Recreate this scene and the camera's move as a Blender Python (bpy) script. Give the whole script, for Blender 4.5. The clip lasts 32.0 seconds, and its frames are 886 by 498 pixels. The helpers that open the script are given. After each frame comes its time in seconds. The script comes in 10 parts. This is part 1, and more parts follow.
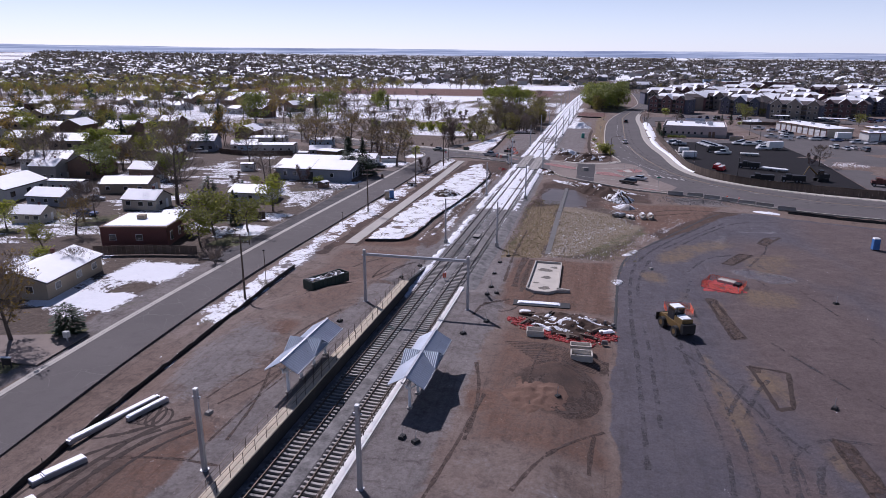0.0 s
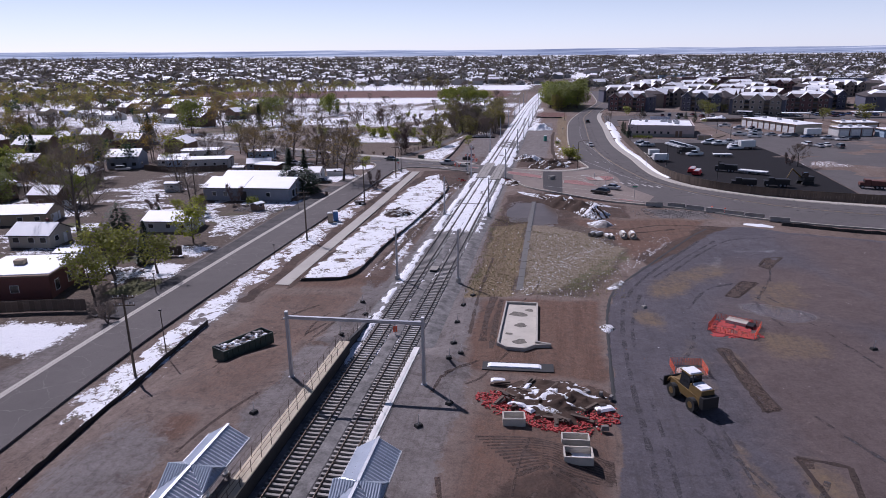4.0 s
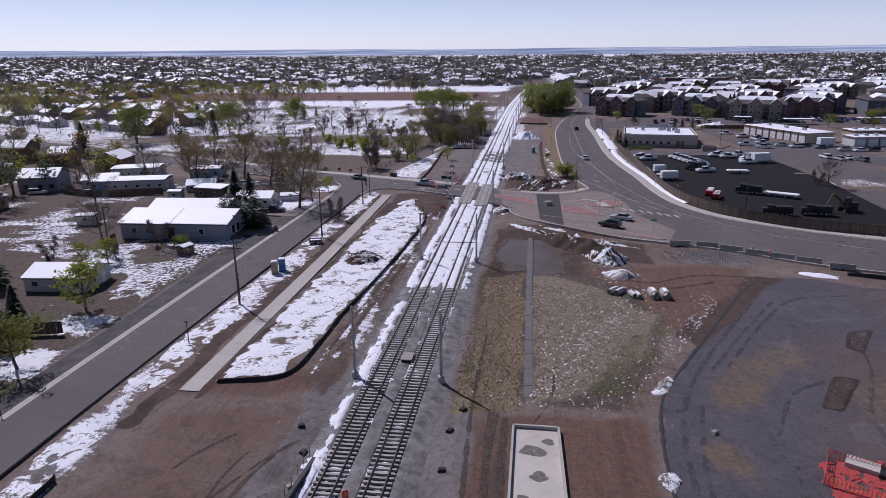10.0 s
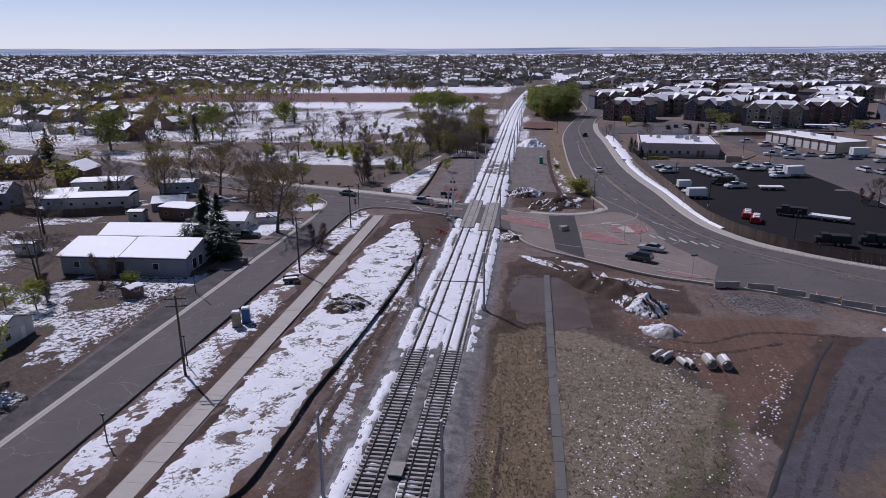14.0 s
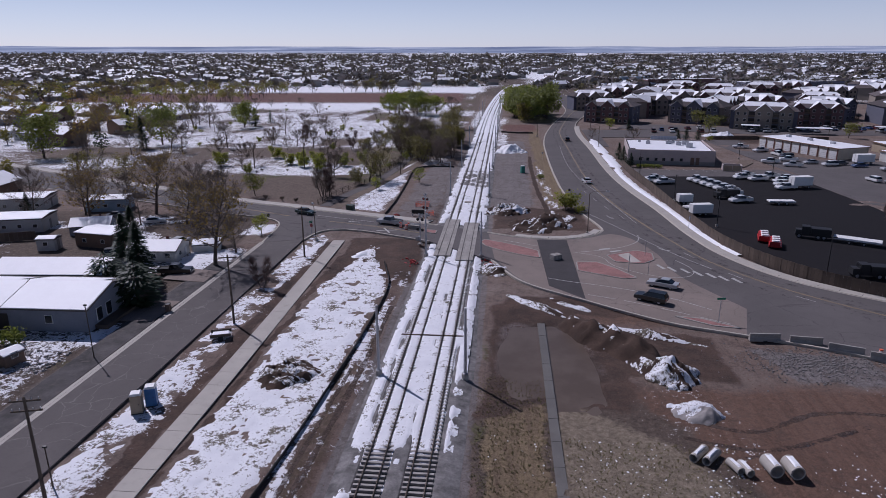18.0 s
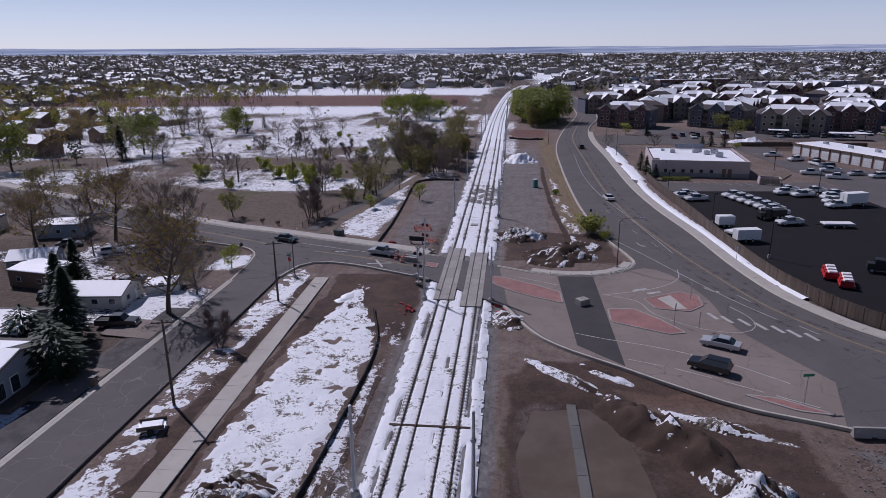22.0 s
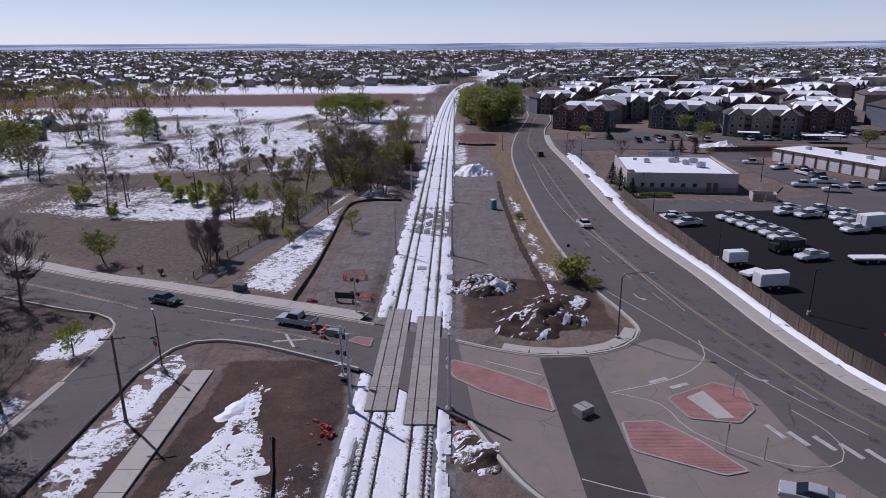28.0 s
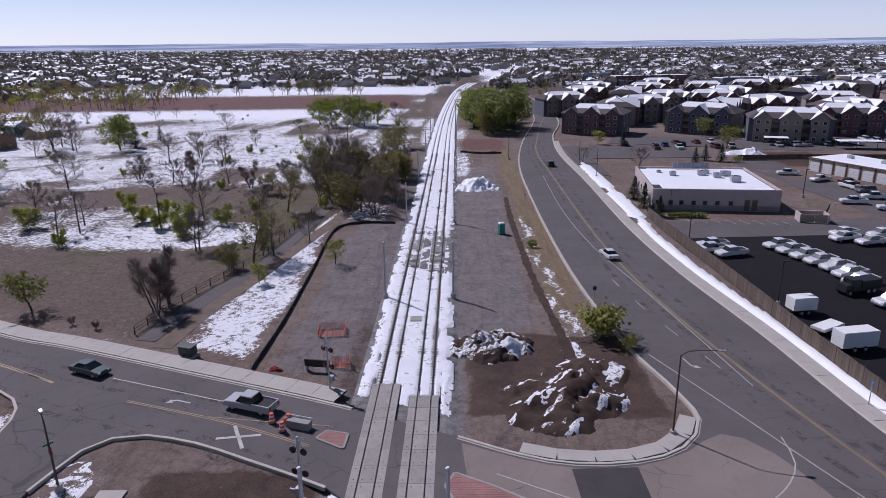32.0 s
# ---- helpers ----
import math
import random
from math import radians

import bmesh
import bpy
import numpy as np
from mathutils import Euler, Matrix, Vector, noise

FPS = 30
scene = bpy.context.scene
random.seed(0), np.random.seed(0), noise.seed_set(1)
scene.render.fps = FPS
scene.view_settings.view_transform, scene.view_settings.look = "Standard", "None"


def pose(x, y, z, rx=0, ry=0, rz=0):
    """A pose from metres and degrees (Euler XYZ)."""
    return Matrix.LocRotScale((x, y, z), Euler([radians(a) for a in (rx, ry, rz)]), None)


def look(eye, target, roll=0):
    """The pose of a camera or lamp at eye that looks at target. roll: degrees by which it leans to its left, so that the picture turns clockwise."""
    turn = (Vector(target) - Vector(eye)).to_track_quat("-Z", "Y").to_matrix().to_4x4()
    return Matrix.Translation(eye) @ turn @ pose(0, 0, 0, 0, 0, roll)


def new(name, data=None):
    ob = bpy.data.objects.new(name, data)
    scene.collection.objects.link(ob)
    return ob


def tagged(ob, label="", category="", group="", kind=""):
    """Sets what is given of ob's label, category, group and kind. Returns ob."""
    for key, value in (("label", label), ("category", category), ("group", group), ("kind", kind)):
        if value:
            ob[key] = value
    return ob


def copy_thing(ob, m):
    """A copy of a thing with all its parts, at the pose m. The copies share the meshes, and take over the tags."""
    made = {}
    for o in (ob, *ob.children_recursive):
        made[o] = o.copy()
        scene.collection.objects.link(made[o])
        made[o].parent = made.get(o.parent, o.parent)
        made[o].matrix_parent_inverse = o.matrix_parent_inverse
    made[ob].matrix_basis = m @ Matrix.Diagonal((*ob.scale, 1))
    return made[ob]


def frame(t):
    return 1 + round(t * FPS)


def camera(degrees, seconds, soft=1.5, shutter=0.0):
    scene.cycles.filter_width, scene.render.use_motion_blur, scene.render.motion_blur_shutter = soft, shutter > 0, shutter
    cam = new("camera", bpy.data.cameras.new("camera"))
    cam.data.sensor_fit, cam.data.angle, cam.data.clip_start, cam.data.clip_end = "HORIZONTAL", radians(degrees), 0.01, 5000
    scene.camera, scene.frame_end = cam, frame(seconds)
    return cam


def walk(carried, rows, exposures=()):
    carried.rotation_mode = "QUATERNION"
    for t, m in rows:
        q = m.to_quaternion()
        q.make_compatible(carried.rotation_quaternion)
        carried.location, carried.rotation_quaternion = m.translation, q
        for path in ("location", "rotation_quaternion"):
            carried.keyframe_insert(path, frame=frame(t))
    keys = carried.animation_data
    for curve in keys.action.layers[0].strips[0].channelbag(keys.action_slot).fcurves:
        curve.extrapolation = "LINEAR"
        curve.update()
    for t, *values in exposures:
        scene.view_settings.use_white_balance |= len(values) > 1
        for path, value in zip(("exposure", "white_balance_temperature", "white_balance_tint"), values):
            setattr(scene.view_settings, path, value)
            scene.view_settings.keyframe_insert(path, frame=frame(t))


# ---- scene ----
cam = camera(68.8, 32.0, soft=0.65)
PATH = [
    (0, (23.546, -223.918, 34.611), (23.087, -222.057, 34.037), 0.2),
    (0.5, (23.211, -221.224, 34.661), (22.751, -219.365, 34.086), 0.3),
    (1, (22.804, -218.544, 34.676), (22.349, -216.683, 34.102), -0.1),
    (1.5, (22.273, -215.936, 34.648), (21.831, -214.073, 34.072), -0.2),
    (2, (21.706, -213.374, 34.59), (21.284, -211.506, 34.014), -0.5),
    (2.5, (21.344, -210.809, 34.494), (20.941, -208.936, 33.921), -0.7),
    (3, (21.059, -208.178, 34.438), (20.676, -206.3, 33.866), -0.9),
    (3.5, (20.661, -205.525, 34.439), (20.3, -203.643, 33.867), -0.9),
    (5.5, (18.535, -195.04, 34.786), (18.221, -193.151, 34.21), -0.9),
    (6, (18.011, -192.418, 34.86), (17.697, -190.528, 34.284), -0.9),
    (6.5, (17.613, -189.779, 34.901), (17.296, -187.89, 34.326), -0.9),
    (7, (17.231, -187.16, 34.92), (16.915, -185.271, 34.347), -0.9),
    (7.5, (16.815, -184.552, 34.975), (16.508, -182.661, 34.401), -0.9),
    (8, (16.472, -181.888, 35.045), (16.175, -179.996, 34.47), -0.9),
    (8.5, (16.091, -179.285, 35.11), (15.807, -177.391, 34.534), -0.9),
    (9, (15.653, -176.67, 35.206), (15.38, -174.774, 34.628), -0.9),
    (9.5, (15.255, -174.128, 35.221), (14.982, -172.233, 34.645), -0.9),
    (10, (14.838, -171.539, 35.303), (14.566, -169.643, 34.726), -0.8),
    (10.5, (14.453, -168.954, 35.388), (14.182, -167.058, 34.813), -0.8),
    (11, (14.114, -166.388, 35.482), (13.842, -164.492, 34.907), -0.8),
    (11.5, (13.792, -163.698, 35.588), (13.519, -161.803, 35.012), -0.8),
    (12, (13.393, -160.992, 35.675), (13.12, -159.096, 35.099), -0.8),
    (12.5, (13.002, -158.324, 35.732), (12.73, -156.428, 35.156), -0.7),
    (13, (12.572, -155.592, 35.765), (12.301, -153.696, 35.189), -0.7),
    (13.5, (11.962, -152.85, 35.813), (11.694, -150.954, 35.234), -0.7),
    (14, (11.466, -150.112, 35.84), (11.201, -148.216, 35.261), -0.6),
    (14.5, (11.202, -147.307, 35.853), (10.937, -145.411, 35.274), -0.6),
    (16.5, (10.604, -136.061, 35.559), (10.382, -134.16, 34.979), -0.5),
    (17, (10.156, -133.316, 35.55), (9.95, -131.413, 34.969), -0.6),
    (17.5, (9.539, -130.661, 35.563), (9.35, -128.758, 34.98), -0.5),
    (18, (9.128, -128.026, 35.564), (8.941, -126.122, 34.981), -0.4),
    (18.5, (9.061, -125.357, 35.567), (8.868, -123.453, 34.987), -0.5),
    (19, (9.09, -122.678, 35.599), (8.892, -120.775, 35.019), -0.7),
    (19.5, (8.838, -120.038, 35.622), (8.641, -118.134, 35.044), -0.7),
    (20, (8.605, -117.322, 35.635), (8.407, -115.418, 35.057), -0.7),
    (20.5, (8.472, -114.579, 35.646), (8.272, -112.675, 35.067), -0.6),
    (21, (8.284, -111.957, 35.673), (8.08, -110.053, 35.093), -0.7),
    (21.5, (7.968, -109.337, 35.676), (7.764, -107.434, 35.095), -0.7),
    (22, (7.623, -106.657, 35.639), (7.419, -104.755, 35.058), -0.7),
    (22.5, (7.329, -103.974, 35.589), (7.126, -102.071, 35.008), -0.8),
    (23, (7.101, -101.32, 35.538), (6.897, -99.417, 34.957), -0.6),
    (23.5, (6.857, -98.659, 35.553), (6.672, -96.755, 34.971), -0.7),
    (24, (6.682, -95.98, 35.555), (6.52, -94.075, 34.97), -0.7),
    (24.5, (6.595, -93.259, 35.514), (6.455, -91.352, 34.928), -0.7),
    (25, (6.517, -90.421, 35.44), (6.395, -88.513, 34.854), -0.8),
    (25.5, (6.422, -87.548, 35.357), (6.315, -85.64, 34.766), -0.7),
    (27.5, (5.814, -76.327, 35.076), (5.768, -74.417, 34.484), -0.6),
    (28, (5.793, -73.697, 35.079), (5.752, -71.787, 34.486), -0.6),
    (28.5, (5.967, -71.059, 35.113), (5.92, -69.149, 34.521), -0.8),
    (29, (6.105, -68.456, 35.17), (6.056, -66.546, 34.58), -0.8),
    (29.5, (6.079, -65.834, 35.231), (6.03, -63.924, 34.639), -0.7),
    (30, (5.916, -63.136, 35.268), (5.869, -61.228, 34.673), -0.8),
    (32, (5.878, -52.651, 35.267), (5.83, -50.742, 34.671), -0.9),
]
walk(cam, [(t, look(eye, goal, roll)) for t, eye, goal, roll in PATH], [(0, -0.04, 5740, 27), (6, -0.14, 5740, 27), (13, -0.4, 5690, 26), (17, -0.54, 5670, 26), (25, -0.54, 5670, 26), (29, -0.34, 5670, 26), (32, -0.25, 5680, 26)])

# ---- light: one sun ahead and to the left, hazy spring sky ----
world = bpy.data.worlds.new("world")
scene.world = world
world.use_nodes = True
wn = world.node_tree
sky = wn.nodes.new("ShaderNodeTexSky")
sky.sky_type = "NISHITA"
sky.sun_disc = False
sky.sun_elevation = radians(46)
sky.sun_rotation = radians(-46)
sky.altitude = 1600
sky.air_density = 1.0
sky.dust_density = 1.0
wn.links.new(sky.outputs[0], wn.nodes["Background"].inputs[0])
wn.nodes["Background"].inputs[1].default_value = 0.05
# thin white haze that thickens towards the horizon all round
coord, split = wn.nodes.new("ShaderNodeTexCoord"), wn.nodes.new("ShaderNodeSeparateXYZ")
wn.links.new(coord.outputs["Generated"], split.inputs[0])
fade = wn.nodes.new("ShaderNodeMapRange")
fade.interpolation_type = "SMOOTHSTEP"
fade.inputs["From Min"].default_value, fade.inputs["From Max"].default_value = -0.02, 0.26
fade.inputs["To Min"].default_value, fade.inputs["To Max"].default_value = 1.0, 0.0
wn.links.new(split.outputs[2], fade.inputs["Value"])
haze = wn.nodes.new("ShaderNodeBackground")
haze.inputs[0].default_value = (0.455, 0.49, 0.535, 1.0)
wn.links.new(fade.outputs["Result"], haze.inputs[1])
both = wn.nodes.new("ShaderNodeAddShader")
wn.links.new(wn.nodes["Background"].outputs[0], both.inputs[0])
wn.links.new(haze.outputs[0], both.inputs[1])
wn.links.new(both.outputs[0], wn.nodes["World Output"].inputs[0])
sun_data = bpy.data.lights.new("sun", "SUN")
sun_data.energy = 4.4
sun_data.angle = radians(0.5)
sun_data.color = (1.0, 0.95, 0.88)
sun = new("sun", sun_data)
sun.matrix_world = look((-72 * 0.69, 69 * 0.69, 72), (0, 0, 0))
scene.view_settings.exposure = 0.0

# ---- materials ----


class Nodes:
    """Short spelling for building a node material."""

    def __init__(self, name):
        self.m = bpy.data.materials.new(name)
        self.m.use_nodes = True
        self.t = self.m.node_tree
        self.b = self.t.nodes["Principled BSDF"]

    def add(self, kind, **values):
        n = self.t.nodes.new("ShaderNode" + kind)
        for k, v in values.items():
            n.inputs[k].default_value = v
        return n

    def link(self, a, b):
        self.t.links.new(a, b)

    def place(self, world_space=False):
        if world_space:
            return self.add("NewGeometry").outputs["Position"]
        return self.add("TexCoord").outputs["Object"]

    def noise(self, co, scale, detail=4.0, rough=0.6):
        n = self.add("TexNoise", Scale=scale, Detail=detail, Roughness=rough)
        self.link(co, n.inputs["Vector"])
        return n.outputs["Fac"]

    def ramp(self, fac, lo, hi):
        n = self.add("MapRange")
        n.inputs["From Min"].default_value, n.inputs["From Max"].default_value = lo, hi
        self.link(fac, n.inputs["Value"])
        return n.outputs["Result"]

    def math(self, op, a, b):
        n = self.t.nodes.new("ShaderNodeMath")
        n.operation = op
        for i, v in enumerate((a, b)):
            if isinstance(v, (int, float)):
                n.inputs[i].default_value = v
            else:
                self.link(v, n.inputs[i])
        return n.outputs[0]

    def mix(self, fac, a, b):
        n = self.t.nodes.new("ShaderNodeMix")
        n.data_type = "RGBA"
        for sock, v in ((n.inputs[0], fac), (n.inputs[6], a), (n.inputs[7], b)):
            if isinstance(v, (int, float)):
                sock.default_value = v
            elif isinstance(v, tuple):
                sock.default_value = (*v, 1.0)
            else:
                self.link(v, sock)
        return n.outputs[2]

    def bump(self, height, strength, distance=0.05):
        n = self.add("Bump", Strength=strength, Distance=distance)
        self.link(height, n.inputs["Height"])
        self.link(n.outputs["Normal"], self.b.inputs["Normal"])

    def finish(self, colour, rough, metal=0.0):
        if isinstance(colour, tuple):
            self.b.inputs["Base Color"].default_value = (*colour, 1.0)
        else:
            self.link(colour, self.b.inputs["Base Color"])
        if isinstance(rough, (int, float)):
            self.b.inputs["Roughness"].default_value = rough
        else:
            self.link(rough, self.b.inputs["Roughness"])
        self.b.inputs["Metallic"].default_value = metal
        return self.m


def scaled(c, k):
    return tuple(min(1.0, v * k) for v in c)


def surface(name, c, rough=0.8, metal=0.0, big=0.5, small=12.0, spread=0.25, bump=0.2, stain=None, world_space=False, vary=0.0):
    """A worn surface: broad patches, fine grain, an optional stain colour, and a tint that differs from piece to piece."""
    n = Nodes(name)
    co = n.place(world_space)
    broad = n.noise(co, big, 3.0)
    fine = n.noise(co, small, 5.0, 0.7)
    col = n.mix(n.ramp(broad, 0.3, 0.7), scaled(c, 1 - spread), scaled(c, 1 + spread))
    col = n.mix(n.ramp(fine, 0.25, 0.75), n.mix(0.5, col, scaled(c, 1 - 1.6 * spread)), col)
    if stain:
        mask = n.ramp(n.noise(co, big * 2.7, 6.0, 0.7), 0.55, 0.72)
        col = n.mix(n.math("MULTIPLY", mask, 0.7), col, stain)
    if vary:
        info = n.add("ObjectInfo")
        hsv = n.add("HueSaturation", Saturation=1.0)
        n.link(n.math("ADD", n.math("MULTIPLY", info.outputs["Random"], 2 * vary), 1 - vary), hsv.inputs["Value"])
        n.link(col, hsv.inputs["Color"])
        col = hsv.outputs["Color"]
    if bump:
        n.bump(fine, bump)
    r = n.ramp(broad, 0.0, 1.0)
    r = n.math("ADD", n.math("MULTIPLY", r, 0.16), rough - 0.08)
    return n.finish(col, r, metal)


M = {}


def road_surface(name, c, tar, crack=0.14):
    """Old paving: broad wear, darker patches, wheel polish and tar-sealed cracks."""
    n = Nodes(name)
    co = n.place(True)
    broad, fine, mid = n.noise(co, 0.1, 4.0), n.noise(co, 8.0, 6.0, 0.8), n.noise(co, 0.5, 6.0, 0.7)
    col = n.mix(n.ramp(broad, 0.35, 0.65), scaled(c, 0.84), scaled(c, 1.14))
    col = n.mix(n.math("MULTIPLY", n.ramp(mid, 0.52, 0.68), 0.5), col, scaled(c, 0.66))
    col = n.mix(n.ramp(fine, 0.3, 0.7), n.mix(0.5, col, scaled(c, 0.6)), n.mix(0.25, col, scaled(c, 1.3)))
    bend = n.add("TexNoise", Scale=0.35, Detail=5.0)
    n.link(co, bend.inputs["Vector"])
    shift = n.add("VectorMath")
    shift.operation = "MULTIPLY_ADD"
    n.link(bend.outputs["Color"], shift.inputs[0])
    shift.inputs[1].default_value = (2.6, 2.6, 0.0)
    n.link(co, shift.inputs[2])
    cells = n.add("TexVoronoi", Scale=crack)
    cells.feature = "DISTANCE_TO_EDGE"
    n.link(shift.outputs[0], cells.inputs["Vector"])
    line = n.math("SUBTRACT", 1.0, n.ramp(cells.outputs["Distance"], 0.003, 0.01))
    line = n.math("MULTIPLY", line, n.ramp(n.noise(co, 0.07, 2.0), 0.42, 0.55))
    col = n.mix(n.math("MULTIPLY", line, 0.55), col, tar)
    n.bump(fine, 0.3)
    return n.finish(col, n.math("ADD", n.math("MULTIPLY", broad, 0.14), 0.85))


M["asphalt"] = road_surface("asphalt", (0.125, 0.113, 0.112), (0.045, 0.042, 0.043))
M["asphalt_street"] = road_surface("asphalt_street", (0.125, 0.112, 0.11), (0.24, 0.225, 0.215), 0.26)
M["gravel_pad"] = surface("gravel_pad", (0.1, 0.093, 0.094), 0.95, big=0.3, small=5, spread=0.45, bump=1.0, stain=(0.15, 0.13, 0.12), world_space=True)
M["asphalt_new"] = surface("asphalt_new", (0.011, 0.0095, 0.0115), 0.95, big=0.1, small=9, spread=0.2, stain=(0.018, 0.016, 0.018), world_space=True)
M["asphalt_patch"] = surface("asphalt_patch", (0.062, 0.057, 0.059), 0.85, big=0.3, small=9, spread=0.2, world_space=True)
M["concrete_road"] = road_surface("concrete_road", (0.235, 0.194, 0.172), (0.08, 0.066, 0.06), 0.2)
M["concrete"] = surface("concrete", (0.42, 0.39, 0.35), 0.85, big=0.3, small=8, spread=0.1, stain=(0.3, 0.28, 0.25), world_space=True)
M["concrete_wall"] = surface("concrete_wall", (0.5, 0.46, 0.4), 0.85, big=0.4, small=7, spread=0.12, stain=(0.35, 0.3, 0.25), world_space=True)
M["kerb"] = surface("kerb", (0.47, 0.43, 0.37), 0.85, big=0.5, small=8, spread=0.12, stain=(0.33, 0.3, 0.26), world_space=True)
M["white_concrete"] = surface("white_concrete", (0.74, 0.72, 0.69), 0.8, big=0.4, small=7, spread=0.08, stain=(0.5, 0.45, 0.4), world_space=True)
M["tan_concrete"] = surface("tan_concrete", (0.56, 0.48, 0.36), 0.85, big=0.4, small=7, spread=0.15, stain=(0.35, 0.27, 0.18), world_space=True)
# near-black base colour carries the shade on the wall's track face
M["wall_shaded"] = surface("wall_shaded", (0.04, 0.037, 0.035), 0.9, big=0.5, small=7, spread=0.25, stain=(0.09, 0.07, 0.05), world_space=True)
M["wet_concrete"] = surface("wet_concrete", (0.125, 0.118, 0.108), 0.6, big=0.3, small=6, spread=0.2, stain=(0.1, 0.085, 0.07), world_space=True)
M["panel"] = surface("panel", (0.32, 0.3, 0.275), 0.85, big=0.8, small=8, spread=0.14, stain=(0.2, 0.19, 0.17), world_space=True, vary=0.1)
M["snow"] = surface("snow", (0.86, 0.87, 0.9), 0.6, big=0.4, small=3.0, spread=0.04, bump=0.5, world_space=True)
M["lot_dark"] = surface("lot_dark", (0.05, 0.045, 0.046), 0.9, big=0.4, small=5, spread=0.3, bump=0.8, world_space=True)
M["ballast"] = surface("ballast", (0.2, 0.19, 0.187), 0.95, big=0.8, small=4, spread=0.55, bump=1.0, world_space=True)
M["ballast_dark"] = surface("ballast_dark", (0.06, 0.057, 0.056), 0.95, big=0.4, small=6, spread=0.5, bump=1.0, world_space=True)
M["sleeper"] = surface("sleeper", (0.34, 0.32, 0.3), 0.9, big=0.6, small=10, spread=0.15, vary=0.12)
M["rail"] = surface("rail", (0.10, 0.075, 0.06), 0.5, 0.7, big=0.5, small=20, spread=0.2, bump=0.1)
M["rail_top"] = surface("rail_top", (0.35, 0.33, 0.32), 0.35, 0.9, big=0.5, small=20, spread=0.2, bump=0.0)
M["galv"] = surface("galv", (0.42, 0.43, 0.46), 0.45, 0.6, big=0.7, small=10, spread=0.1, bump=0.05)
M["galv_roof"] = surface("galv_roof", (0.62, 0.66, 0.72), 0.38, 0.6, big=0.5, small=4, spread=0.1, bump=0.05)


def dirty_snow(name, amount):
    """Thin melting snow with soil and grass showing through in specks."""
    n = Nodes(name)
    co = n.place(True)
    fine = n.noise(co, 2.6, 8.0, 0.8)
    mid = n.noise(co, 0.35, 4.0, 0.6)
    m = n.math("ADD", fine, n.math("MULTIPLY", n.math("SUBTRACT", mid, 0.5), 0.7))
    soil = n.mix(n.noise(co, 1.1), (0.06, 0.045, 0.035), (0.14, 0.115, 0.075))
    col = n.mix(n.ramp(m, amount - 0.03, amount + 0.03), n.mix(n.ramp(mid, 0.3, 0.7), (0.7, 0.71, 0.75), (0.84, 0.85, 0.88)), soil)
    n.bump(fine, 0.8, 0.1)
    return n.finish(col, 0.75)


M["snow_dirty"] = dirty_snow("snow_dirty", 0.575)
M["snow_cap"] = dirty_snow("snow_cap", 0.53)
M["snow_track"] = dirty_snow("snow_track", 0.63)
M["white"] = surface("white", (0.78, 0.78, 0.77), 0.6, big=0.8, small=9, spread=0.05, bump=0.05)
M["black"] = surface("black", (0.018, 0.018, 0.02), 0.55, big=0.8, small=9, spread=0.2, bump=0.05)
M["rubber"] = surface("rubber", (0.022, 0.022, 0.022), 0.85, big=0.8, small=9, spread=0.2)
M["wood_pole"] = surface("wood_pole", (0.11, 0.085, 0.065), 0.9, big=0.6, small=9, spread=0.25)
M["fence_wood"] = surface("fence_wood", (0.12, 0.088, 0.068), 0.9, big=0.7, small=6, spread=0.2, vary=0.2)
M["paint_white"] = surface("paint_white", (0.46, 0.45, 0.43), 0.7, big=0.8, small=3, spread=0.25, stain=(0.2, 0.19, 0.18), world_space=True)
M["paint_yellow"] = surface("paint_yellow", (0.33, 0.24, 0.12), 0.7, big=0.6, small=3, spread=0.25, stain=(0.2, 0.16, 0.12), world_space=True)
M["brick_red"] = surface("brick_red", (0.33, 0.17, 0.155), 0.9, big=0.5, small=7, spread=0.2, stain=(0.2, 0.1, 0.09), world_space=True)
M["orange"] = surface("orange", (0.75, 0.13, 0.06), 0.7, big=0.8, small=8, spread=0.12)
M["red_mesh"] = surface("red_mesh", (0.42, 0.055, 0.05), 0.8, big=1.2, small=8, spread=0.2)
M["tarp_black"] = surface("tarp_black", (0.025, 0.025, 0.026), 0.7, big=0.8, small=5, spread=0.3)
M["green_dump"] = surface("green_dump", (0.03, 0.055, 0.045), 0.6, big=0.8, small=6, spread=0.2, stain=(0.1, 0.07, 0.05))
M["yellow_machine"] = surface("yellow_machine", (0.17, 0.105, 0.03), 0.6, big=1.2, small=6, spread=0.2, stain=(0.08, 0.06, 0.04))
M["teal"] = surface("teal", (0.03, 0.24, 0.2), 0.5, big=0.8, small=6, spread=0.1)
M["blue"] = surface("blue", (0.05, 0.17, 0.42), 0.5, big=0.8, small=6, spread=0.1)
M["sign_green"] = surface("sign_green", (0.02, 0.22, 0.13), 0.5, spread=0.05)
M["red_paint"] = surface("red_paint", (0.5, 0.03, 0.03), 0.45, spread=0.08, bump=0.0)
M["soil"] = surface("soil", (0.16, 0.098, 0.072), 0.95, big=0.4, small=5, spread=0.3, bump=1.0, stain=(0.06, 0.04, 0.03), world_space=True)
M["soil_dark"] = surface("soil_dark", (0.07, 0.046, 0.035), 0.95, big=0.4, small=5, spread=0.35, bump=1.0, world_space=True)
M["mulch"] = surface("mulch", (0.16, 0.12, 0.09), 0.95, big=0.5, small=6, spread=0.3, bump=0.8, world_space=True)
M["rock"] = surface("rock", (0.27, 0.25, 0.24), 0.9, big=0.8, small=7, spread=0.25, bump=0.5, vary=0.25)
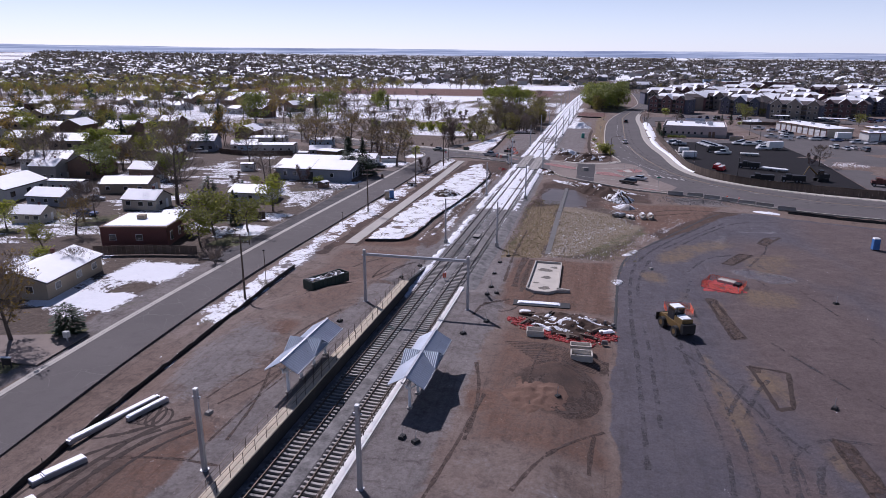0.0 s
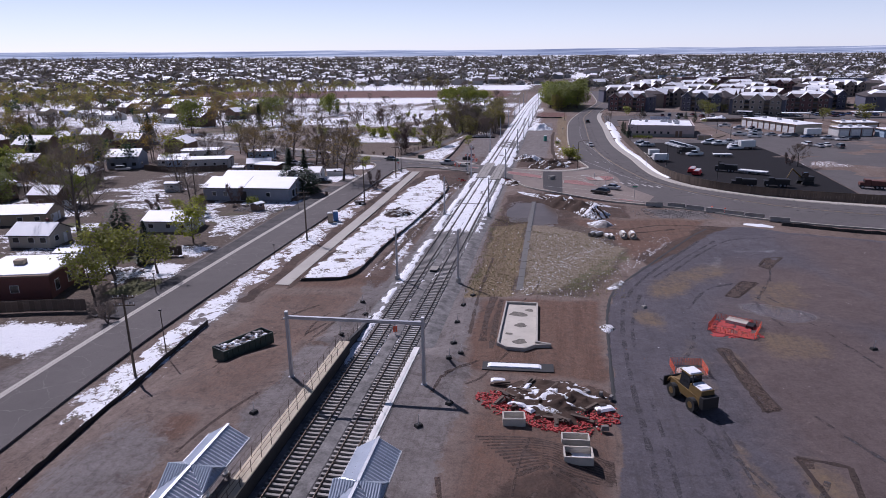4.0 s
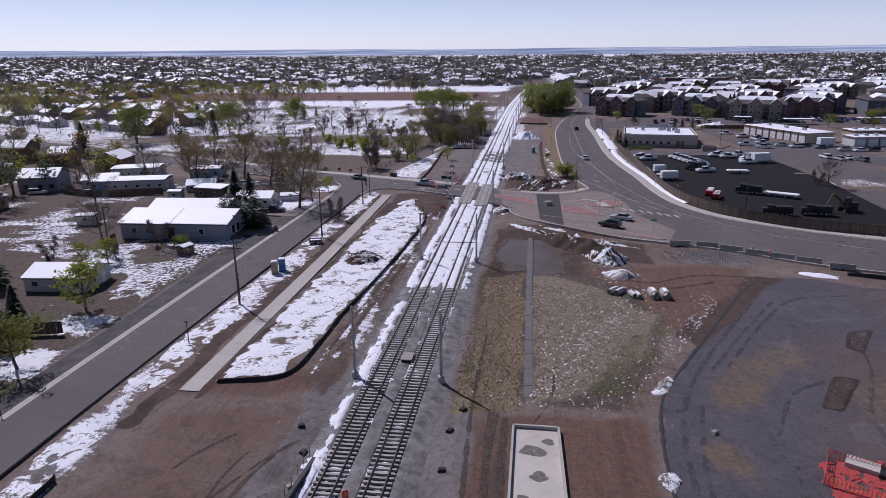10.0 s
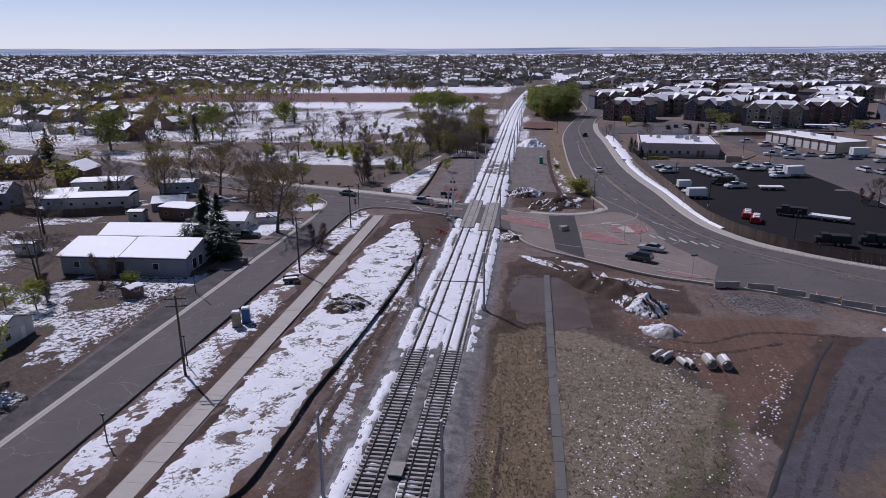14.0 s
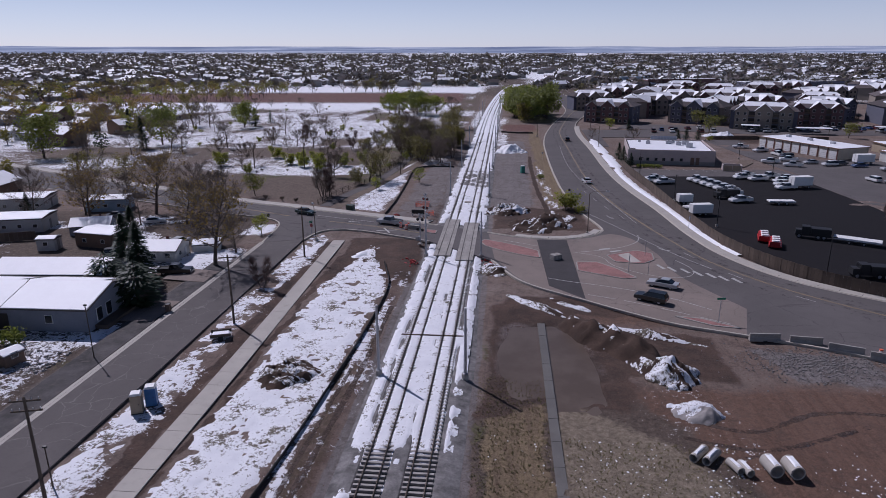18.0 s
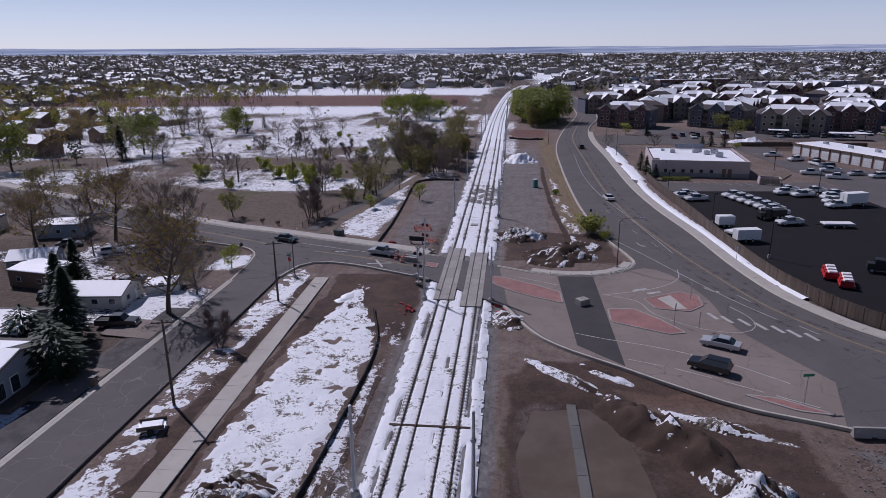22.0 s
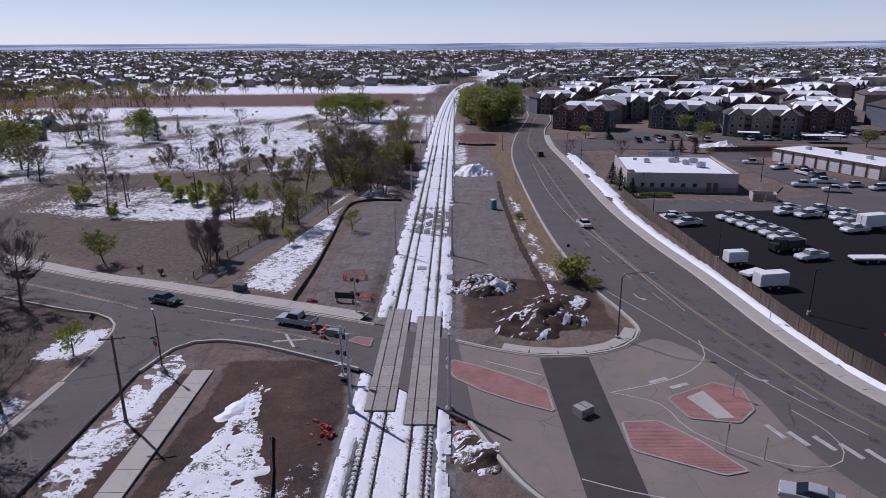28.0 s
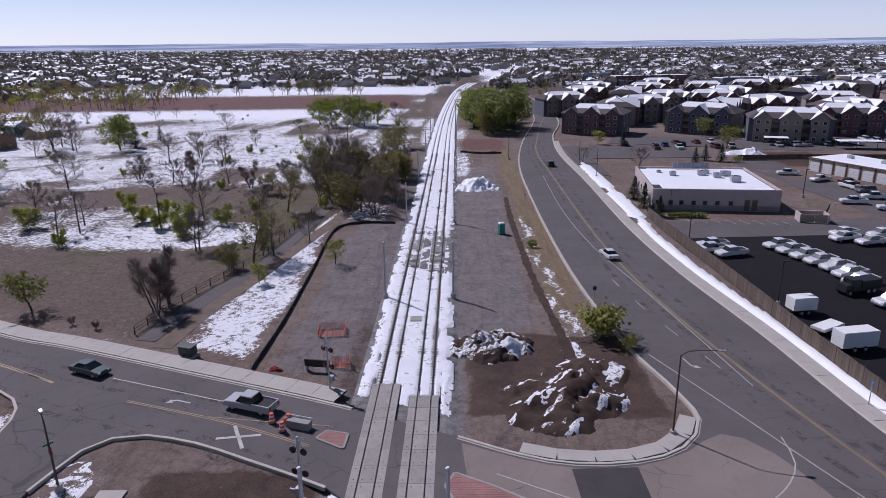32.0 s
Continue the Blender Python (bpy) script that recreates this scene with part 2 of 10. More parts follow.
M["bark"] = surface("bark", (0.12, 0.095, 0.078), 0.95, big=0.8, small=9, spread=0.25)
M["twig"] = surface("twig", (0.25, 0.2, 0.16), 0.95, big=0.3, small=3, spread=0.25, vary=0.2)
M["twig_red"] = surface("twig_red", (0.17, 0.115, 0.1), 0.95, big=0.3, small=3, spread=0.25, vary=0.2)
M["roof_shingle"] = surface("roof_shingle", (0.10, 0.09, 0.085), 0.95, big=0.4, small=5, spread=0.25, vary=0.3)
M["roof_brown"] = surface("roof_brown", (0.1, 0.082, 0.082), 0.95, big=0.4, small=5, spread=0.25, vary=0.3)
for key, c in (("tan", (0.36, 0.29, 0.21)), ("cream", (0.5, 0.45, 0.37)), ("greyblue", (0.25, 0.27, 0.32)), ("pale", (0.55, 0.54, 0.52)),
               ("brown", (0.19, 0.125, 0.09)), ("brick", (0.15, 0.06, 0.05)), ("grey", (0.28, 0.27, 0.26)), ("sky", (0.32, 0.42, 0.52)),
               ("apt_grey", (0.11, 0.115, 0.155)), ("apt_red", (0.15, 0.085, 0.085)), ("apt_tan", (0.25, 0.215, 0.185)), ("pinkish", (0.5, 0.42, 0.4))):
    M["wall_" + key] = surface("wall_" + key, c, 0.88, big=0.35, small=4, spread=0.1, stain=scaled(c, 0.75))


def leaf_material(name, c, c2):
    n = Nodes(name)
    geo = n.add("NewGeometry")
    info = n.add("ObjectInfo")
    f = n.math("ADD", n.math("MULTIPLY", geo.outputs["Random Per Island"], 0.7), n.math("MULTIPLY", info.outputs["Random"], 0.3))
    n.finish(n.mix(f, c, c2), 0.6)
    tr = n.add("BsdfTranslucent")
    n.link(n.mix(f, c, c2), tr.inputs["Color"])
    ms = n.add("MixShader", Fac=0.45)
    n.link(n.b.outputs[0], ms.inputs[1])
    n.link(tr.outputs[0], ms.inputs[2])
    n.link(ms.outputs[0], n.t.nodes["Material Output"].inputs["Surface"])
    return n.m


M["leaf_spring"] = leaf_material("leaf_spring", (0.15, 0.165, 0.022), (0.33, 0.33, 0.055))
M["leaf_bright"] = leaf_material("leaf_bright", (0.22, 0.25, 0.03), (0.42, 0.44, 0.065))
M["leaf_olive"] = leaf_material("leaf_olive", (0.16, 0.152, 0.035), (0.33, 0.285, 0.07))
M["leaf_far"] = leaf_material("leaf_far", (0.05, 0.047, 0.035), (0.13, 0.11, 0.06))
M["leaf_gold"] = leaf_material("leaf_gold", (0.2, 0.135, 0.035), (0.36, 0.25, 0.065))
M["tuft"] = leaf_material("tuft", (0.1, 0.11, 0.035), (0.3, 0.23, 0.12))
M["far_wood"] = leaf_material("far_wood", (0.042, 0.038, 0.036), (0.1, 0.082, 0.066))
M["needle"] = leaf_material("needle", (0.02, 0.04, 0.02), (0.05, 0.08, 0.04))
M["bushleaf"] = leaf_material("bushleaf", (0.14, 0.18, 0.03), (0.3, 0.32, 0.06))


def glass_material(name, c):
    n = Nodes(name)
    n.finish(c, 0.08)
    n.b.inputs["Specular IOR Level"].default_value = 0.8
    return n.m


M["window"] = glass_material("window", (0.025, 0.03, 0.037))
M["car_glass"] = glass_material("car_glass", (0.012, 0.014, 0.017))


def water_material():
    n = Nodes("muddy_water")
    co = n.place(True)
    n.bump(n.noise(co, 3.0, 3.0), 0.04, 0.02)
    n.b.inputs["Specular IOR Level"].default_value = 0.35
    return n.finish(n.mix(n.ramp(n.noise(co, 0.25), 0.4, 0.6), (0.1, 0.074, 0.056), (0.13, 0.1, 0.078)), 0.3)


M["water"] = water_material()


def car_paint(name, c):
    n = Nodes(name)
    n.finish(c, 0.35, 0.15)
    n.b.inputs["Coat Weight"].default_value = 0.6
    n.b.inputs["Coat Roughness"].default_value = 0.1
    return n.m


for key, c in (("white", (0.75, 0.75, 0.75)), ("silver", (0.42, 0.43, 0.45)), ("black", (0.012, 0.013, 0.014)), ("green", (0.03, 0.06, 0.055)),
               ("red", (0.35, 0.03, 0.03)), ("blue", (0.04, 0.08, 0.2)), ("grey", (0.13, 0.135, 0.14)), ("maroon", (0.12, 0.02, 0.025)), ("teal", (0.04, 0.14, 0.12))):
    M["car_" + key] = car_paint("car_" + key, c)
M["lamp_red"] = surface("lamp_red", (0.45, 0.02, 0.02), 0.3, spread=0.05, bump=0.0)
M["lamp_clear"] = surface("lamp_clear", (0.7, 0.7, 0.68), 0.2, spread=0.05, bump=0.0)



def rut_material(name, c, cover):
    """Churned marks whose edges break up into the ground beneath."""
    n = Nodes(name)
    co = n.place(True)
    fine = n.noise(co, 3.0, 6.0, 0.75)
    n.finish(n.mix(n.ramp(fine, 0.35, 0.65), scaled(c, 0.6), scaled(c, 1.25)), 0.95)
    n.bump(fine, 0.8, 0.1)
    clear = n.add("BsdfTransparent")
    ms = n.t.nodes.new("ShaderNodeMixShader")
    n.link(n.ramp(n.math("ADD", n.math("MULTIPLY", fine, 0.55), n.math("MULTIPLY", n.noise(co, 0.5, 3.0), 0.45)), 0.5 - cover * 0.2, 0.62 - cover * 0.2), ms.inputs[0])
    n.link(clear.outputs[0], ms.inputs[1])
    n.link(n.b.outputs[0], ms.inputs[2])
    n.link(ms.outputs[0], n.t.nodes["Material Output"].inputs["Surface"])
    return n.m


M["rut_soil"] = rut_material("rut_soil", (0.075, 0.05, 0.04), 0.45)
M["rut_dark"] = rut_material("rut_dark", (0.045, 0.03, 0.024), 0.8)
M["rut_lot"] = rut_material("rut_lot", (0.066, 0.06, 0.066), 0.15)

M["tyre_wear"] = rut_material("tyre_wear", (0.092, 0.083, 0.083), -0.1)
M["rut_wet"] = rut_material("rut_wet", (0.16, 0.145, 0.125), 0.9)
for key in ("asphalt", "asphalt_street", "asphalt_new", "asphalt_patch", "concrete_road", "soil", "soil_dark", "gravel_pad"):
    M[key].node_tree.nodes["Principled BSDF"].inputs["Specular IOR Level"].default_value = 0.25

# ---- mesh helpers ----


class Mesh:
    """Collects vertices and faces, then becomes one object."""

    def __init__(self):
        self.v, self.f = [], []

    def raw(self, vs, fs):
        o = len(self.v)
        self.v.extend(vs)
        self.f.extend([tuple(i + o for i in f) for f in fs])
        return self

    def box(self, x, y, z, sx, sy, sz, rz=0.0, taper=1.0):
        """Centre of the base at (x, y, z); taper narrows the top."""
        c, s = math.cos(rz), math.sin(rz)
        vs = []
        for zz, k in ((0, 1.0), (sz, taper)):
            for ax, ay in ((-1, -1), (1, -1), (1, 1), (-1, 1)):
                px, py = ax * sx / 2 * k, ay * sy / 2 * k
                vs.append((x + px * c - py * s, y + px * s + py * c, z + zz))
        return self.raw(vs, [(3, 2, 1, 0), (4, 5, 6, 7), (0, 1, 5, 4), (1, 2, 6, 5), (2, 3, 7, 6), (3, 0, 4, 7)])

    def tube(self, p0, p1, r0, r1=None, n=6, cap=True):
        r1 = r0 if r1 is None else r1
        a, b = Vector(p0), Vector(p1)
        d = (b - a).normalized()
        u = d.orthogonal().normalized()
        w = d.cross(u)
        vs = []
        for c, r in ((a, r0), (b, r1)):
            for i in range(n):
                t = 2 * math.pi * i / n
                vs.append(tuple(c + u * (r * math.cos(t)) + w * (r * math.sin(t))))
        fs = [(i, (i + 1) % n, n + (i + 1) % n, n + i) for i in range(n)]
        if cap:
            fs += [tuple(range(n - 1, -1, -1)), tuple(range(n, 2 * n))]
        return self.raw(vs, fs)

    def prism(self, outline, z0, z1):
        """A flat outline (counter-clockwise) with a thickness."""
        n = len(outline)
        vs = [(x, y, z0) for x, y in outline] + [(x, y, z1) for x, y in outline]
        fs = [tuple(range(n - 1, -1, -1)), tuple(range(n, 2 * n))] + [(i, (i + 1) % n, n + (i + 1) % n, n + i) for i in range(n)]
        return self.raw(vs, fs)

    def side(self, profile, y0, y1, axis="y"):
        """A profile in (x, z), swept along y (or in (y, z) along x)."""
        n = len(profile)
        mk = (lambda a, b, t: (a, t, b)) if axis == "y" else (lambda a, b, t: (t, a, b))
        vs = [mk(a, b, y0) for a, b in profile] + [mk(a, b, y1) for a, b in profile]
        fs = [tuple(range(n - 1, -1, -1)), tuple(range(n, 2 * n))] + [(i, (i + 1) % n, n + (i + 1) % n, n + i) for i in range(n)]
        return self.raw(vs, fs)

    def sweep(self, line, profile, closed=False):
        """A profile of (offset to the right, height) along a line of (x, y, z)."""
        n, k = len(line), len(profile)
        vs = []
        for i, p in enumerate(line):
            q0, q1 = line[max(0, i - 1)], line[min(n - 1, i + 1)]
            dx, dy = q1[0] - q0[0], q1[1] - q0[1]
            d = math.hypot(dx, dy) or 1.0
            rx, ry = dy / d, -dx / d
            vs += [(p[0] + rx * o, p[1] + ry * o, p[2] + h) for o, h in profile]
        fs = []
        for i in range(n - 1):
            for j in range(k if closed else k - 1):
                a, b = i * k + j, i * k + (j + 1) % k
                fs.append((a, b, b + k, a + k))
        if closed:
            fs += [tuple(range(k - 1, -1, -1)), tuple(range((n - 1) * k, n * k))]
        return self.raw(vs, fs)

    def data(self, name, mat, smooth=False):
        me = bpy.data.meshes.new(name)
        me.from_pydata(self.v, [], self.f)
        me.materials.append(mat)
        if smooth:
            me.polygons.foreach_set("use_smooth", [True] * len(me.polygons))
        me.update()
        return me


def clean_normals(me):
    bm = bmesh.new()
    bm.from_mesh(me)
    bmesh.ops.recalc_face_normals(bm, faces=bm.faces)
    bm.to_mesh(me)
    bm.free()
    return me


def part(name, mesh, mat, parent, label="", smooth=False, fix=False):
    """Links a mesh as one object under a thing or part."""
    me = mesh if isinstance(mesh, bpy.types.Mesh) else mesh.data(name, mat, smooth)
    if fix:
        clean_normals(me)
    ob = new(name, me)
    ob.parent = parent
    if label:
        tagged(ob, label)
    return ob


def thing(name, label, category, group="", kind="", at=None):
    """An Empty at the base of a thing that parents its parts."""
    ob = new(name)
    ob.empty_display_size = 0.3
    if at is not None:
        ob.matrix_basis = at
    return tagged(ob, label, category, group, kind)


def solid(name, mesh, mat, label, category, group="", kind="", smooth=False, at=None, fix=False):
    """A thing that is a single mesh."""
    ob = part(name, mesh, mat, None, "", smooth, fix)
    if at is not None:
        ob.matrix_basis = at
    return tagged(ob, label, category, group, kind)


def spline(points, step=2.0):
    """A smooth line through a few plan points."""
    pts = [Vector((*p, 0.0)[:3]) for p in points]
    pts = [pts[0] * 2 - pts[1]] + pts + [pts[-1] * 2 - pts[-2]]
    out = []
    for i in range(1, len(pts) - 2):
        a, b, c, d = pts[i - 1:i + 3]
        n = max(1, int((c - b).length / step))
        for j in range(n):
            t = j / n
            q = 0.5 * ((2 * b) + (c - a) * t + (2 * a - 5 * b + 4 * c - d) * t * t + (3 * b - a - 3 * c + d) * t ** 3)
            out.append(tuple(q))
    out.append(tuple(pts[-2]))
    return out


def offset(line, d):
    """The line moved d metres to its right."""
    out, n = [], len(line)
    for i, p in enumerate(line):
        q0, q1 = line[max(0, i - 1)], line[min(n - 1, i + 1)]
        dx, dy = q1[0] - q0[0], q1[1] - q0[1]
        l = math.hypot(dx, dy) or 1.0
        out.append((p[0] + dy / l * d, p[1] - dx / l * d, p[2]))
    return out


def lattice(shape, seed):
    return np.random.RandomState(seed).rand(*shape)


def field(x, y, scale, seed, octaves=4, gain=0.55):
    """Smooth noise from 0 to 1 over arrays of plan places."""
    out, amp, total = np.zeros_like(x, dtype=float), 1.0, 0.0
    for o in range(octaves):
        g = lattice((128, 128), seed * 17 + o)
        u, v = x / scale + 37.3 * o + 500.0, y / scale + 11.9 * o + 500.0
        i, j = np.floor(u).astype(int), np.floor(v).astype(int)
        fu, fv = u - i, v - j
        fu, fv = fu * fu * (3 - 2 * fu), fv * fv * (3 - 2 * fv)
        i0, i1, j0, j1 = i % 128, (i + 1) % 128, j % 128, (j + 1) % 128
        out += amp * ((g[i0, j0] * (1 - fu) + g[i1, j0] * fu) * (1 - fv) + (g[i0, j1] * (1 - fu) + g[i1, j1] * fu) * fv)
        total += amp
        amp, scale = amp * gain, scale / 2
    return out / total


def signed(x, y, poly):
    """Distance to a plan outline, positive inside."""
    x, y = np.asarray(x, float), np.asarray(y, float)
    best = np.full(x.shape, 1e9)
    inside = np.zeros(x.shape, bool)
    n = len(poly)
    for k in range(n):
        (ax, ay), (bx, by) = poly[k][:2], poly[(k + 1) % n][:2]
        dx, dy = bx - ax, by - ay
        t = np.clip(((x - ax) * dx + (y - ay) * dy) / (dx * dx + dy * dy + 1e-9), 0, 1)
        best = np.minimum(best, np.hypot(x - ax - t * dx, y - ay - t * dy))
        if ay != by:
            cross = (ay > y) != (by > y)
            inside ^= cross & (x < (bx - ax) * (y - ay) / (by - ay) + ax)
    return np.where(inside, best, -best)


def soft(d, w):
    return np.clip(0.5 + d / (2 * w), 0, 1)

# ---- plan: kerb lines, heights and ground zones ----
NORTH_KERB = spline([(-420, 190), (-250, 112), (-183, 84), (-133, 61), (-90, 40.5), (-54.5, 24), (-42.7, 19.9), (-18.5, 10.8), (-7.4, 6.5),
                     (3.5, 1.6), (11.1, -2.2), (16, -3.6), (21.6, -3.3), (26.3, -1.2), (29.3, 3.5), (28.6, 10), (26.2, 21.9), (24.0, 50.5),
                     (23.6, 101.7), (25, 149), (31.1, 200), (44.7, 281), (47, 345), (46, 440)])
EAST_KERB = spline([(58, 440), (59, 344), (55, 267), (45, 215), (40.6, 171), (40.6, 121), (40.2, 75), (41.5, 47.3), (44.2, 23.3), (46, 1.3),
                    (49.2, -14), (57, -27), (73, -38), (90, -44), (120, -50), (210, -62)])
SOUTH_KERB = spline([(210, -82), (120, -70.5), (82, -64.5), (63, -58.5), (52, -52), (41, -47.5), (33, -44.6), (28, -41.5), (21.4, -36.5), (12.3, -29), (7, -18)])
SOUTH_KERB_WEST = spline([(-5.5, -6.8), (-8.4, -5.3), (-13.9, -2.7), (-19, -0.4), (-24.3, 0.9), (-27.4, 0.4), (-29.3, -1.6), (-30.7, -7.4)])
WEST_KERB = spline([(-38.2, -10), (-38.9, 0.5), (-40.3, 5.8), (-44.5, 9.4), (-53, 12.2), (-90, 27), (-120, 38.5), (-180, 63), (-250, 91), (-420, 168)])
ROAD = [p[:2] for p in NORTH_KERB + EAST_KERB + SOUTH_KERB + SOUTH_KERB_WEST + WEST_KERB]
STREET_EAST = spline([(-30.7, -7.4), (-30.8, -30), (-31, -65), (-31.3, -100), (-31.4, -132), (-30, -157.7), (-27.7, -180.3), (-23, -215), (-17, -250)])
STREET_WEST = spline([(-27, -250), (-32.5, -215), (-36, -185), (-37.8, -160), (-38.6, -132), (-38.8, -100), (-38.5, -60), (-38.2, -10)])
STREET = [p[:2] for p in STREET_EAST + STREET_WEST]
TRACK = spline([(0, -252), (0, -150), (0, -20), (0, 100), (0, 240), (2.5, 372), (8.7, 513), (21, 627), (49, 778), (116, 1028), (330, 1500)], 6.0)
LOT_EDGE = [(27.0, -260), (26.6, -166), (26.8, -141), (27.4, -122.7), (29.1, -106.8), (33.4, -98), (45.2, -75.8), (50.4, -67.6), (56, -65.5), (70, -70), (95, -77), (160, -90), (160, -260)]
BASIN = [(7.5, -109), (25, -110), (31, -96), (34, -84), (30, -73), (23, -62), (20.5, -48), (17, -43), (8.5, -43.5), (6.8, -70)]
STATION_W = [(-26, -260), (-23, -190), (-25, -150), (-19, -136), (-6, -126), (-4.2, -130), (-4.2, -260)]
STATION_E = [(4.2, -260), (4.2, -131), (9, -130), (12, -138), (25, -150), (26, -260)]
SNOW_STRIP = [(-20.6, -109.3), (-13.6, -106.5), (-12.4, -98), (-12.2, -88), (-11, -74), (-9.6, -48), (-9.6, -32), (-12.2, -20), (-14.6, -15.5), (-15.0, -9.5), (-16.6, -9.5), (-17.4, -15), (-17.6, -19), (-19.5, -27), (-20.6, -60)]


def height(x, y):
    x, y = np.asarray(x, float), np.asarray(y, float)
    h = -0.32 + 0.35 * (field(x, y, 22.0, 3) - 0.5)
    wide = soft(np.abs(x) - 70, 40)
    h = h + wide * 0.2
    near = soft(7.0 - np.abs(x), 1.2) * soft(260 - y, 20)
    h = h * (1 - near) + np.minimum(h, -0.62) * near
    cut = (np.abs(x) > 4.25) & (y < -134)
    for poly, top in ((STATION_W, 1.08), (STATION_E, 1.08)):
        k = np.where(cut & (np.abs(x) < 9), soft(-134.5 - y, 2.0), soft(signed(x, y, poly) - 2.0, 2.6))
        h = h * (1 - k) + (top + 0.16 * (field(x, y, 9.0, 5) - 0.5)) * k
    k = soft(signed(x, y, BASIN), 3.0)
    h = h * (1 - k) + (-0.74 + 0.34 * (field(x, y, 9.0, 6) - 0.5) - 0.34 * soft(y + 60, 9.0) * soft(22 - x, 3.0)) * k
    h += np.where(x > 26, 0.2 * (field(x, y, 7.0, 8) - 0.5), 0.0)
    h = np.where((np.abs(x) < 4.2) & (y < -100), -0.62, h)
    for poly in (ROAD, STREET):
        k = soft(signed(x, y, poly) + 1.2, 1.0)
        h = h * (1 - k) + np.minimum(h, -0.07) * k
    # the land climbs gently far out, more to the west
    r = np.hypot(x, y)
    return h + np.clip(r - 600, 0, None) * np.clip(0.006 - 0.0075 * x / (r + 1), 0.001, 0.011)


GRID = {}


def gz(x, y):
    """The ground's height at a place."""
    xs, ys, z = GRID["x"], GRID["y"], GRID["z"]
    i = min(max(int(np.searchsorted(xs, x)) - 1, 0), len(xs) - 2)
    j = min(max(int(np.searchsorted(ys, y)) - 1, 0), len(ys) - 2)
    u, v = (x - xs[i]) / (xs[i + 1] - xs[i]), (y - ys[j]) / (ys[j + 1] - ys[j])
    return float((z[j, i] * (1 - u) + z[j, i + 1] * u) * (1 - v) + (z[j + 1, i] * (1 - u) + z[j + 1, i + 1] * u) * v)


def axis(fine0, fine1, step, lo, hi):
    a = list(np.arange(fine0, fine1 + 1e-6, step))
    s, v = step, fine1
    while v < hi:
        s *= 1.12
        v += s
        a.append(min(v, hi))
    s, v = step, fine0
    while v > lo:
        s *= 1.12
        v -= s
        a.insert(0, max(v, lo))
    return np.array(a)


def grid_mesh(name, xs, ys, z, mat, keep=None, attrs=None, smooth=True):
    """A height sheet over plan lines xs, ys; keep drops squares that are not wanted."""
    nx, ny = len(xs), len(ys)
    gx, gy = np.meshgrid(xs, ys)
    co = np.stack([gx.ravel(), gy.ravel(), z.ravel()], 1)
    i = np.arange(nx - 1)[None, :] + nx * np.arange(ny - 1)[:, None]
    quads = np.stack([i, i + 1, i + 1 + nx, i + nx], -1).reshape(-1, 4)
    if keep is not None:
        kk = keep[:-1, :-1] | keep[1:, :-1] | keep[:-1, 1:] | keep[1:, 1:]
        quads = quads[kk.ravel()]
        used = np.unique(quads)
        lut = np.zeros(len(co), int)
        lut[used] = np.arange(len(used))
        co, quads = co[used], lut[quads]
    me = bpy.data.meshes.new(name)
    me.from_pydata(co.tolist(), [], quads.tolist())
    for key, val in (attrs or {}).items():
        a = me.attributes.new(key, "FLOAT", "POINT")
        v = val.ravel()
        a.data.foreach_set("value", (v if keep is None else v[used]).astype(np.float32))
    me.materials.append(mat)
    if smooth:
        me.polygons.foreach_set("use_smooth", [True] * len(me.polygons))
    me.update()
    return me


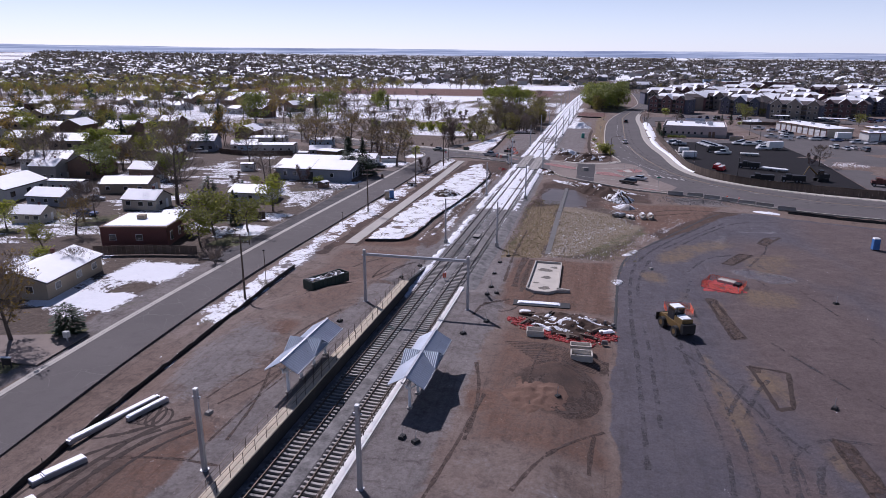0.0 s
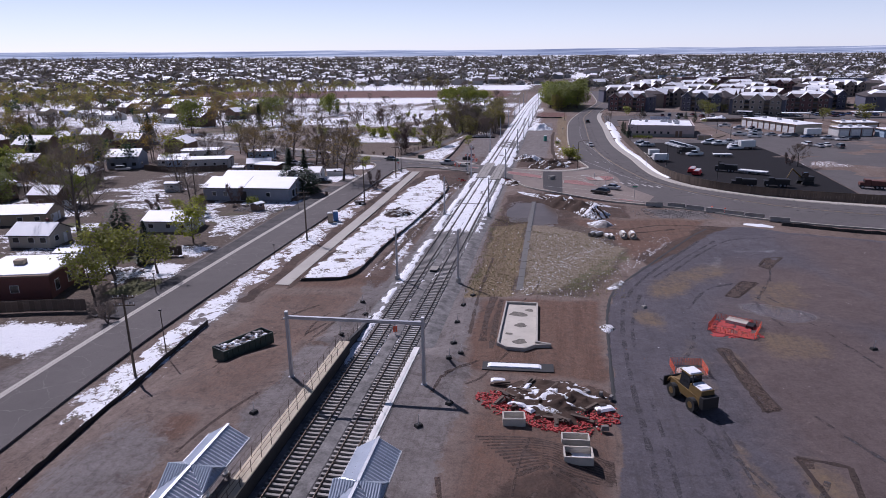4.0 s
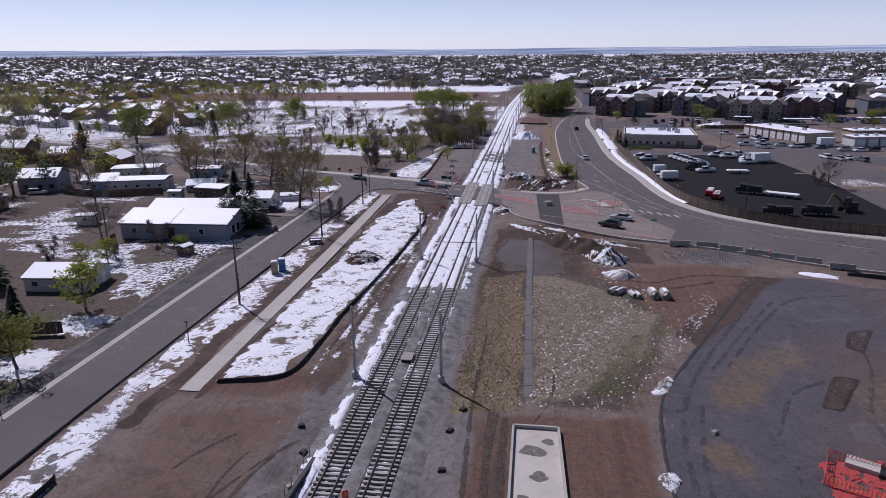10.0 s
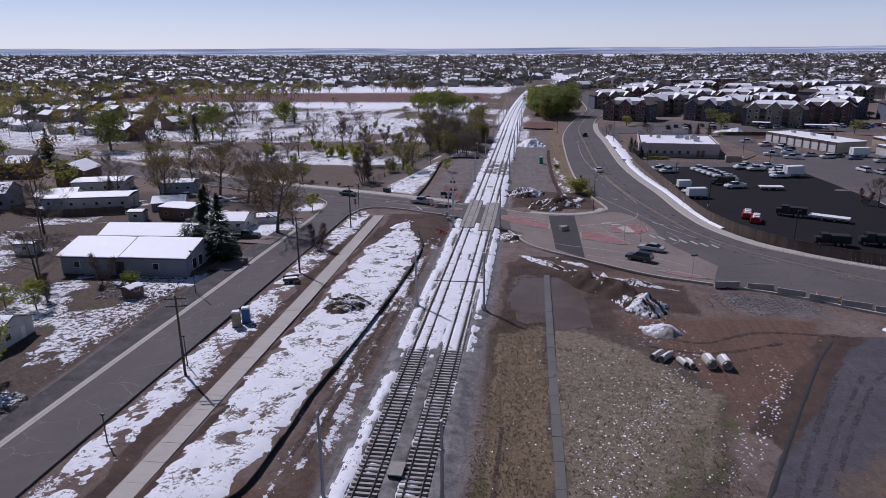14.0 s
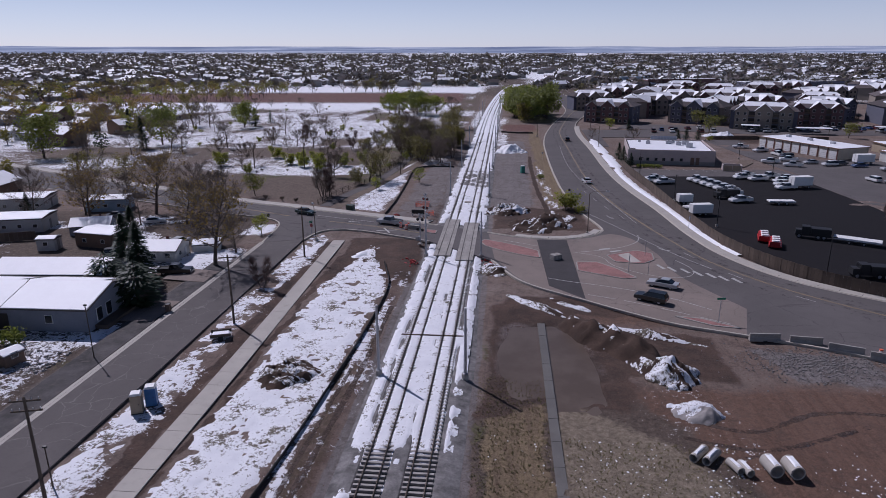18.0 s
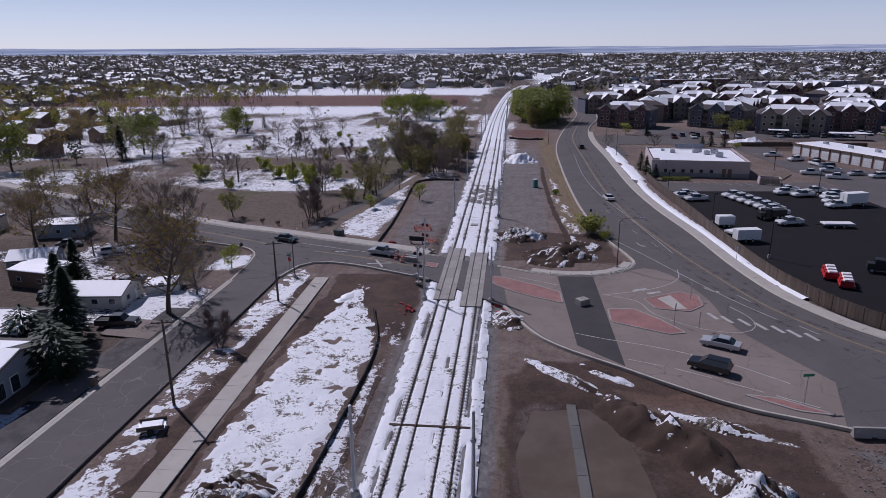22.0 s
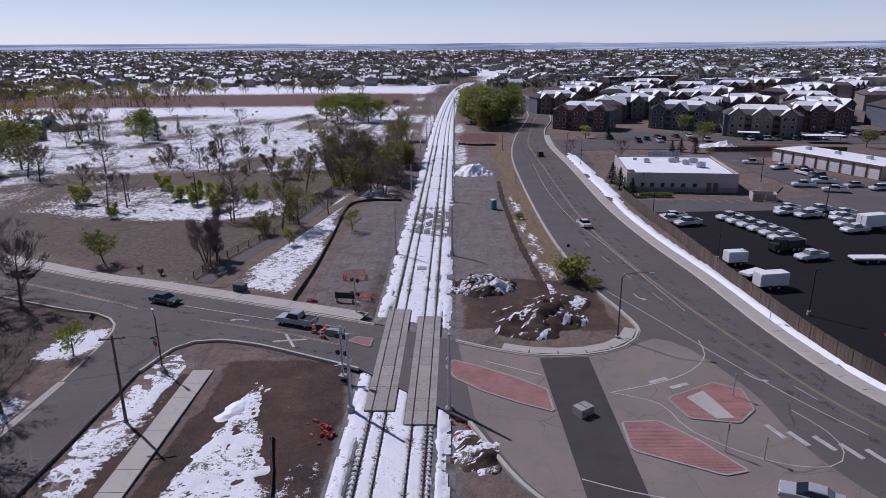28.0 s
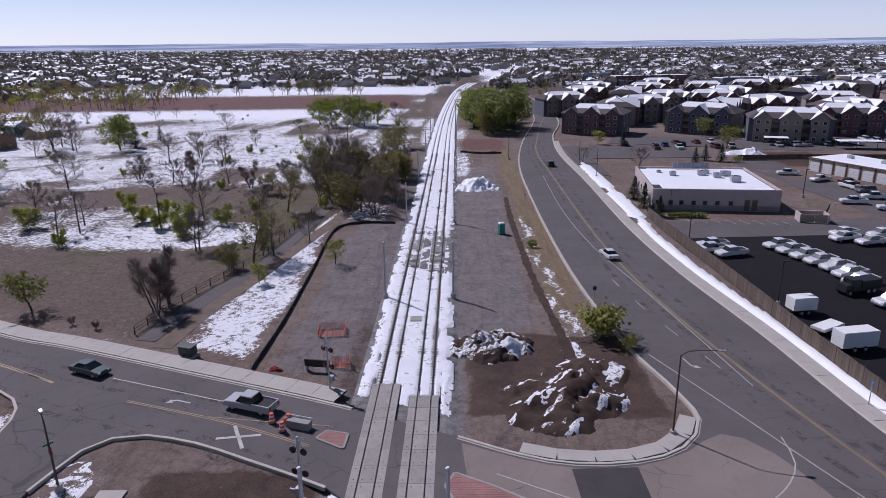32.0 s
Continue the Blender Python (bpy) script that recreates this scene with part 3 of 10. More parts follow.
def ground_material():
    n = Nodes("ground")
    co = n.place(True)
    fine = n.noise(co, 1.5, 10.0, 0.8)
    grit = n.noise(co, 5.0, 7.0, 0.85)
    mid = n.noise(co, 0.22, 6.0, 0.68)
    wide = n.noise(co, 0.05, 4.0, 0.6)

    def combed(turn, sx, sy):
        """Long scraped streaks in one direction."""
        stretch = n.add("Mapping")
        stretch.inputs["Scale"].default_value = (sx, sy, 1.0)
        stretch.inputs["Rotation"].default_value = (0.0, 0.0, turn)
        n.link(co, stretch.inputs["Vector"])
        return n.noise(stretch.outputs[0], 1.0, 6.0, 0.7)

    along, across = combed(0.1, 1.3, 0.09), combed(1.2, 1.5, 0.12)
    swirl = n.add("TexNoise", Scale=0.16, Detail=8.0, Roughness=0.62, Distortion=1.6)
    n.link(co, swirl.inputs["Vector"])
    swirl = swirl.outputs["Fac"]

    def attr(name):
        a = n.add("Attribute")
        a.attribute_name = name
        return a.outputs["Fac"]

    def over(col, name, c1, c2, by=None, ragged=0.7, lo=0.42, hi=0.58, grain=0.5):
        """Lays a soil over the others inside its zone, with a ragged edge."""
        own = n.mix(n.ramp(by or mid, 0.35, 0.65), c1, c2)
        m = n.math("ADD", attr(name), n.math("MULTIPLY", n.math("SUBTRACT", n.math("ADD", n.math("MULTIPLY", mid, 1 - grain), n.math("MULTIPLY", fine, grain)), 0.5), 2 * ragged))
        return n.mix(n.ramp(m, lo, hi), col, own)

    col = n.mix(n.ramp(mid, 0.3, 0.7), (0.21, 0.156, 0.131), (0.285, 0.226, 0.198))
    col = n.mix(n.ramp(wide, 0.4, 0.62), col, n.mix(0.5, col, (0.165, 0.1, 0.072)))
    col = over(col, "redsoil", (0.135, 0.072, 0.048), (0.22, 0.128, 0.09), along, 0.6, 0.3, 0.7)
    col = over(col, "gravel", (0.19, 0.17, 0.167), (0.265, 0.237, 0.23))
    col = n.mix(n.math("MULTIPLY", n.ramp(along, 0.52, 0.66), 0.5), col, n.mix(0.6, col, (0.07, 0.048, 0.038)))
    col = n.mix(n.math("MULTIPLY", n.ramp(across, 0.54, 0.68), n.ramp(wide, 0.45, 0.6)), col, n.mix(0.55, col, (0.07, 0.05, 0.04)))
    col = n.mix(n.math("MULTIPLY", n.ramp(swirl, 0.54, 0.62), 0.5), col, n.mix(0.5, col, (0.08, 0.055, 0.045)))
    scuff = n.add("TexNoise", Scale=0.55, Detail=9.0, Roughness=0.66, Distortion=1.1)
    n.link(co, scuff.inputs["Vector"])
    scuff = scuff.outputs["Fac"]
    col = n.mix(n.math("MULTIPLY", n.ramp(scuff, 0.55, 0.63), 0.7), col, n.mix(0.6, col, (0.06, 0.042, 0.034)))
    lot = n.mix(n.ramp(swirl, 0.35, 0.65), (0.09, 0.084, 0.104), (0.13, 0.119, 0.14))
    lot = n.mix(n.math("MULTIPLY", n.ramp(along, 0.53, 0.66), 0.45), lot, (0.06, 0.055, 0.06))
    lot = n.mix(n.math("MULTIPLY", n.ramp(scuff, 0.58, 0.66), 0.45), lot, (0.05, 0.046, 0.052))
    m = n.math("ADD", attr("lot"), n.math("MULTIPLY", n.math("SUBTRACT", fine, 0.5), 0.6))
    col = n.mix(n.ramp(m, 0.44, 0.56), col, lot)
    col = over(col, "umber", (0.118, 0.086, 0.084), (0.155, 0.117, 0.112), swirl, 0.6, 0.25, 0.8)
    col = over(col, "stain", (0.23, 0.16, 0.095), (0.165, 0.122, 0.092), along, 1.15, 0.38, 0.95, 0.45)
    col = over(col, "meadow", (0.07, 0.05, 0.042), (0.15, 0.112, 0.085), fine)
    col = over(col, "gold", (0.28, 0.21, 0.12), (0.185, 0.13, 0.08), along, 0.6, 0.35, 0.65, 0.7)
    col = over(col, "tan", (0.21, 0.165, 0.115), (0.31, 0.255, 0.19), fine, 0.6, 0.3, 0.7, 0.4)
    col = over(col, "field", (0.115, 0.082, 0.064), (0.19, 0.145, 0.115), fine)
    col = over(col, "green", (0.05, 0.062, 0.018), (0.125, 0.122, 0.045), fine, 1.0)
    col = over(col, "reed", (0.13, 0.058, 0.05), (0.21, 0.105, 0.085), fine)
    col = over(col, "mud", (0.045, 0.027, 0.021), (0.115, 0.068, 0.05), mid, 0.8)
    col = n.mix(n.ramp(fine, 0.36, 0.56), n.mix(0.42, col, (0.03, 0.021, 0.017)), col)
    col = n.mix(n.ramp(grit, 0.36, 0.64), n.mix(0.3, col, (0.02, 0.015, 0.012)), n.mix(0.05, col, (0.6, 0.52, 0.45)))
    col = over(col, "snow", (0.8, 0.81, 0.85), (0.86, 0.87, 0.9), fine, 1.7, 0.45, 0.53, 0.75)
    n.bump(n.math("ADD", fine, n.math("MULTIPLY", mid, 1.5)), 0.8, 0.3)
    rough = n.math("SUBTRACT", 0.95, n.math("MULTIPLY", n.ramp(n.math("ADD", attr("wet"), n.math("SUBTRACT", mid, 0.5)), 0.35, 0.6), 0.72))
    n.b.inputs["Specular IOR Level"].default_value = 0.3
    return n.finish(col, rough)


def build_ground():
    xs = axis(-60, 64, 0.7, -4900, 4900)
    xs = np.array(sorted(set(xs.tolist() + [-4.5, -4.19, 4.19, 4.5])))
    ys = axis(-236, 70, 0.7, -1500, 4900)
    x, y = np.meshgrid(xs, ys)
    z = height(x, y)
    GRID.update(x=xs, y=ys, z=z)
    zone = {}
    wx, wy = x + 2.6 * (field(x, y, 5.0, 41) - 0.5), y + 3.2 * (field(x, y, 5.0, 42) - 0.5)
    spot = lambda cx, cy, rx, ry, turn=0.0: soft(1 - np.hypot(((wx - cx) * math.cos(turn) + (wy - cy) * math.sin(turn)) / rx, ((wy - cy) * math.cos(turn) - (wx - cx) * math.sin(turn)) / ry), 0.45)
    ring = lambda poly, w=1.5: soft(signed(wx, wy, poly), w)
    rect = lambda x0, y0, x1, y1, w=1.5: ring([(x0, y0), (x1, y0), (x1, y1), (x0, y1)], w)
    zone["lot"] = ring(LOT_EDGE, 1.0)
    gravel = np.maximum.reduce([rect(4, -240, 11.5, -135, 2) * 0.95, rect(4.5, -136, 10.5, -108, 1.5) * 0.68, rect(-9.5, -134, -4, -107, 1.0) * 0.75, spot(-17.5, -163, 6, 14, 0.1) * 0.62,
                                rect(-9.5, -240, -4, -134, 1.5) * 0.85, rect(-31, -131, -24, -114, 2.0) * 0.6, soft(6.6 - np.abs(x), 0.6) * soft(300 - y, 5), rect(4.5, 24, 17.0, 150, 2) * 0.75,
                                rect(-17, 12, -5, 82, 2) * 0.6, ring([(39, -50), (53, -53), (55, -60), (43, -60)], 1.5) * 0.9, rect(12, -240, 27, -172, 2) * 0.4,
                                soft(3 - np.abs(x + 41), 0.6) * soft(-15 - y, 1) * 0.85, rect(-130, -20, -66, 8, 4) * 0.6])
    zone["gravel"] = gravel
    inner = soft(signed(x, y, LOT_EDGE) - 1.0, 1.0)
    zone["umber"] = inner * np.maximum.reduce([spot(52, -140, 11, 34, 0.05), spot(58, -104, 9, 16, 0.4) * 0.9, spot(40, -168, 4, 16, 0.2) * 0.7, soft(x - 62, 6) * 0.8, soft(-182 - y, 6) * 0.7])
    zone["stain"] = inner * np.maximum.reduce([spot(38.5, -103, 3.2, 7.5, -0.5) * 0.85, spot(44.5, -97, 3.2, 6.5, -0.6) * 0.75, spot(33.2, -117, 1.8, 3.8) * 0.85, spot(49.5, -124, 4.2, 4.2) * 0.95, spot(53, -106, 4.4, 7.5, -0.3) * 0.75,
                                                spot(38.3, -157, 1.5, 12, 0.1) * 0.72, spot(37, -131, 1.6, 9, 0.0) * 0.55, spot(41.6, -133, 1.1, 8.5, 0.1) * 0.85, spot(43.6, -153, 1.9, 5.0, 0.1) * 0.9, spot(46, -168, 1.2, 5, 0.25) * 0.7])
    zone["wet"] = inner * np.maximum.reduce([spot(50.8, -113.0, 4.6, 2.4, -0.5), spot(47.0, -92, 1.8, 7, -0.45) * 0.45, spot(56, -83, 5, 1.3, 0.1) * 0.5]) + ring(BASIN, 1) * soft(y + 62, 4) * 0.5
    zone["redsoil"] = np.maximum.reduce([ring([(9.5, -113), (26.6, -111), (26.6, -137), (11.2, -136), (9.5, -124)], 1.2) * 0.95, ring([(12.5, -137), (26.4, -137), (26.2, -174), (13.5, -174)], 1.5) * 0.62,
                                         spot(13.4, -166.5, 1.8, 2.4) * 0.9, ring([(-13.5, -175), (-7, -176), (-6.6, -240), (-20, -240), (-17, -190)], 2) * 0.62, spot(-15, -154, 2.2, 3) * 0.8, rect(-24, -112, -6, -104, 2) * 0.8,
                                         ring([(-21, -150), (-9.5, -150), (-9.5, -114), (-24, -114)], 2) * 0.5, ring([(20, -62), (52, -60), (49, -70), (34, -92), (28, -76)], 2) * 0.8,
                                         ring([(-10, -105), (-6.5, -105), (-6.5, -20), (-9, -20)], 0.8) * 0.5, rect(9, -45, 45, -36, 2) * 0.7])
    zone["gold"] = ring([(6.9, -112), (14.2, -111), (14.0, -66), (8.6, -64)], 0.8)
    zone["gold"] = np.maximum(zone["gold"], rect(18.5, 26, 24, 200, 1.5) * 0.85)
    zone["tan"] = ring([(15.2, -110), (21, -106), (29, -96), (33, -83), (25, -72), (20, -66), (15.2, -66)], 1.4)
    park = [(-300, 130), (-140, 68), (-90, 47), (-54, 30), (-36, 22), (-20, 40), (-19, 90), (-12, 150), (-9, 300), (-12, 470), (-330, 420), (-420, 260)]
    meadow = ring(BASIN, 2.5) * 0.9
    zone["field"] = ring(park, 4) * 0.85
    meadow = np.maximum(meadow, soft(-x - 43, 2) * soft(14 - y, 8) * 0.9)
    meadow = np.maximum(meadow, soft(np.hypot(x, y) - 420, 60) * 0.8)
    zone["meadow"] = meadow
    zone["green"] = np.maximum.reduce([ring(BASIN, 3) * soft(field(x, y, 9.0, 12) - 0.58, 0.1) * 0.3, ring([(20.5, -108), (26, -106.5), (35, -88), (33, -83), (29, -88), (22, -101)], 1.2) * 0.5,
                                       rect(6.4, -108, 8.6, -50, 0.7) * (0.2 + 0.4 * field(x, y, 4.0, 15)), rect(-10.5, -100, -6.6, -40, 1) * 0.5,
                                       soft(-x - 40, 2) * soft(-y - 60, 20) * soft(field(x, y, 14.0, 13) - 0.58, 0.08) * 0.7,
                                       ring(park, 5) * soft(field(x, y, 30.0, 14) - 0.55, 0.1) * 0.5, rect(14, 215, 40, 330, 6) * 0.6,
                                       rect(-13, 82, -6, 120, 3) * 0.4, ring([(-49, -119.5), (-48, -112.5), (-42.5, -113.5), (-42.5, -119)], 0.6) * 1.1])
    zone["reed"] = np.maximum(rect(-420, 352, -26, 480, 8) * 1.0, rect(6, 175, 24, 214, 3) * 0.8)
    mud = np.maximum.reduce([rect(-21, -30, -6, -4, 1.5) * 1.0, rect(7, 4, 27, 24, 1.5) * 0.9, rect(20, -60, 36, -47, 2), ring([(6.6, -70), (14, -66), (24, -66), (24, -46), (16, -38), (8, -38)], 1.5) * 0.8, rect(9, -42, 27, -34, 1.5) * 0.85,
                             spot(20.7, -161, 4.6, 6.2) * 0.95, spot(20, -143, 8.5, 5.5) * 0.6, spot(12.2, -123, 1.2, 7) * 0.55, rect(5.5, -115, 8, -95, 1.5) * 0.5,
                             rect(-26.3, -120, -24.0, -7, 0.5) * 0.9, rect(-21.3, -113, -20.2, -8, 0.4) * 0.85, rect(-24, -206, -18, -152, 0.8) * 0.35, rect(-12, -112, -6, -15, 1.2) * 0.5,
                             rect(-8, 5, -3, 30, 1) * 0.5, rect(97, 140, 125, 168, 3) * 0.8, ring([(33, -90), (50, -66), (56, -65), (53, -70), (46, -79), (36, -94)], 1) * 0.8, spot(-15.8, -190, 3.2, 11, -0.15) * 0.55])
    zone["mud"] = mud
    grain = field(x, y, 7.0, 21)
    snow = np.maximum.reduce([
        rect(-30.4, -150, -25.4, -3, 0.8) * (0.1 + 0.45 * soft(field(x, y, 6.0, 27) - 0.47, 0.1)), ring([(24, -108), (35, -90), (33, -78), (22, -84), (18, -100)], 2) * 0.12,
        rect(24, -72, 34, -60, 2) * 0.2, rect(-57, -153, -43, -146, 1) * 1.0, rect(-55, -141, -43, -131, 1.5) * 0.9, rect(-50, -112, -43, -103.5, 1.0) * 0.7,
        rect(-52, -99, -44, -92, 1.0) * 0.6, rect(-52, -74, -45, -69, 1.5) * 0.4, rect(-46, -58, -40.5, -51, 1) * 0.7, rect(-50, -28, -40, -14, 1.5) * 0.7, rect(-45, -4, -40, 4, 1) * 0.85, rect(-74, -112, -58, -104, 2) * 0.6,
        ring(park, 3) * np.clip(1.0 * soft(field(x, y, 34.0, 22) - 0.56, 0.08), 0, 0.6),
        ring([(-95, 68), (-50, 58), (-45, 85), (-62, 100), (-95, 95)], 3) * 0.46,
        ring([(-190, 120), (-40, 120), (-20, 190), (-40, 300), (-240, 340), (-260, 200)], 8) * (0.12 + 0.46 * soft(field(x, y, 20.0, 28) - 0.5, 0.06)),
        ring([(-330, 300), (-30, 290), (-25, 345), (-330, 345)], 6) * 0.8, rect(-420, 488, -12, 575, 8) * 0.85,
        ring([(-32, 21.6), (-20, 17), (-19, 31), (-20.4, 78), (-21, 92), (-23.4, 80), (-26.4, 50)], 0.8) * 0.62, rect(-19, 82, -9, 104, 1.5) * 0.45,
        soft(-x - 44, 2) * soft(12 - y, 6) * soft(y + 175, 10) * np.clip(1.2 * soft(field(x, y, 9.0, 23) - 0.56, 0.04), 0, 0.52),
        soft(-x - 100, 30) * soft(y - 40 - 0.45 * (-x - 100), 20) * soft(field(x, y, 40.0, 24) - 0.48, 0.1) * 0.6,
        soft(np.hypot(x, y) - 450, 60) * (0.2 + 0.55 * soft(field(x, y, 120.0, 25) - 0.5, 0.1)),
        soft(np.hypot(x, y) - 2300, 300) * soft(np.sin(np.hypot(x, y * 1.3) / 90.0 + 6 * field(x, y, 900.0, 26)) - 0.1, 0.5) * 0.3,
        rect(-11.5, -106, -6.6, -24, 0.8) * (0.1 + 0.55 * soft(field(x * 3.2, y * 0.3, 2.6, 61, 3) - 0.52, 0.06)), rect(4.5, 130, 10, 240, 1.5) * 0.55, rect(-10, 200, -4.5, 300, 2) * 0.6, rect(90, 10, 112, 26, 4) * 0.4, ring([(19.0, 14), (22.5, 14), (21.0, 50), (20.2, 84), (18.6, 84), (18.2, 50)], 0.8) * (0.15 + 0.4 * soft(field(x * 2.5, y * 0.6, 3.0, 66, 3) - 0.5, 0.06))])
    bare = ring([(-150, 62), (-60, 27), (-30, 22), (-29, 40), (-33, 58), (-60, 62), (-100, 68)], 3)
    zone["snow"] = snow * (1 - bare) * (1 - 0.93 * np.clip(zone["reed"], 0, 1)) * (1 - 0.6 * soft(signed(x, y, LOT_EDGE), 2))
    ground = new("ground", grid_mesh("ground", xs, ys, z, ground_material(), attrs=zone))
    tagged(ground, "muddy construction ground with gravel, dry grass and melting snow", "ground", kind="structure")


build_ground()


def sheet(name, label, x0, y0, x1, y1, res, f, base, thick, mat, category="snow", fall=0.12):
    """A lying layer whose ragged edge runs out where its height field sinks under the ground."""
    xs, ys = np.arange(x0, x1 + res / 2, res), np.arange(y0, y1 + res / 2, res)
    x, y = np.meshgrid(xs, ys)
    v = f(x, y)
    b = base(x, y) if callable(base) else np.full(x.shape, base)
    z = b + np.clip(v * fall, -0.12, thick)
    ob = new(name, grid_mesh(name, xs, ys, z, mat, keep=v > -0.45))
    return tagged(ob, label, category, kind="stuff")


# ---- roads ----
def flat(name, outline, z, mat, label, category, thick=0.25):
    me = Mesh().prism(outline, z - thick, z)
    return solid(name, me, mat, label, category, kind="structure", fix=True)


flat("road", ROAD, 0.0, M["asphalt"], "grey asphalt road crossing the rail line, worn and patched", "road")
flat("street", STREET, -0.02, M["asphalt_street"], "grey asphalt street with tar-sealed cracks beside the houses", "street")
apron = [p[:2] for p in spline([(7.5, -17), (12.6, -28.6), (21.6, -36.1), (28.1, -41), (33.1, -44.2), (41, -47)]) + spline([(44, -38), (38, -24), (37, -12), (34, -2), (30.5, 1), (26.5, -1.8), (21.6, -3.9), (16, -4.2), (11.3, -2.9), (6, -0.4)])]
flat("concrete_apron", apron, 0.006, M["concrete_road"], "tan concrete pavement of the junction, cracked and stained", "pavement", 0.2)
flat("asphalt_strip", [(16.4, -30.6), (21.5, -35.9), (21.4, -4.1), (15.6, -4.3)], 0.012, M["asphalt_patch"], "dark asphalt patch across the concrete junction", "pavement", 0.1)
flat("parking_lot", [(48.6, 66), (48.9, 35), (49.6, 14), (51.8, -8), (58, -22), (68, -30), (94, -32), (96, 20), (93, 68)], -0.06, M["asphalt_new"], "black fresh asphalt vehicle lot behind the fence", "parking lot")
flat("yard_lot", [(96.2, 68), (93.2, 80), (60, 78), (49, 79), (48.7, 66.2), (93, 68.2), (96.4, 20), (94.4, -32), (150, -44), (190, -40), (190, 90), (112, 100), (104, 150), (90, 150), (93, 100)], -0.07, M["asphalt"], "grey asphalt yard around the low buildings", "parking lot")
flat("building_drive", [(43.3, 135), (49, 128), (50, 158), (88, 158), (86, 186), (44.5, 186)], -0.07, M["asphalt"], "asphalt drive behind the low building", "parking lot")
flat("street_shoulder", [(-44, -128), (-39.4, -128), (-39.2, -60), (-38.9, -22), (-42.5, -22), (-43, -64), (-42.4, -90), (-42.2, -118)], -0.1, M["gravel_pad"], "grey gravel shoulder along the street", "street", 0.1)


def ribbon(name, line, profile, mat, label, category, z=0.0):
    me = Mesh().sweep([(p[0], p[1], z) for p in line], profile, closed=True)
    return solid(name, me, mat, label, category, kind="structure", fix=True)


KERB = [(-0.17, -0.25), (-0.17, 0.1), (-0.15, 0.12), (0.12, 0.12), (0.17, 0.02), (0.3, 0.012), (0.3, -0.25)]
for name, line in (("kerb_north", [p for p in NORTH_KERB if p[0] < -4 and p[0] > -260]), ("kerb_corner", [p for p in NORTH_KERB if p[0] > 5]), ("kerb_east", EAST_KERB),
                   ("kerb_south", SOUTH_KERB), ("kerb_south_west", SOUTH_KERB_WEST), ("kerb_west", [p for p in WEST_KERB if p[0] > -260])):
    ribbon(name, line, KERB, M["kerb"], "pale concrete kerb along the road edge", "kerb", -0.07 if "west" in name else 0.0)
ribbon("gutter_pan", STREET_WEST, [(-0.45, -0.2), (-0.45, 0.0), (0.0, -0.012), (0.45, 0.012), (0.45, -0.2)], M["concrete"], "pale concrete gutter pan along the street", "gutter", -0.01)


def walk_slabs(name, line, width, z, label, step=3.0, mat="concrete"):
    """A concrete path of separate slabs with recessed joints."""
    top = thing(name, label, "pavement", kind="structure")
    bed = Mesh().sweep([(p[0], p[1], z) for p in line], [(-width / 2 + 0.05, -0.2), (-width / 2 + 0.05, -0.03), (width / 2 - 0.05, -0.03), (width / 2 - 0.05, -0.2)], closed=True)
    part("joint_bed", bed, M["asphalt_patch"], top, fix=True)
    run = [0.0]
    for a, b in zip(line, line[1:]):
        run.append(run[-1] + math.dist(a[:2], b[:2]))
    at = lambda d: tuple(float(np.interp(d, run, [p[k] for p in line])) for k in (0, 1))
    count = min(280, max(1, int(run[-1] / step)))
    step = run[-1] / count
    slab = Mesh().box(0, 0, -0.12, step - 0.05, width, 0.12).data("slab", M[mat])
    for i in range(count):
        a, b = at(i * step), at((i + 1) * step)
        ob = new("slab", slab)
        ob.matrix_basis = Matrix.Translation(((a[0] + b[0]) / 2, (a[1] + b[1]) / 2, z + 0.006 * math.sin(i * 2.1))) @ pose(0, 0, 0, 0, 0, math.degrees(math.atan2(b[1] - a[1], b[0] - a[0])))
        ob.parent = top
    return top


walk_slabs("footpath", spline([(-22.5, -111.8), (-22.7, -60), (-23.5, -7)]), 2.35, -0.14, "new pale concrete footpath in the mud beside the street")
walk_slabs("pavement_north", offset([p for p in NORTH_KERB if -200 < p[0] < -6], -1.6), 2.6, 0.13, "pale concrete pavement along the road")
walk_slabs("pavement_corner", offset([p for p in NORTH_KERB if p[0] > 10 and p[1] < 3.6], -1.0), 1.6, 0.13, "concrete pavement round the corner of the junction")
walk_slabs("pavement_east", offset([p for p in EAST_KERB if p[1] < 200 and p[0] < 130], -1.1), 1.9, 0.12, "concrete pavement along the curving road")
walk_slabs("drain_channel", [(14.9, -109.5, 0), (14.6, -76, 0), (14.5, -44, 0)], 1.0, -0.66, "narrow wet concrete drain channel through the grass basin", 4.0, "wet_concrete")


# ---- railway ----
def near_track(lo, hi, step):
    run = [p for p in TRACK]
    ys = [p[1] for p in run]
    return [(float(np.interp(y, ys, [p[0] for p in run])), float(y), 0.0) for y in np.arange(lo, hi + step / 2, step)]


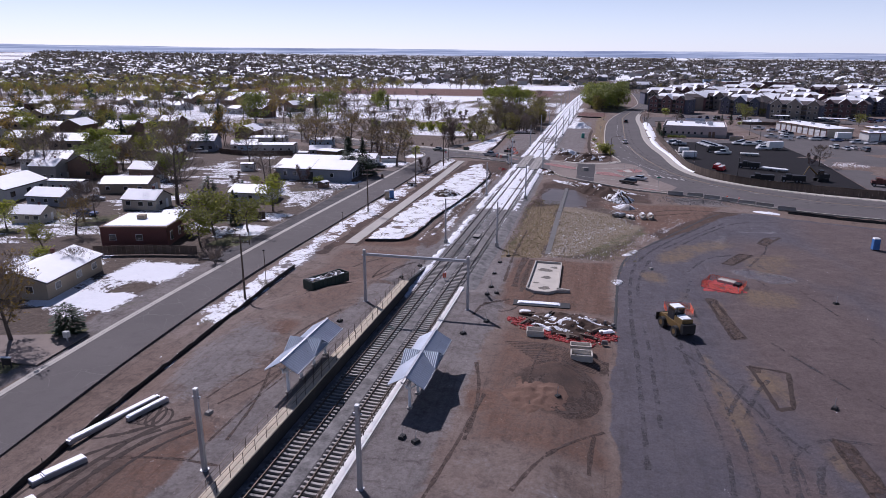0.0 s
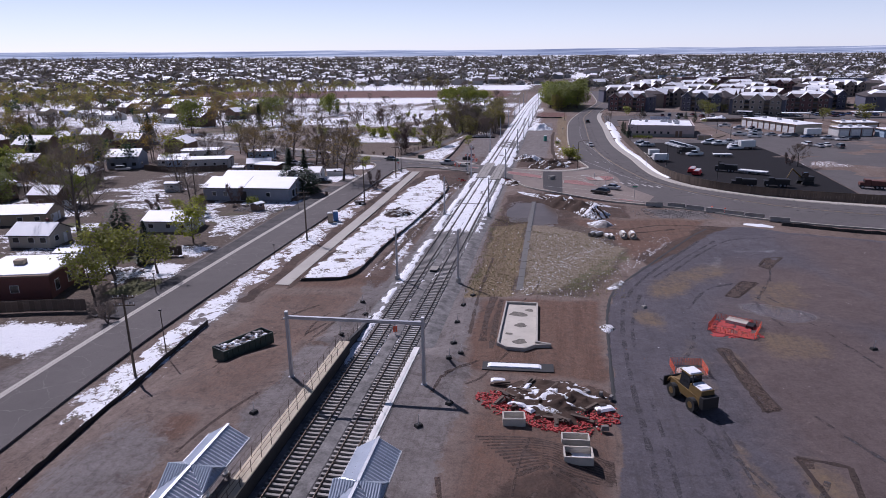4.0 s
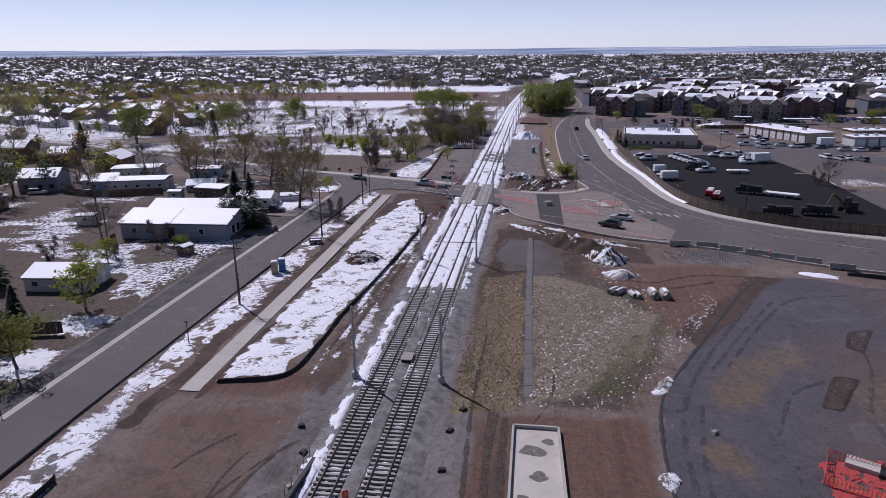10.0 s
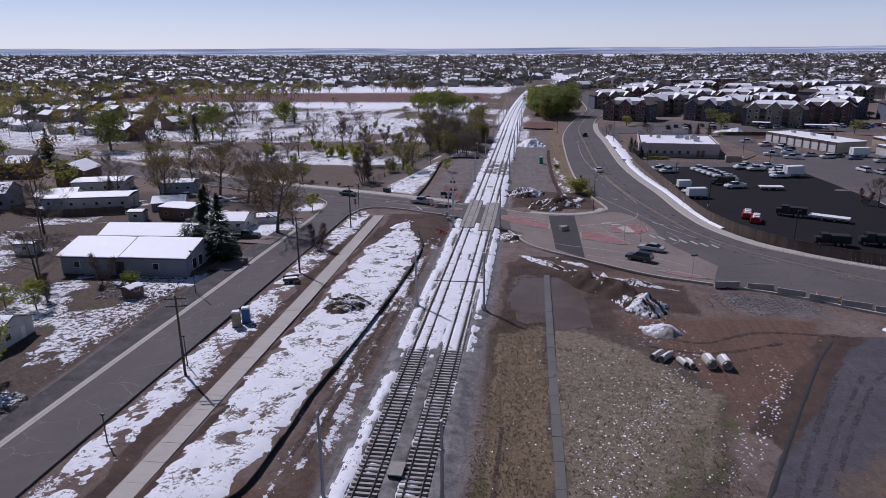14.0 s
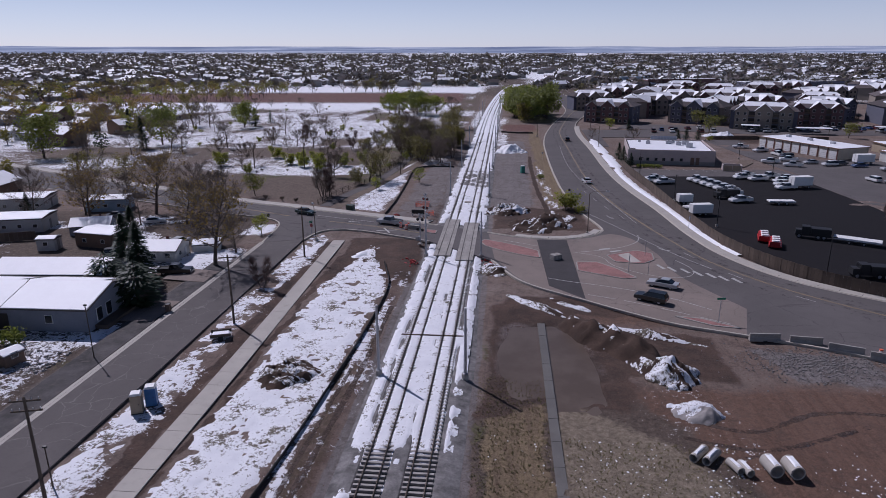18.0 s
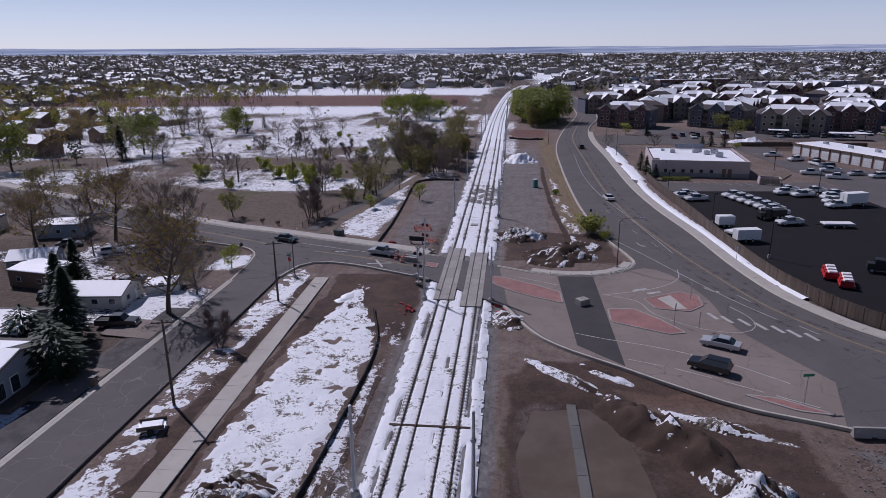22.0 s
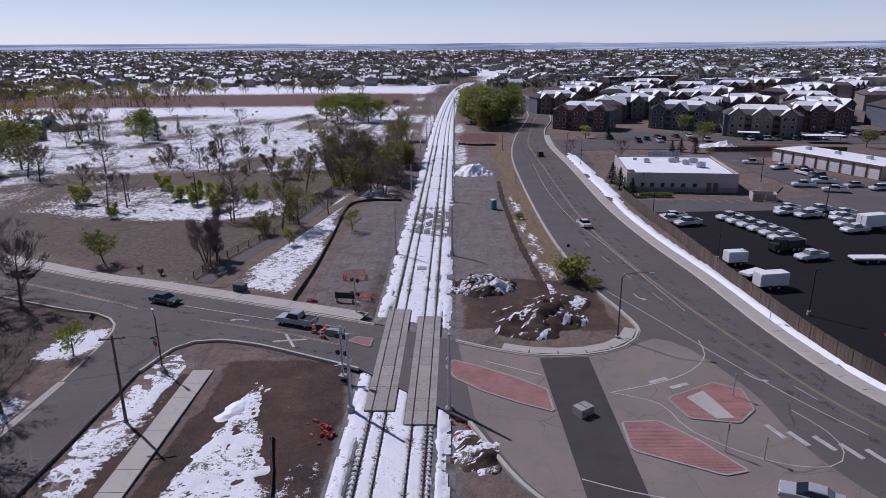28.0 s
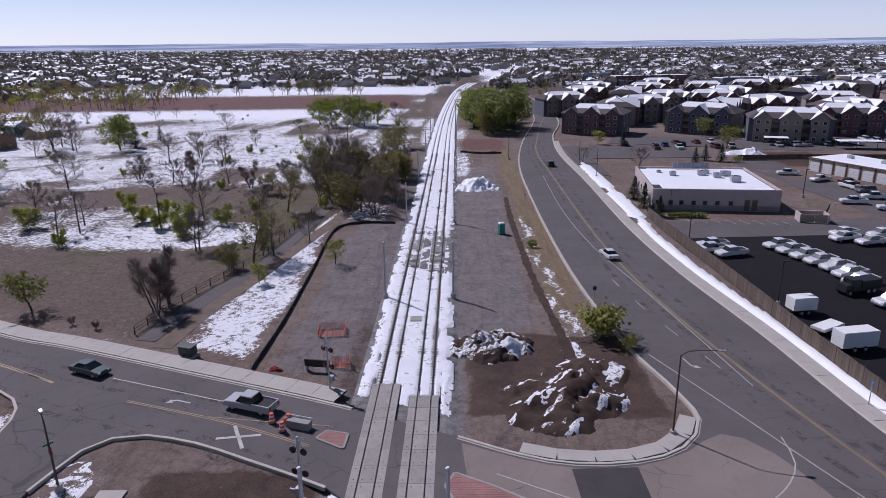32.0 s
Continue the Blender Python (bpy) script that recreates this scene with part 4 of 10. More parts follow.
railway = thing("railway", "double railway track on grey ballast, partly under snow", "railway", kind="structure")
bed = Mesh().sweep(TRACK, [(-6.2, -0.75), (-4.4, -0.3), (-3.62, -0.28), (-3.46, -0.4), (-0.82, -0.4), (-0.66, -0.26), (0, -0.21), (0.66, -0.26), (0.82, -0.4), (3.46, -0.4), (3.62, -0.28), (4.4, -0.3), (6.2, -0.75)])
part("ballast_bed", bed, M["ballast"], railway, "grey crushed stone ballast")
RAIL = [(-0.075, -0.16), (-0.075, -0.145), (-0.015, -0.12), (-0.015, -0.04), (-0.036, -0.03), (-0.036, 0.0), (0.036, 0.0), (0.036, -0.03), (0.015, -0.04), (0.015, -0.12), (0.075, -0.145), (0.075, -0.16)]
# darker ballast strip set low between the sleepers of each track
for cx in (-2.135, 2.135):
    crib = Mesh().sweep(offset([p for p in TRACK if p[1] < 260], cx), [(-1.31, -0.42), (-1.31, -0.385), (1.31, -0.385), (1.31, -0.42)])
    part("crib_ballast", crib, M["ballast_dark"], railway, "dark stones low between the sleepers")
for cx in (-2.135, 2.135):
    for g in (-0.7535, 0.7535):
        line = offset(TRACK, cx + g)
        part("rail", Mesh().sweep(line, RAIL, closed=True), M["rail"], railway, "rusty steel rail with a worn bright top", fix=True)
sleeper_mesh = Mesh()
sleeper_mesh.side([(-1.3, -0.46), (-1.3, -0.19), (-1.27, -0.165), (-0.45, -0.165), (-0.3, -0.185), (0.3, -0.185), (0.45, -0.165), (1.27, -0.165), (1.3, -0.19), (1.3, -0.46)], -0.13, 0.13)
sleeper_data = sleeper_mesh.data("sleeper", M["sleeper"])
rng = random.Random(5)
rest = Mesh()
for cx in (-2.135, 2.135):
    for i in range(640):
        y = -249.0 + 0.66 * i
        if -17.5 < y < 10.5:
            continue
        if -206.0 < y < -106.5:
            ob = new("sleeper", sleeper_data)
            ob.parent = railway
            ob.matrix_basis = pose(cx + rng.uniform(-0.02, 0.02), y, 0, 0, 0, rng.uniform(-0.4, 0.4))
        else:
            rest.box(cx, y, -0.46, 2.6, 0.26, 0.295)
tagged(part("sleepers", rest, M["sleeper"], railway, "concrete sleepers further along the line"), kind="stuff")

# crossing panels of precast concrete with bolt holes
crossing = thing("level_crossing", "level crossing of grey precast concrete panels between the rails", "crossing", kind="structure")
inner = Mesh().box(0, 0, -0.22, 1.34, 2.38, 0.222).data("crossing_panel", M["panel"])
outer = Mesh().box(0, 0, -0.22, 0.72, 2.38, 0.222).data("crossing_panel", M["panel"])
hole = Mesh()
for ax in (-0.4, 0.4):
    for ay in (-0.75, 0.75):
        hole.tube((ax, ay, 0.0), (ax, ay, 0.006), 0.06, n=8)
hole = hole.data("bolt_recess", M["black"])
hole2 = Mesh()
for ay in (-0.75, 0.75):
    hole2.tube((0, ay, 0.0), (0, ay, 0.006), 0.06, n=8)
hole2 = hole2.data("bolt_recess", M["black"])
for cx, y0 in ((-2.135, -15.9), (2.135, -18.4)):
    for i in range(11):
        for dx, me, hm in ((0, inner, hole), (-1.17, outer, hole2), (1.17, outer, hole2)):
            ob = new("crossing_panel", me)
            ob.parent = crossing
            ob.matrix_basis = pose(cx + dx, y0 + 1.2 + i * 2.42, 0.012)
            h = new("bolt_recess", hm)
            h.parent = ob

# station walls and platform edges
# west wall body coloured as if in shade; the coping keeps its own tan
solid("platform_wall_west", Mesh().box(-4.65, -194, -0.8, 1.16, 120, 2.02), M["wall_shaded"], "retaining wall under the platform edge, shade put into its near-black colour", "retaining wall", kind="structure")
solid("platform_coping_west", Mesh().box(-4.64, -194, 1.22, 1.26, 120, 0.16), M["tan_concrete"], "tan concrete coping of the platform edge", "coping", kind="structure")
solid("platform_wall_east", Mesh().box(4.35, -194, -0.8, 0.7, 120, 1.98), M["white_concrete"], "white concrete platform retaining wall along the track", "retaining wall", kind="structure")

# ---- the far plain, a plain glowing backdrop all round, haze in its colour ----


def far_plain_glow():
    n = Nodes("far_plain_glow")
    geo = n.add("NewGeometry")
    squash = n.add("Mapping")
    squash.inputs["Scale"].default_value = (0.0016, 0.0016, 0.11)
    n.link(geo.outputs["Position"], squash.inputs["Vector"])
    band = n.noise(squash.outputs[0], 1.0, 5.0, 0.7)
    # blue-grey haze of the distance goes into the emission, between pale snow streaks
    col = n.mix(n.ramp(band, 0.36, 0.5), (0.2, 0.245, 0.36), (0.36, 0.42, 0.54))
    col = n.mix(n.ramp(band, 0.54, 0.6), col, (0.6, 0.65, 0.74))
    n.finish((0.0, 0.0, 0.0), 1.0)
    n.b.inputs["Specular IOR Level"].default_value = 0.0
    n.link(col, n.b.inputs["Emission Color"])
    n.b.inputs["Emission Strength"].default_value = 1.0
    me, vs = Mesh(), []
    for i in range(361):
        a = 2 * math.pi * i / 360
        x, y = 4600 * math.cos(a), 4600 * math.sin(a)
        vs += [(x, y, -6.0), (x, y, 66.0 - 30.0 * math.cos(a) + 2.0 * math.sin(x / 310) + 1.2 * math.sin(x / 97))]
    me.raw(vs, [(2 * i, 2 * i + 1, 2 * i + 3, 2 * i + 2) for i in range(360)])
    solid("backdrop", me, n.m, "glowing far plain with snow streaks, distance haze in its blue-grey colour", "backdrop", kind="structure")


far_plain_glow()

# ---- trees and shrubs ----


def limbs(mesh, foot, lean, tall, wide, radius, rng, tips, base, count, rise=0.55):
    """One stem with boughs all the way up it; each bough forks, and the ends become tips."""
    pts, d = [Vector(foot)], Vector(lean).normalized()
    n = 7
    for i in range(n):
        d = (d + Vector((rng.uniform(-0.13, 0.13), rng.uniform(-0.13, 0.13), 0.06))).normalized()
        pts.append(pts[-1] + d * (tall / n))
    for i in range(n):
        mesh.tube(tuple(pts[i]), tuple(pts[i + 1]), max(0.02, radius * (1 - i / n) ** 0.8), max(0.015, radius * (1 - (i + 1) / n) ** 0.8), 7 if i < 2 else 5, cap=False)
    tips.append((pts[-1], d))
    for k in range(count):
        h = base + (0.97 - base) * ((k + rng.random()) / count)
        f = h * n
        a = pts[int(f)].lerp(pts[min(n, int(f) + 1)], f - int(f))
        u = (h - base) / (1 - base)
        length = wide * (math.sin(math.pi * min(1.0, u * 0.85 + 0.14) ** 0.8) + 0.12) * rng.uniform(0.75, 1.15)
        az = 2.4 * k + rng.uniform(-0.5, 0.5)
        out = Vector((math.cos(az), math.sin(az), rise * rng.uniform(0.5, 1.2) + 0.5 * u)).normalized()
        r = max(0.02, radius * 0.4 * (1 - 0.7 * h))
        for s in range(3):
            b = a + out * (length / 3)
            mesh.tube(tuple(a), tuple(b), r, r * 0.68, 4, cap=False)
            r *= 0.68
            a = b
            if s > 0:
                tips.append((a, out))
            for q in range(2 if s < 2 else 3):
                o2 = (out + Vector((rng.uniform(-0.9, 0.9), rng.uniform(-0.9, 0.9), rng.uniform(-0.2, 0.7)))).normalized()
                e = a + o2 * length * rng.uniform(0.22, 0.36)
                mesh.tube(tuple(a), tuple(e), r * 0.7, 0.012, 3, cap=False)
                tips.append((e, o2))
            out = (out + Vector((rng.uniform(-0.2, 0.2), rng.uniform(-0.2, 0.2), 0.16))).normalized()


def leaf_cloud(mesh, tips, per, radius, size, rng):
    """Small bent leaf sprays round the tips, each turned its own way."""
    for c, d in tips:
        for _ in range(per):
            o = Vector((rng.gauss(0, 1), rng.gauss(0, 1), rng.gauss(0, 0.8))) * radius
            p = c + o
            s = size * rng.uniform(0.9, 1.9)
            u = Vector((rng.uniform(-1, 1), rng.uniform(-1, 1), rng.uniform(-0.6, 0.6))).normalized() * s
            w = u.orthogonal().normalized() * s * 0.6
            mesh.raw([tuple(p - u), tuple(p + w), tuple(p + u * 0.9 + Vector((0, 0, s * 0.25))), tuple(p - w)], [(0, 1, 2, 3)])


def twig_cloud(mesh, tips, per, length, thick, rng):
    for c, d in tips:
        for _ in range(per):
            n = (d + Vector((rng.uniform(-1, 1), rng.uniform(-1, 1), rng.uniform(-0.3, 1.0))) * 0.7).normalized() * length * rng.uniform(0.5, 1.2)
            thick_here = thick * 2.2
            s = n.orthogonal().normalized() * thick_here
            q = Vector((rng.gauss(0, 0.2), rng.gauss(0, 0.2), rng.gauss(0, 0.2))) * length
            e = n.cross(s).normalized() * thick_here
            mesh.raw([tuple(c + q - s), tuple(c + q + s), tuple(c + q + n), tuple(c + q + e)], [(0, 1, 2), (1, 3, 2), (3, 0, 2)])


def tree(name, label, seed, tall, trunk_r, leaf=None, wide=0.38, base=0.22, count=16, stems=1, per=8, leaf_size=0.2, cloud=0.5, twigs=6, twig="twig", rise=0.55, category="tree"):
    """Trunk with boughs, twigs and, where it is in leaf, a loose crown."""
    rng = random.Random(seed)
    top = thing(name, label, category)
    wood, tips = Mesh(), []
    for k in range(stems):
        a = 6.28 * k / stems + rng.uniform(-0.4, 0.4)
        lean = (rng.uniform(-0.08, 0.08), rng.uniform(-0.08, 0.08), 1) if stems == 1 else (0.38 * math.cos(a), 0.38 * math.sin(a), 1)
        foot = (0, 0, -0.3) if stems == 1 else (0.4 * math.cos(a), 0.4 * math.sin(a), -0.3)
        limbs(wood, foot, lean, tall * (0.93 if k == 0 else rng.uniform(0.7, 0.95)), tall * wide * (1 if stems == 1 else 0.6), trunk_r, rng, tips, base, count, rise)
    part("trunk", wood, M["bark"], top, smooth=True)
    tw = Mesh()
    twig_cloud(tw, tips, twigs, tall * 0.12, 0.013, rng)
    if leaf:
        cr = Mesh()
        leaf_cloud(cr, tips, per, cloud, leaf_size, rng)
        crown = part("crown", cr, M[leaf], top, "loose crown of small spring leaves")
        tagged(part("twig", tw, M[twig], crown), kind="stuff")
    else:
        part("crown", tw, M[twig], top, "bare crown of fine twigs")
    return top


def conifer(name, label, seed, tall, wide, rounded=False):
    rng = random.Random(seed)
    top = thing(name, label, "tree")
    part("trunk", Mesh().tube((0, 0, -0.3), (0, 0, tall * 0.95), tall * 0.03, 0.02, 6), M["bark"], top)
    cr = Mesh()
    for i in range(int(tall * 100)):
        h = rng.random() ** 0.8
        z = tall * (0.08 + 0.92 * h)
        r = wide * (math.sqrt(max(0.0, 1 - (1.9 * h - 0.85) ** 2)) if rounded else (1 - h) ** 0.85) * rng.uniform(0.35, 1.12) + 0.1
        a = rng.uniform(0, 2 * math.pi)
        u = Vector((math.cos(a), math.sin(a), -0.25))
        t = Vector((-math.sin(a), math.cos(a), 0.1 * rng.uniform(-1, 1)))
        p = Vector((0, 0, z)) + u * r
        s = 0.2 + 0.25 * (1 - h)
        cr.raw([tuple(p - u * s * 1.5), tuple(p + t * s * 0.6), tuple(p + u * s * 1.2), tuple(p - t * s * 0.6)], [(0, 1, 2, 3)])
    part("crown", cr, M["needle"], top, "dense dark needles")
    return top


def shrub(name, label, seed, tall, leaf, count=240, size=0.14, category="bush", twig="twig"):
    rng = random.Random(seed)
    top = thing(name, label, category)
    wood = Mesh()
    tips = []
    for k in range(9):
        d = Vector((rng.uniform(-0.7, 0.7), rng.uniform(-0.7, 0.7), 1)).normalized()
        e = d * tall * rng.uniform(0.6, 1.0)
        wood.tube((0, 0, -0.1), tuple(e * 0.6), 0.035, 0.02, 4, cap=False)
        wood.tube(tuple(e * 0.6), tuple(e + Vector((rng.uniform(-0.2, 0.2), rng.uniform(-0.2, 0.2), 0))), 0.02, 0.006, 3, cap=False)
        tips += [(e, d), (e * 0.7, d)]
    part("stems", wood, M[twig], top)
    cr = Mesh()
    if leaf:
        leaf_cloud(cr, tips, count // 18, tall * 0.2, size, rng)
        part("crown", cr, M[leaf], top)
    else:
        twig_cloud(cr, tips, 12, tall * 0.5, 0.014, rng)
        part("crown", cr, M[twig], top)
    return top


PLANTS = {
    "bare_big": tree("bare_tree", "large bare deciduous tree with fine grey-brown twigs", 1, 16, 0.42, None, 0.42, 0.2, 22, twigs=9, rise=0.7),
    "bare": tree("bare_tree", "bare deciduous tree with grey-brown twigs", 2, 9, 0.22, None, 0.42, 0.2, 15, twigs=9),
    "bare2": tree("bare_tree", "slim bare tree with upright reddish twigs", 3, 8, 0.13, None, 0.24, 0.12, 13, stems=2, twigs=7, twig="twig_red", rise=1.3),
    "thicket": tree("thicket_tree", "dense many-stemmed bare tree with brown twigs", 4, 8.5, 0.13, None, 0.36, 0.15, 10, stems=4, twigs=6, rise=0.9),
    "olive": tree("budding_tree", "tall tree with sparse olive-green buds", 5, 10.5, 0.24, "leaf_olive", 0.38, 0.2, 15, per=5, leaf_size=0.17, cloud=0.6, twigs=5, rise=0.7),
    "gold": tree("budding_tree", "tree with sparse golden-olive spring leaves over a dark trunk", 6, 10.5, 0.3, "leaf_gold", 0.46, 0.25, 18, per=7, leaf_size=0.14, cloud=0.6, twigs=9, rise=0.7),
    "spring": tree("spring_tree", "round tree with yellow-green spring leaves", 7, 7.0, 0.2, "leaf_spring", 0.48, 0.22, 15, per=8, leaf_size=0.17, cloud=0.45, twigs=3),
    "spring2": tree("spring_tree", "yard tree with bright yellow-green spring leaves", 8, 6.5, 0.17, "leaf_bright", 0.4, 0.22, 14, per=7, leaf_size=0.16, cloud=0.42, twigs=3),
    "sapling": tree("sapling", "young many-stemmed tree with fresh green leaves", 9, 4.5, 0.07, "leaf_bright", 0.3, 0.15, 8, stems=3, per=6, leaf_size=0.13, cloud=0.3, twigs=3, rise=1.0),
    "willow": tree("willow_bush", "broad many-stemmed tree with olive-green spring leaves", 10, 8, 0.13, "leaf_olive", 0.4, 0.12, 10, stems=4, per=4, leaf_size=0.17, cloud=0.5, twigs=3, rise=0.8),
    "greenbig": tree("leafy_tree", "broad leafy green tree with a dense crown", 11, 9, 0.26, "bushleaf", 0.52, 0.12, 20, per=11, leaf_size=0.23, cloud=0.6, twigs=1),
    "conifer": conifer("spruce_tree", "dark green spruce tree", 12, 8.5, 2.3),
    "juniper": conifer("juniper_tree", "dark rounded evergreen tree", 13, 5, 2.0, True),
    "shrub": shrub("shrub", "small bare brown shrub in the grass", 14, 1.3, None),
    "green_shrub": shrub("shrub", "small dense green shrub", 15, 1.3, "bushleaf", 320, 0.12),
    "spring_shrub": shrub("shrub", "yellow-green budding shrub with thin stems", 16, 2.2, "leaf_spring", 420, 0.13),
}
USED = set()


def plant(key, x, y, k=1.0, turn=None, z=None):
    """Sets a tree of that kind at a place, at its own size and turn."""
    src = PLANTS[key]
    turn = (x * 37 + y * 53) % 360 if turn is None else turn
    m = pose(x, y, gz(x, y) if z is None else z, 0, 0, turn)
    if key not in USED:
        USED.add(key)
        ob = src
        ob.matrix_basis = m
    else:
        sc = src.scale.copy()
        src.scale = (1, 1, 1)
        ob = copy_thing(src, m)
        src.scale = sc
    k *= 1.2 if "shrub" not in key else 1.0
    ob.scale = (k, k, k * (0.92 + 0.16 * ((x * 13 + y * 7) % 1)))
    return ob


for key, x, y, k in (
        # yards along the street
        ("bare_big", -76, -90, 1.0), ("spring", -51.5, -112.5, 1.15), ("spring", -46, -109, 0.9), ("spring", -55, -108, 0.9), ("spring2", -50, -91, 1.0), ("conifer", -57, -96, 0.6), ("gold", -47.5, -164, 0.8),
        ("juniper", -42, -160.5, 0.75), ("conifer", -52, -104, 0.55), ("spring2", -66, -140, 0.55), ("bare", -58, -141, 0.5), ("greenbig", -98, -62, 0.7), ("spring", -76, -130, 0.6), ("gold", -78, -120, 0.6),
        ("gold", -41.5, -24, 1.1), ("bare", -41, -16, 0.7), ("conifer", -49, -34.5, 1.05), ("conifer", -57.5, -24.5, 1.0), ("gold", -72, 12, 1.15), ("bare", -65, 17, 1.1), ("gold", -82, 3, 1.0), ("gold", -60, 3, 0.8), ("juniper", -53, -37.5, 1.1), ("conifer", -63, -13, 0.85), ("bare", -91, -30, 1.1), ("bare", -70, -58, 0.9), ("greenbig", -125, -61, 0.85), ("greenbig", -117, -66, 0.75), ("spring", -49.2, -120.6, 0.9), ("juniper", -71, -84.2, 1.0), ("bare", -57, 12, 1.0), ("spring2", -66.6, -69, 0.5), ("spring2", -61.4, -69.1, 0.6), ("shrub", -40.6, -129.3, 2.0), ("bare", -85.4, -106.3, 0.7), ("willow", -112, -55, 0.8), ("juniper", -44.5, -43.6, 1.25), ("bare2", -29.2, -34, 0.62), ("bare", -48, -10, 0.8), ("spring2", -41, -3, 0.55),
        ("bare2", -58.5, -57, 0.6), ("green_shrub", -54, -57, 1.6), ("bare2", -72, -70, 0.6), ("conifer", -64, -80, 0.5), ("bare", -85, -110, 0.8), ("bare", -92, -128, 0.7), ("spring2", -95, -120, 0.8), ("bare2", -62, -66, 0.6),
        ("greenbig", -140, -40, 1.0), ("greenbig", -133, -47, 0.8), ("spring", -128, -34, 1.0), ("bare", -119, -52, 0.9), ("bare", -150, -60, 0.9), ("spring", -160, -50, 0.8), ("bare2", -110, -40, 0.8),
        ("bare", -88, 10, 0.9), ("bare", -82, 16, 0.8), ("bare", -97, 5, 0.9), ("olive", -100, 32, 1.0), ("olive", -93, 36, 0.9), ("conifer", -104, 12, 0.5), ("bare", -70, 2, 0.7), ("spring2", -112, -2, 0.6), ("bare", -112, 24, 0.8),
        ("bare", -58, 8, 0.6), ("bare2", -54.5, -3, 0.6),
        # park and creek
        ("spring", -56, 33, 0.72), ("thicket", -38, 33.5, 0.85), ("bare2", -36.6, 34.6, 1.0), ("olive", -30, 54, 0.75), ("olive", -27.5, 58, 0.7), ("willow", -33, 51, 0.55), ("spring2", -26, 44, 0.45),
        ("sapling", -85, 78, 1.2), ("sapling", -50, 72, 1.1), ("sapling", -57, 77, 1.0), ("sapling", -44, 80, 1.0), ("sapling", -53, 82, 1.1), ("sapling", -63, 82, 1.0), ("sapling", -72, 95, 1.0), ("sapling", -40, 90, 0.9),
        ("bare", -66, 120, 0.7), ("bare", -58, 124, 0.7), ("willow", -43, 110, 0.7), ("bare2", -50, 118, 0.9), ("bare", -100, 118, 1.0), ("bare", -112, 105, 1.0), ("olive", -120, 112, 1.0), ("bare", -128, 98, 0.9),
        ("willow", -19.5, 90, 1.0), ("thicket", -15, 94, 0.95), ("willow", -14, 104, 1.0), ("thicket", -20, 108, 1.05), ("thicket", -12, 114, 0.95), ("willow", -24, 100, 1.05), ("thicket", -27, 112, 1.05), ("thicket", -18, 120, 1.1),
        ("willow", -12, 128, 1.0), ("thicket", -24, 126, 1.05), ("thicket", -31, 118, 0.9), ("thicket", -9.5, 99, 0.7), ("spring2", -15.5, 53, 0.55), ("thicket", -34, 128, 0.9), ("willow", -29, 136, 0.9), ("thicket", -15, 138, 0.95), ("thicket", -40, 122, 0.8),
        ("olive", -14, 190, 0.95), ("willow", -17, 186, 1.0), ("thicket", -20, 196, 0.8), ("greenbig", -44, 262, 1.25), ("greenbig", -54, 258, 1.2), ("greenbig", -38, 255, 1.0), ("greenbig", -62, 270, 1.1), ("greenbig", -33, 266, 1.0), ("bare", -24, 268, 1.0), ("greenbig", -48, 275, 1.2),
        ("bare", -84, 170, 0.9), ("bare", -92, 164, 0.8), ("bare", -74, 168, 0.8), ("thicket", -86, 130, 0.8), ("bare", -140, 190, 1.1), ("greenbig", -132, 214, 0.8), ("conifer", -117, 214, 0.7), ("bare", -150, 200, 1.0), ("bare2", -75, 140, 0.9),
        # right of the line
        ("willow", 24.2, 23.5, 0.4), ("spring_shrub", 23.6, 23.0, 1.7), ("spring_shrub", 24.8, 24.2, 1.6), ("spring_shrub", 26.5, 19, 0.9), ("green_shrub", 19.5, 62, 1.0), ("conifer", 48.2, 92, 0.55), ("conifer", 49, 83, 0.5), ("conifer", 48, 100, 0.6), ("juniper", 48.6, 88, 0.4), ("bare", 60, 140, 0.6),
        ("spring", 100, 176, 1.0), ("spring", 168, 152, 1.1), ("spring", 152, 160, 0.8), ("conifer", 80, 150, 0.5), ("conifer", 84, 153, 0.55), ("conifer", 88, 150, 0.6), ("spring_shrub", 92, 148, 1.0), ("bare", 45, 150, 0.5), ("spring2", 58, 190, 0.7), ("conifer", 66, 185, 0.6),
        ("bare", 93, 12, 0.7), ("bare2", 91, 14, 0.5)):
    plant(key, x, y, k)

# the dense green grove beside the line
grove = random.Random(71)
for i in range(26):
    a, r = grove.uniform(0, 6.28), grove.random() ** 0.5
    plant("greenbig" if i % 3 else "willow", 21 + 11 * r * math.cos(a), 248 + 30 * r * math.sin(a), grove.uniform(1.1, 1.5))

# the creek woods left of the line
wood = random.Random(72)
for i in range(30):
    y = wood.uniform(86, 150)
    plant(wood.choice(["bare", "willow", "olive", "thicket", "bare", "olive"]), wood.uniform(-40 + 0.05 * y, -9.5), y, wood.uniform(0.7, 1.05))

# scattered scrub of the wet meadow and the yards
scrub = random.Random(8)
for i in range(110):
    y = scrub.uniform(60, 330)
    x = scrub.uniform(-30 - 0.75 * y, -18 - 0.05 * y)
    plant(scrub.choice(["bare", "bare", "shrub", "sapling", "shrub", "spring_shrub", "bare"]), x, y, scrub.uniform(0.4, 0.8))
for i in range(60):
    y = scrub.uniform(-150, 240)
    x = scrub.uniform(-330, -115)
    if abs(y - (62 - 0.44 * (x + 133))) > 16:
        plant(scrub.choice(["bare", "spring", "greenbig", "gold", "olive", "conifer", "bare", "olive"]), x, y, scrub.uniform(0.75, 1.3))
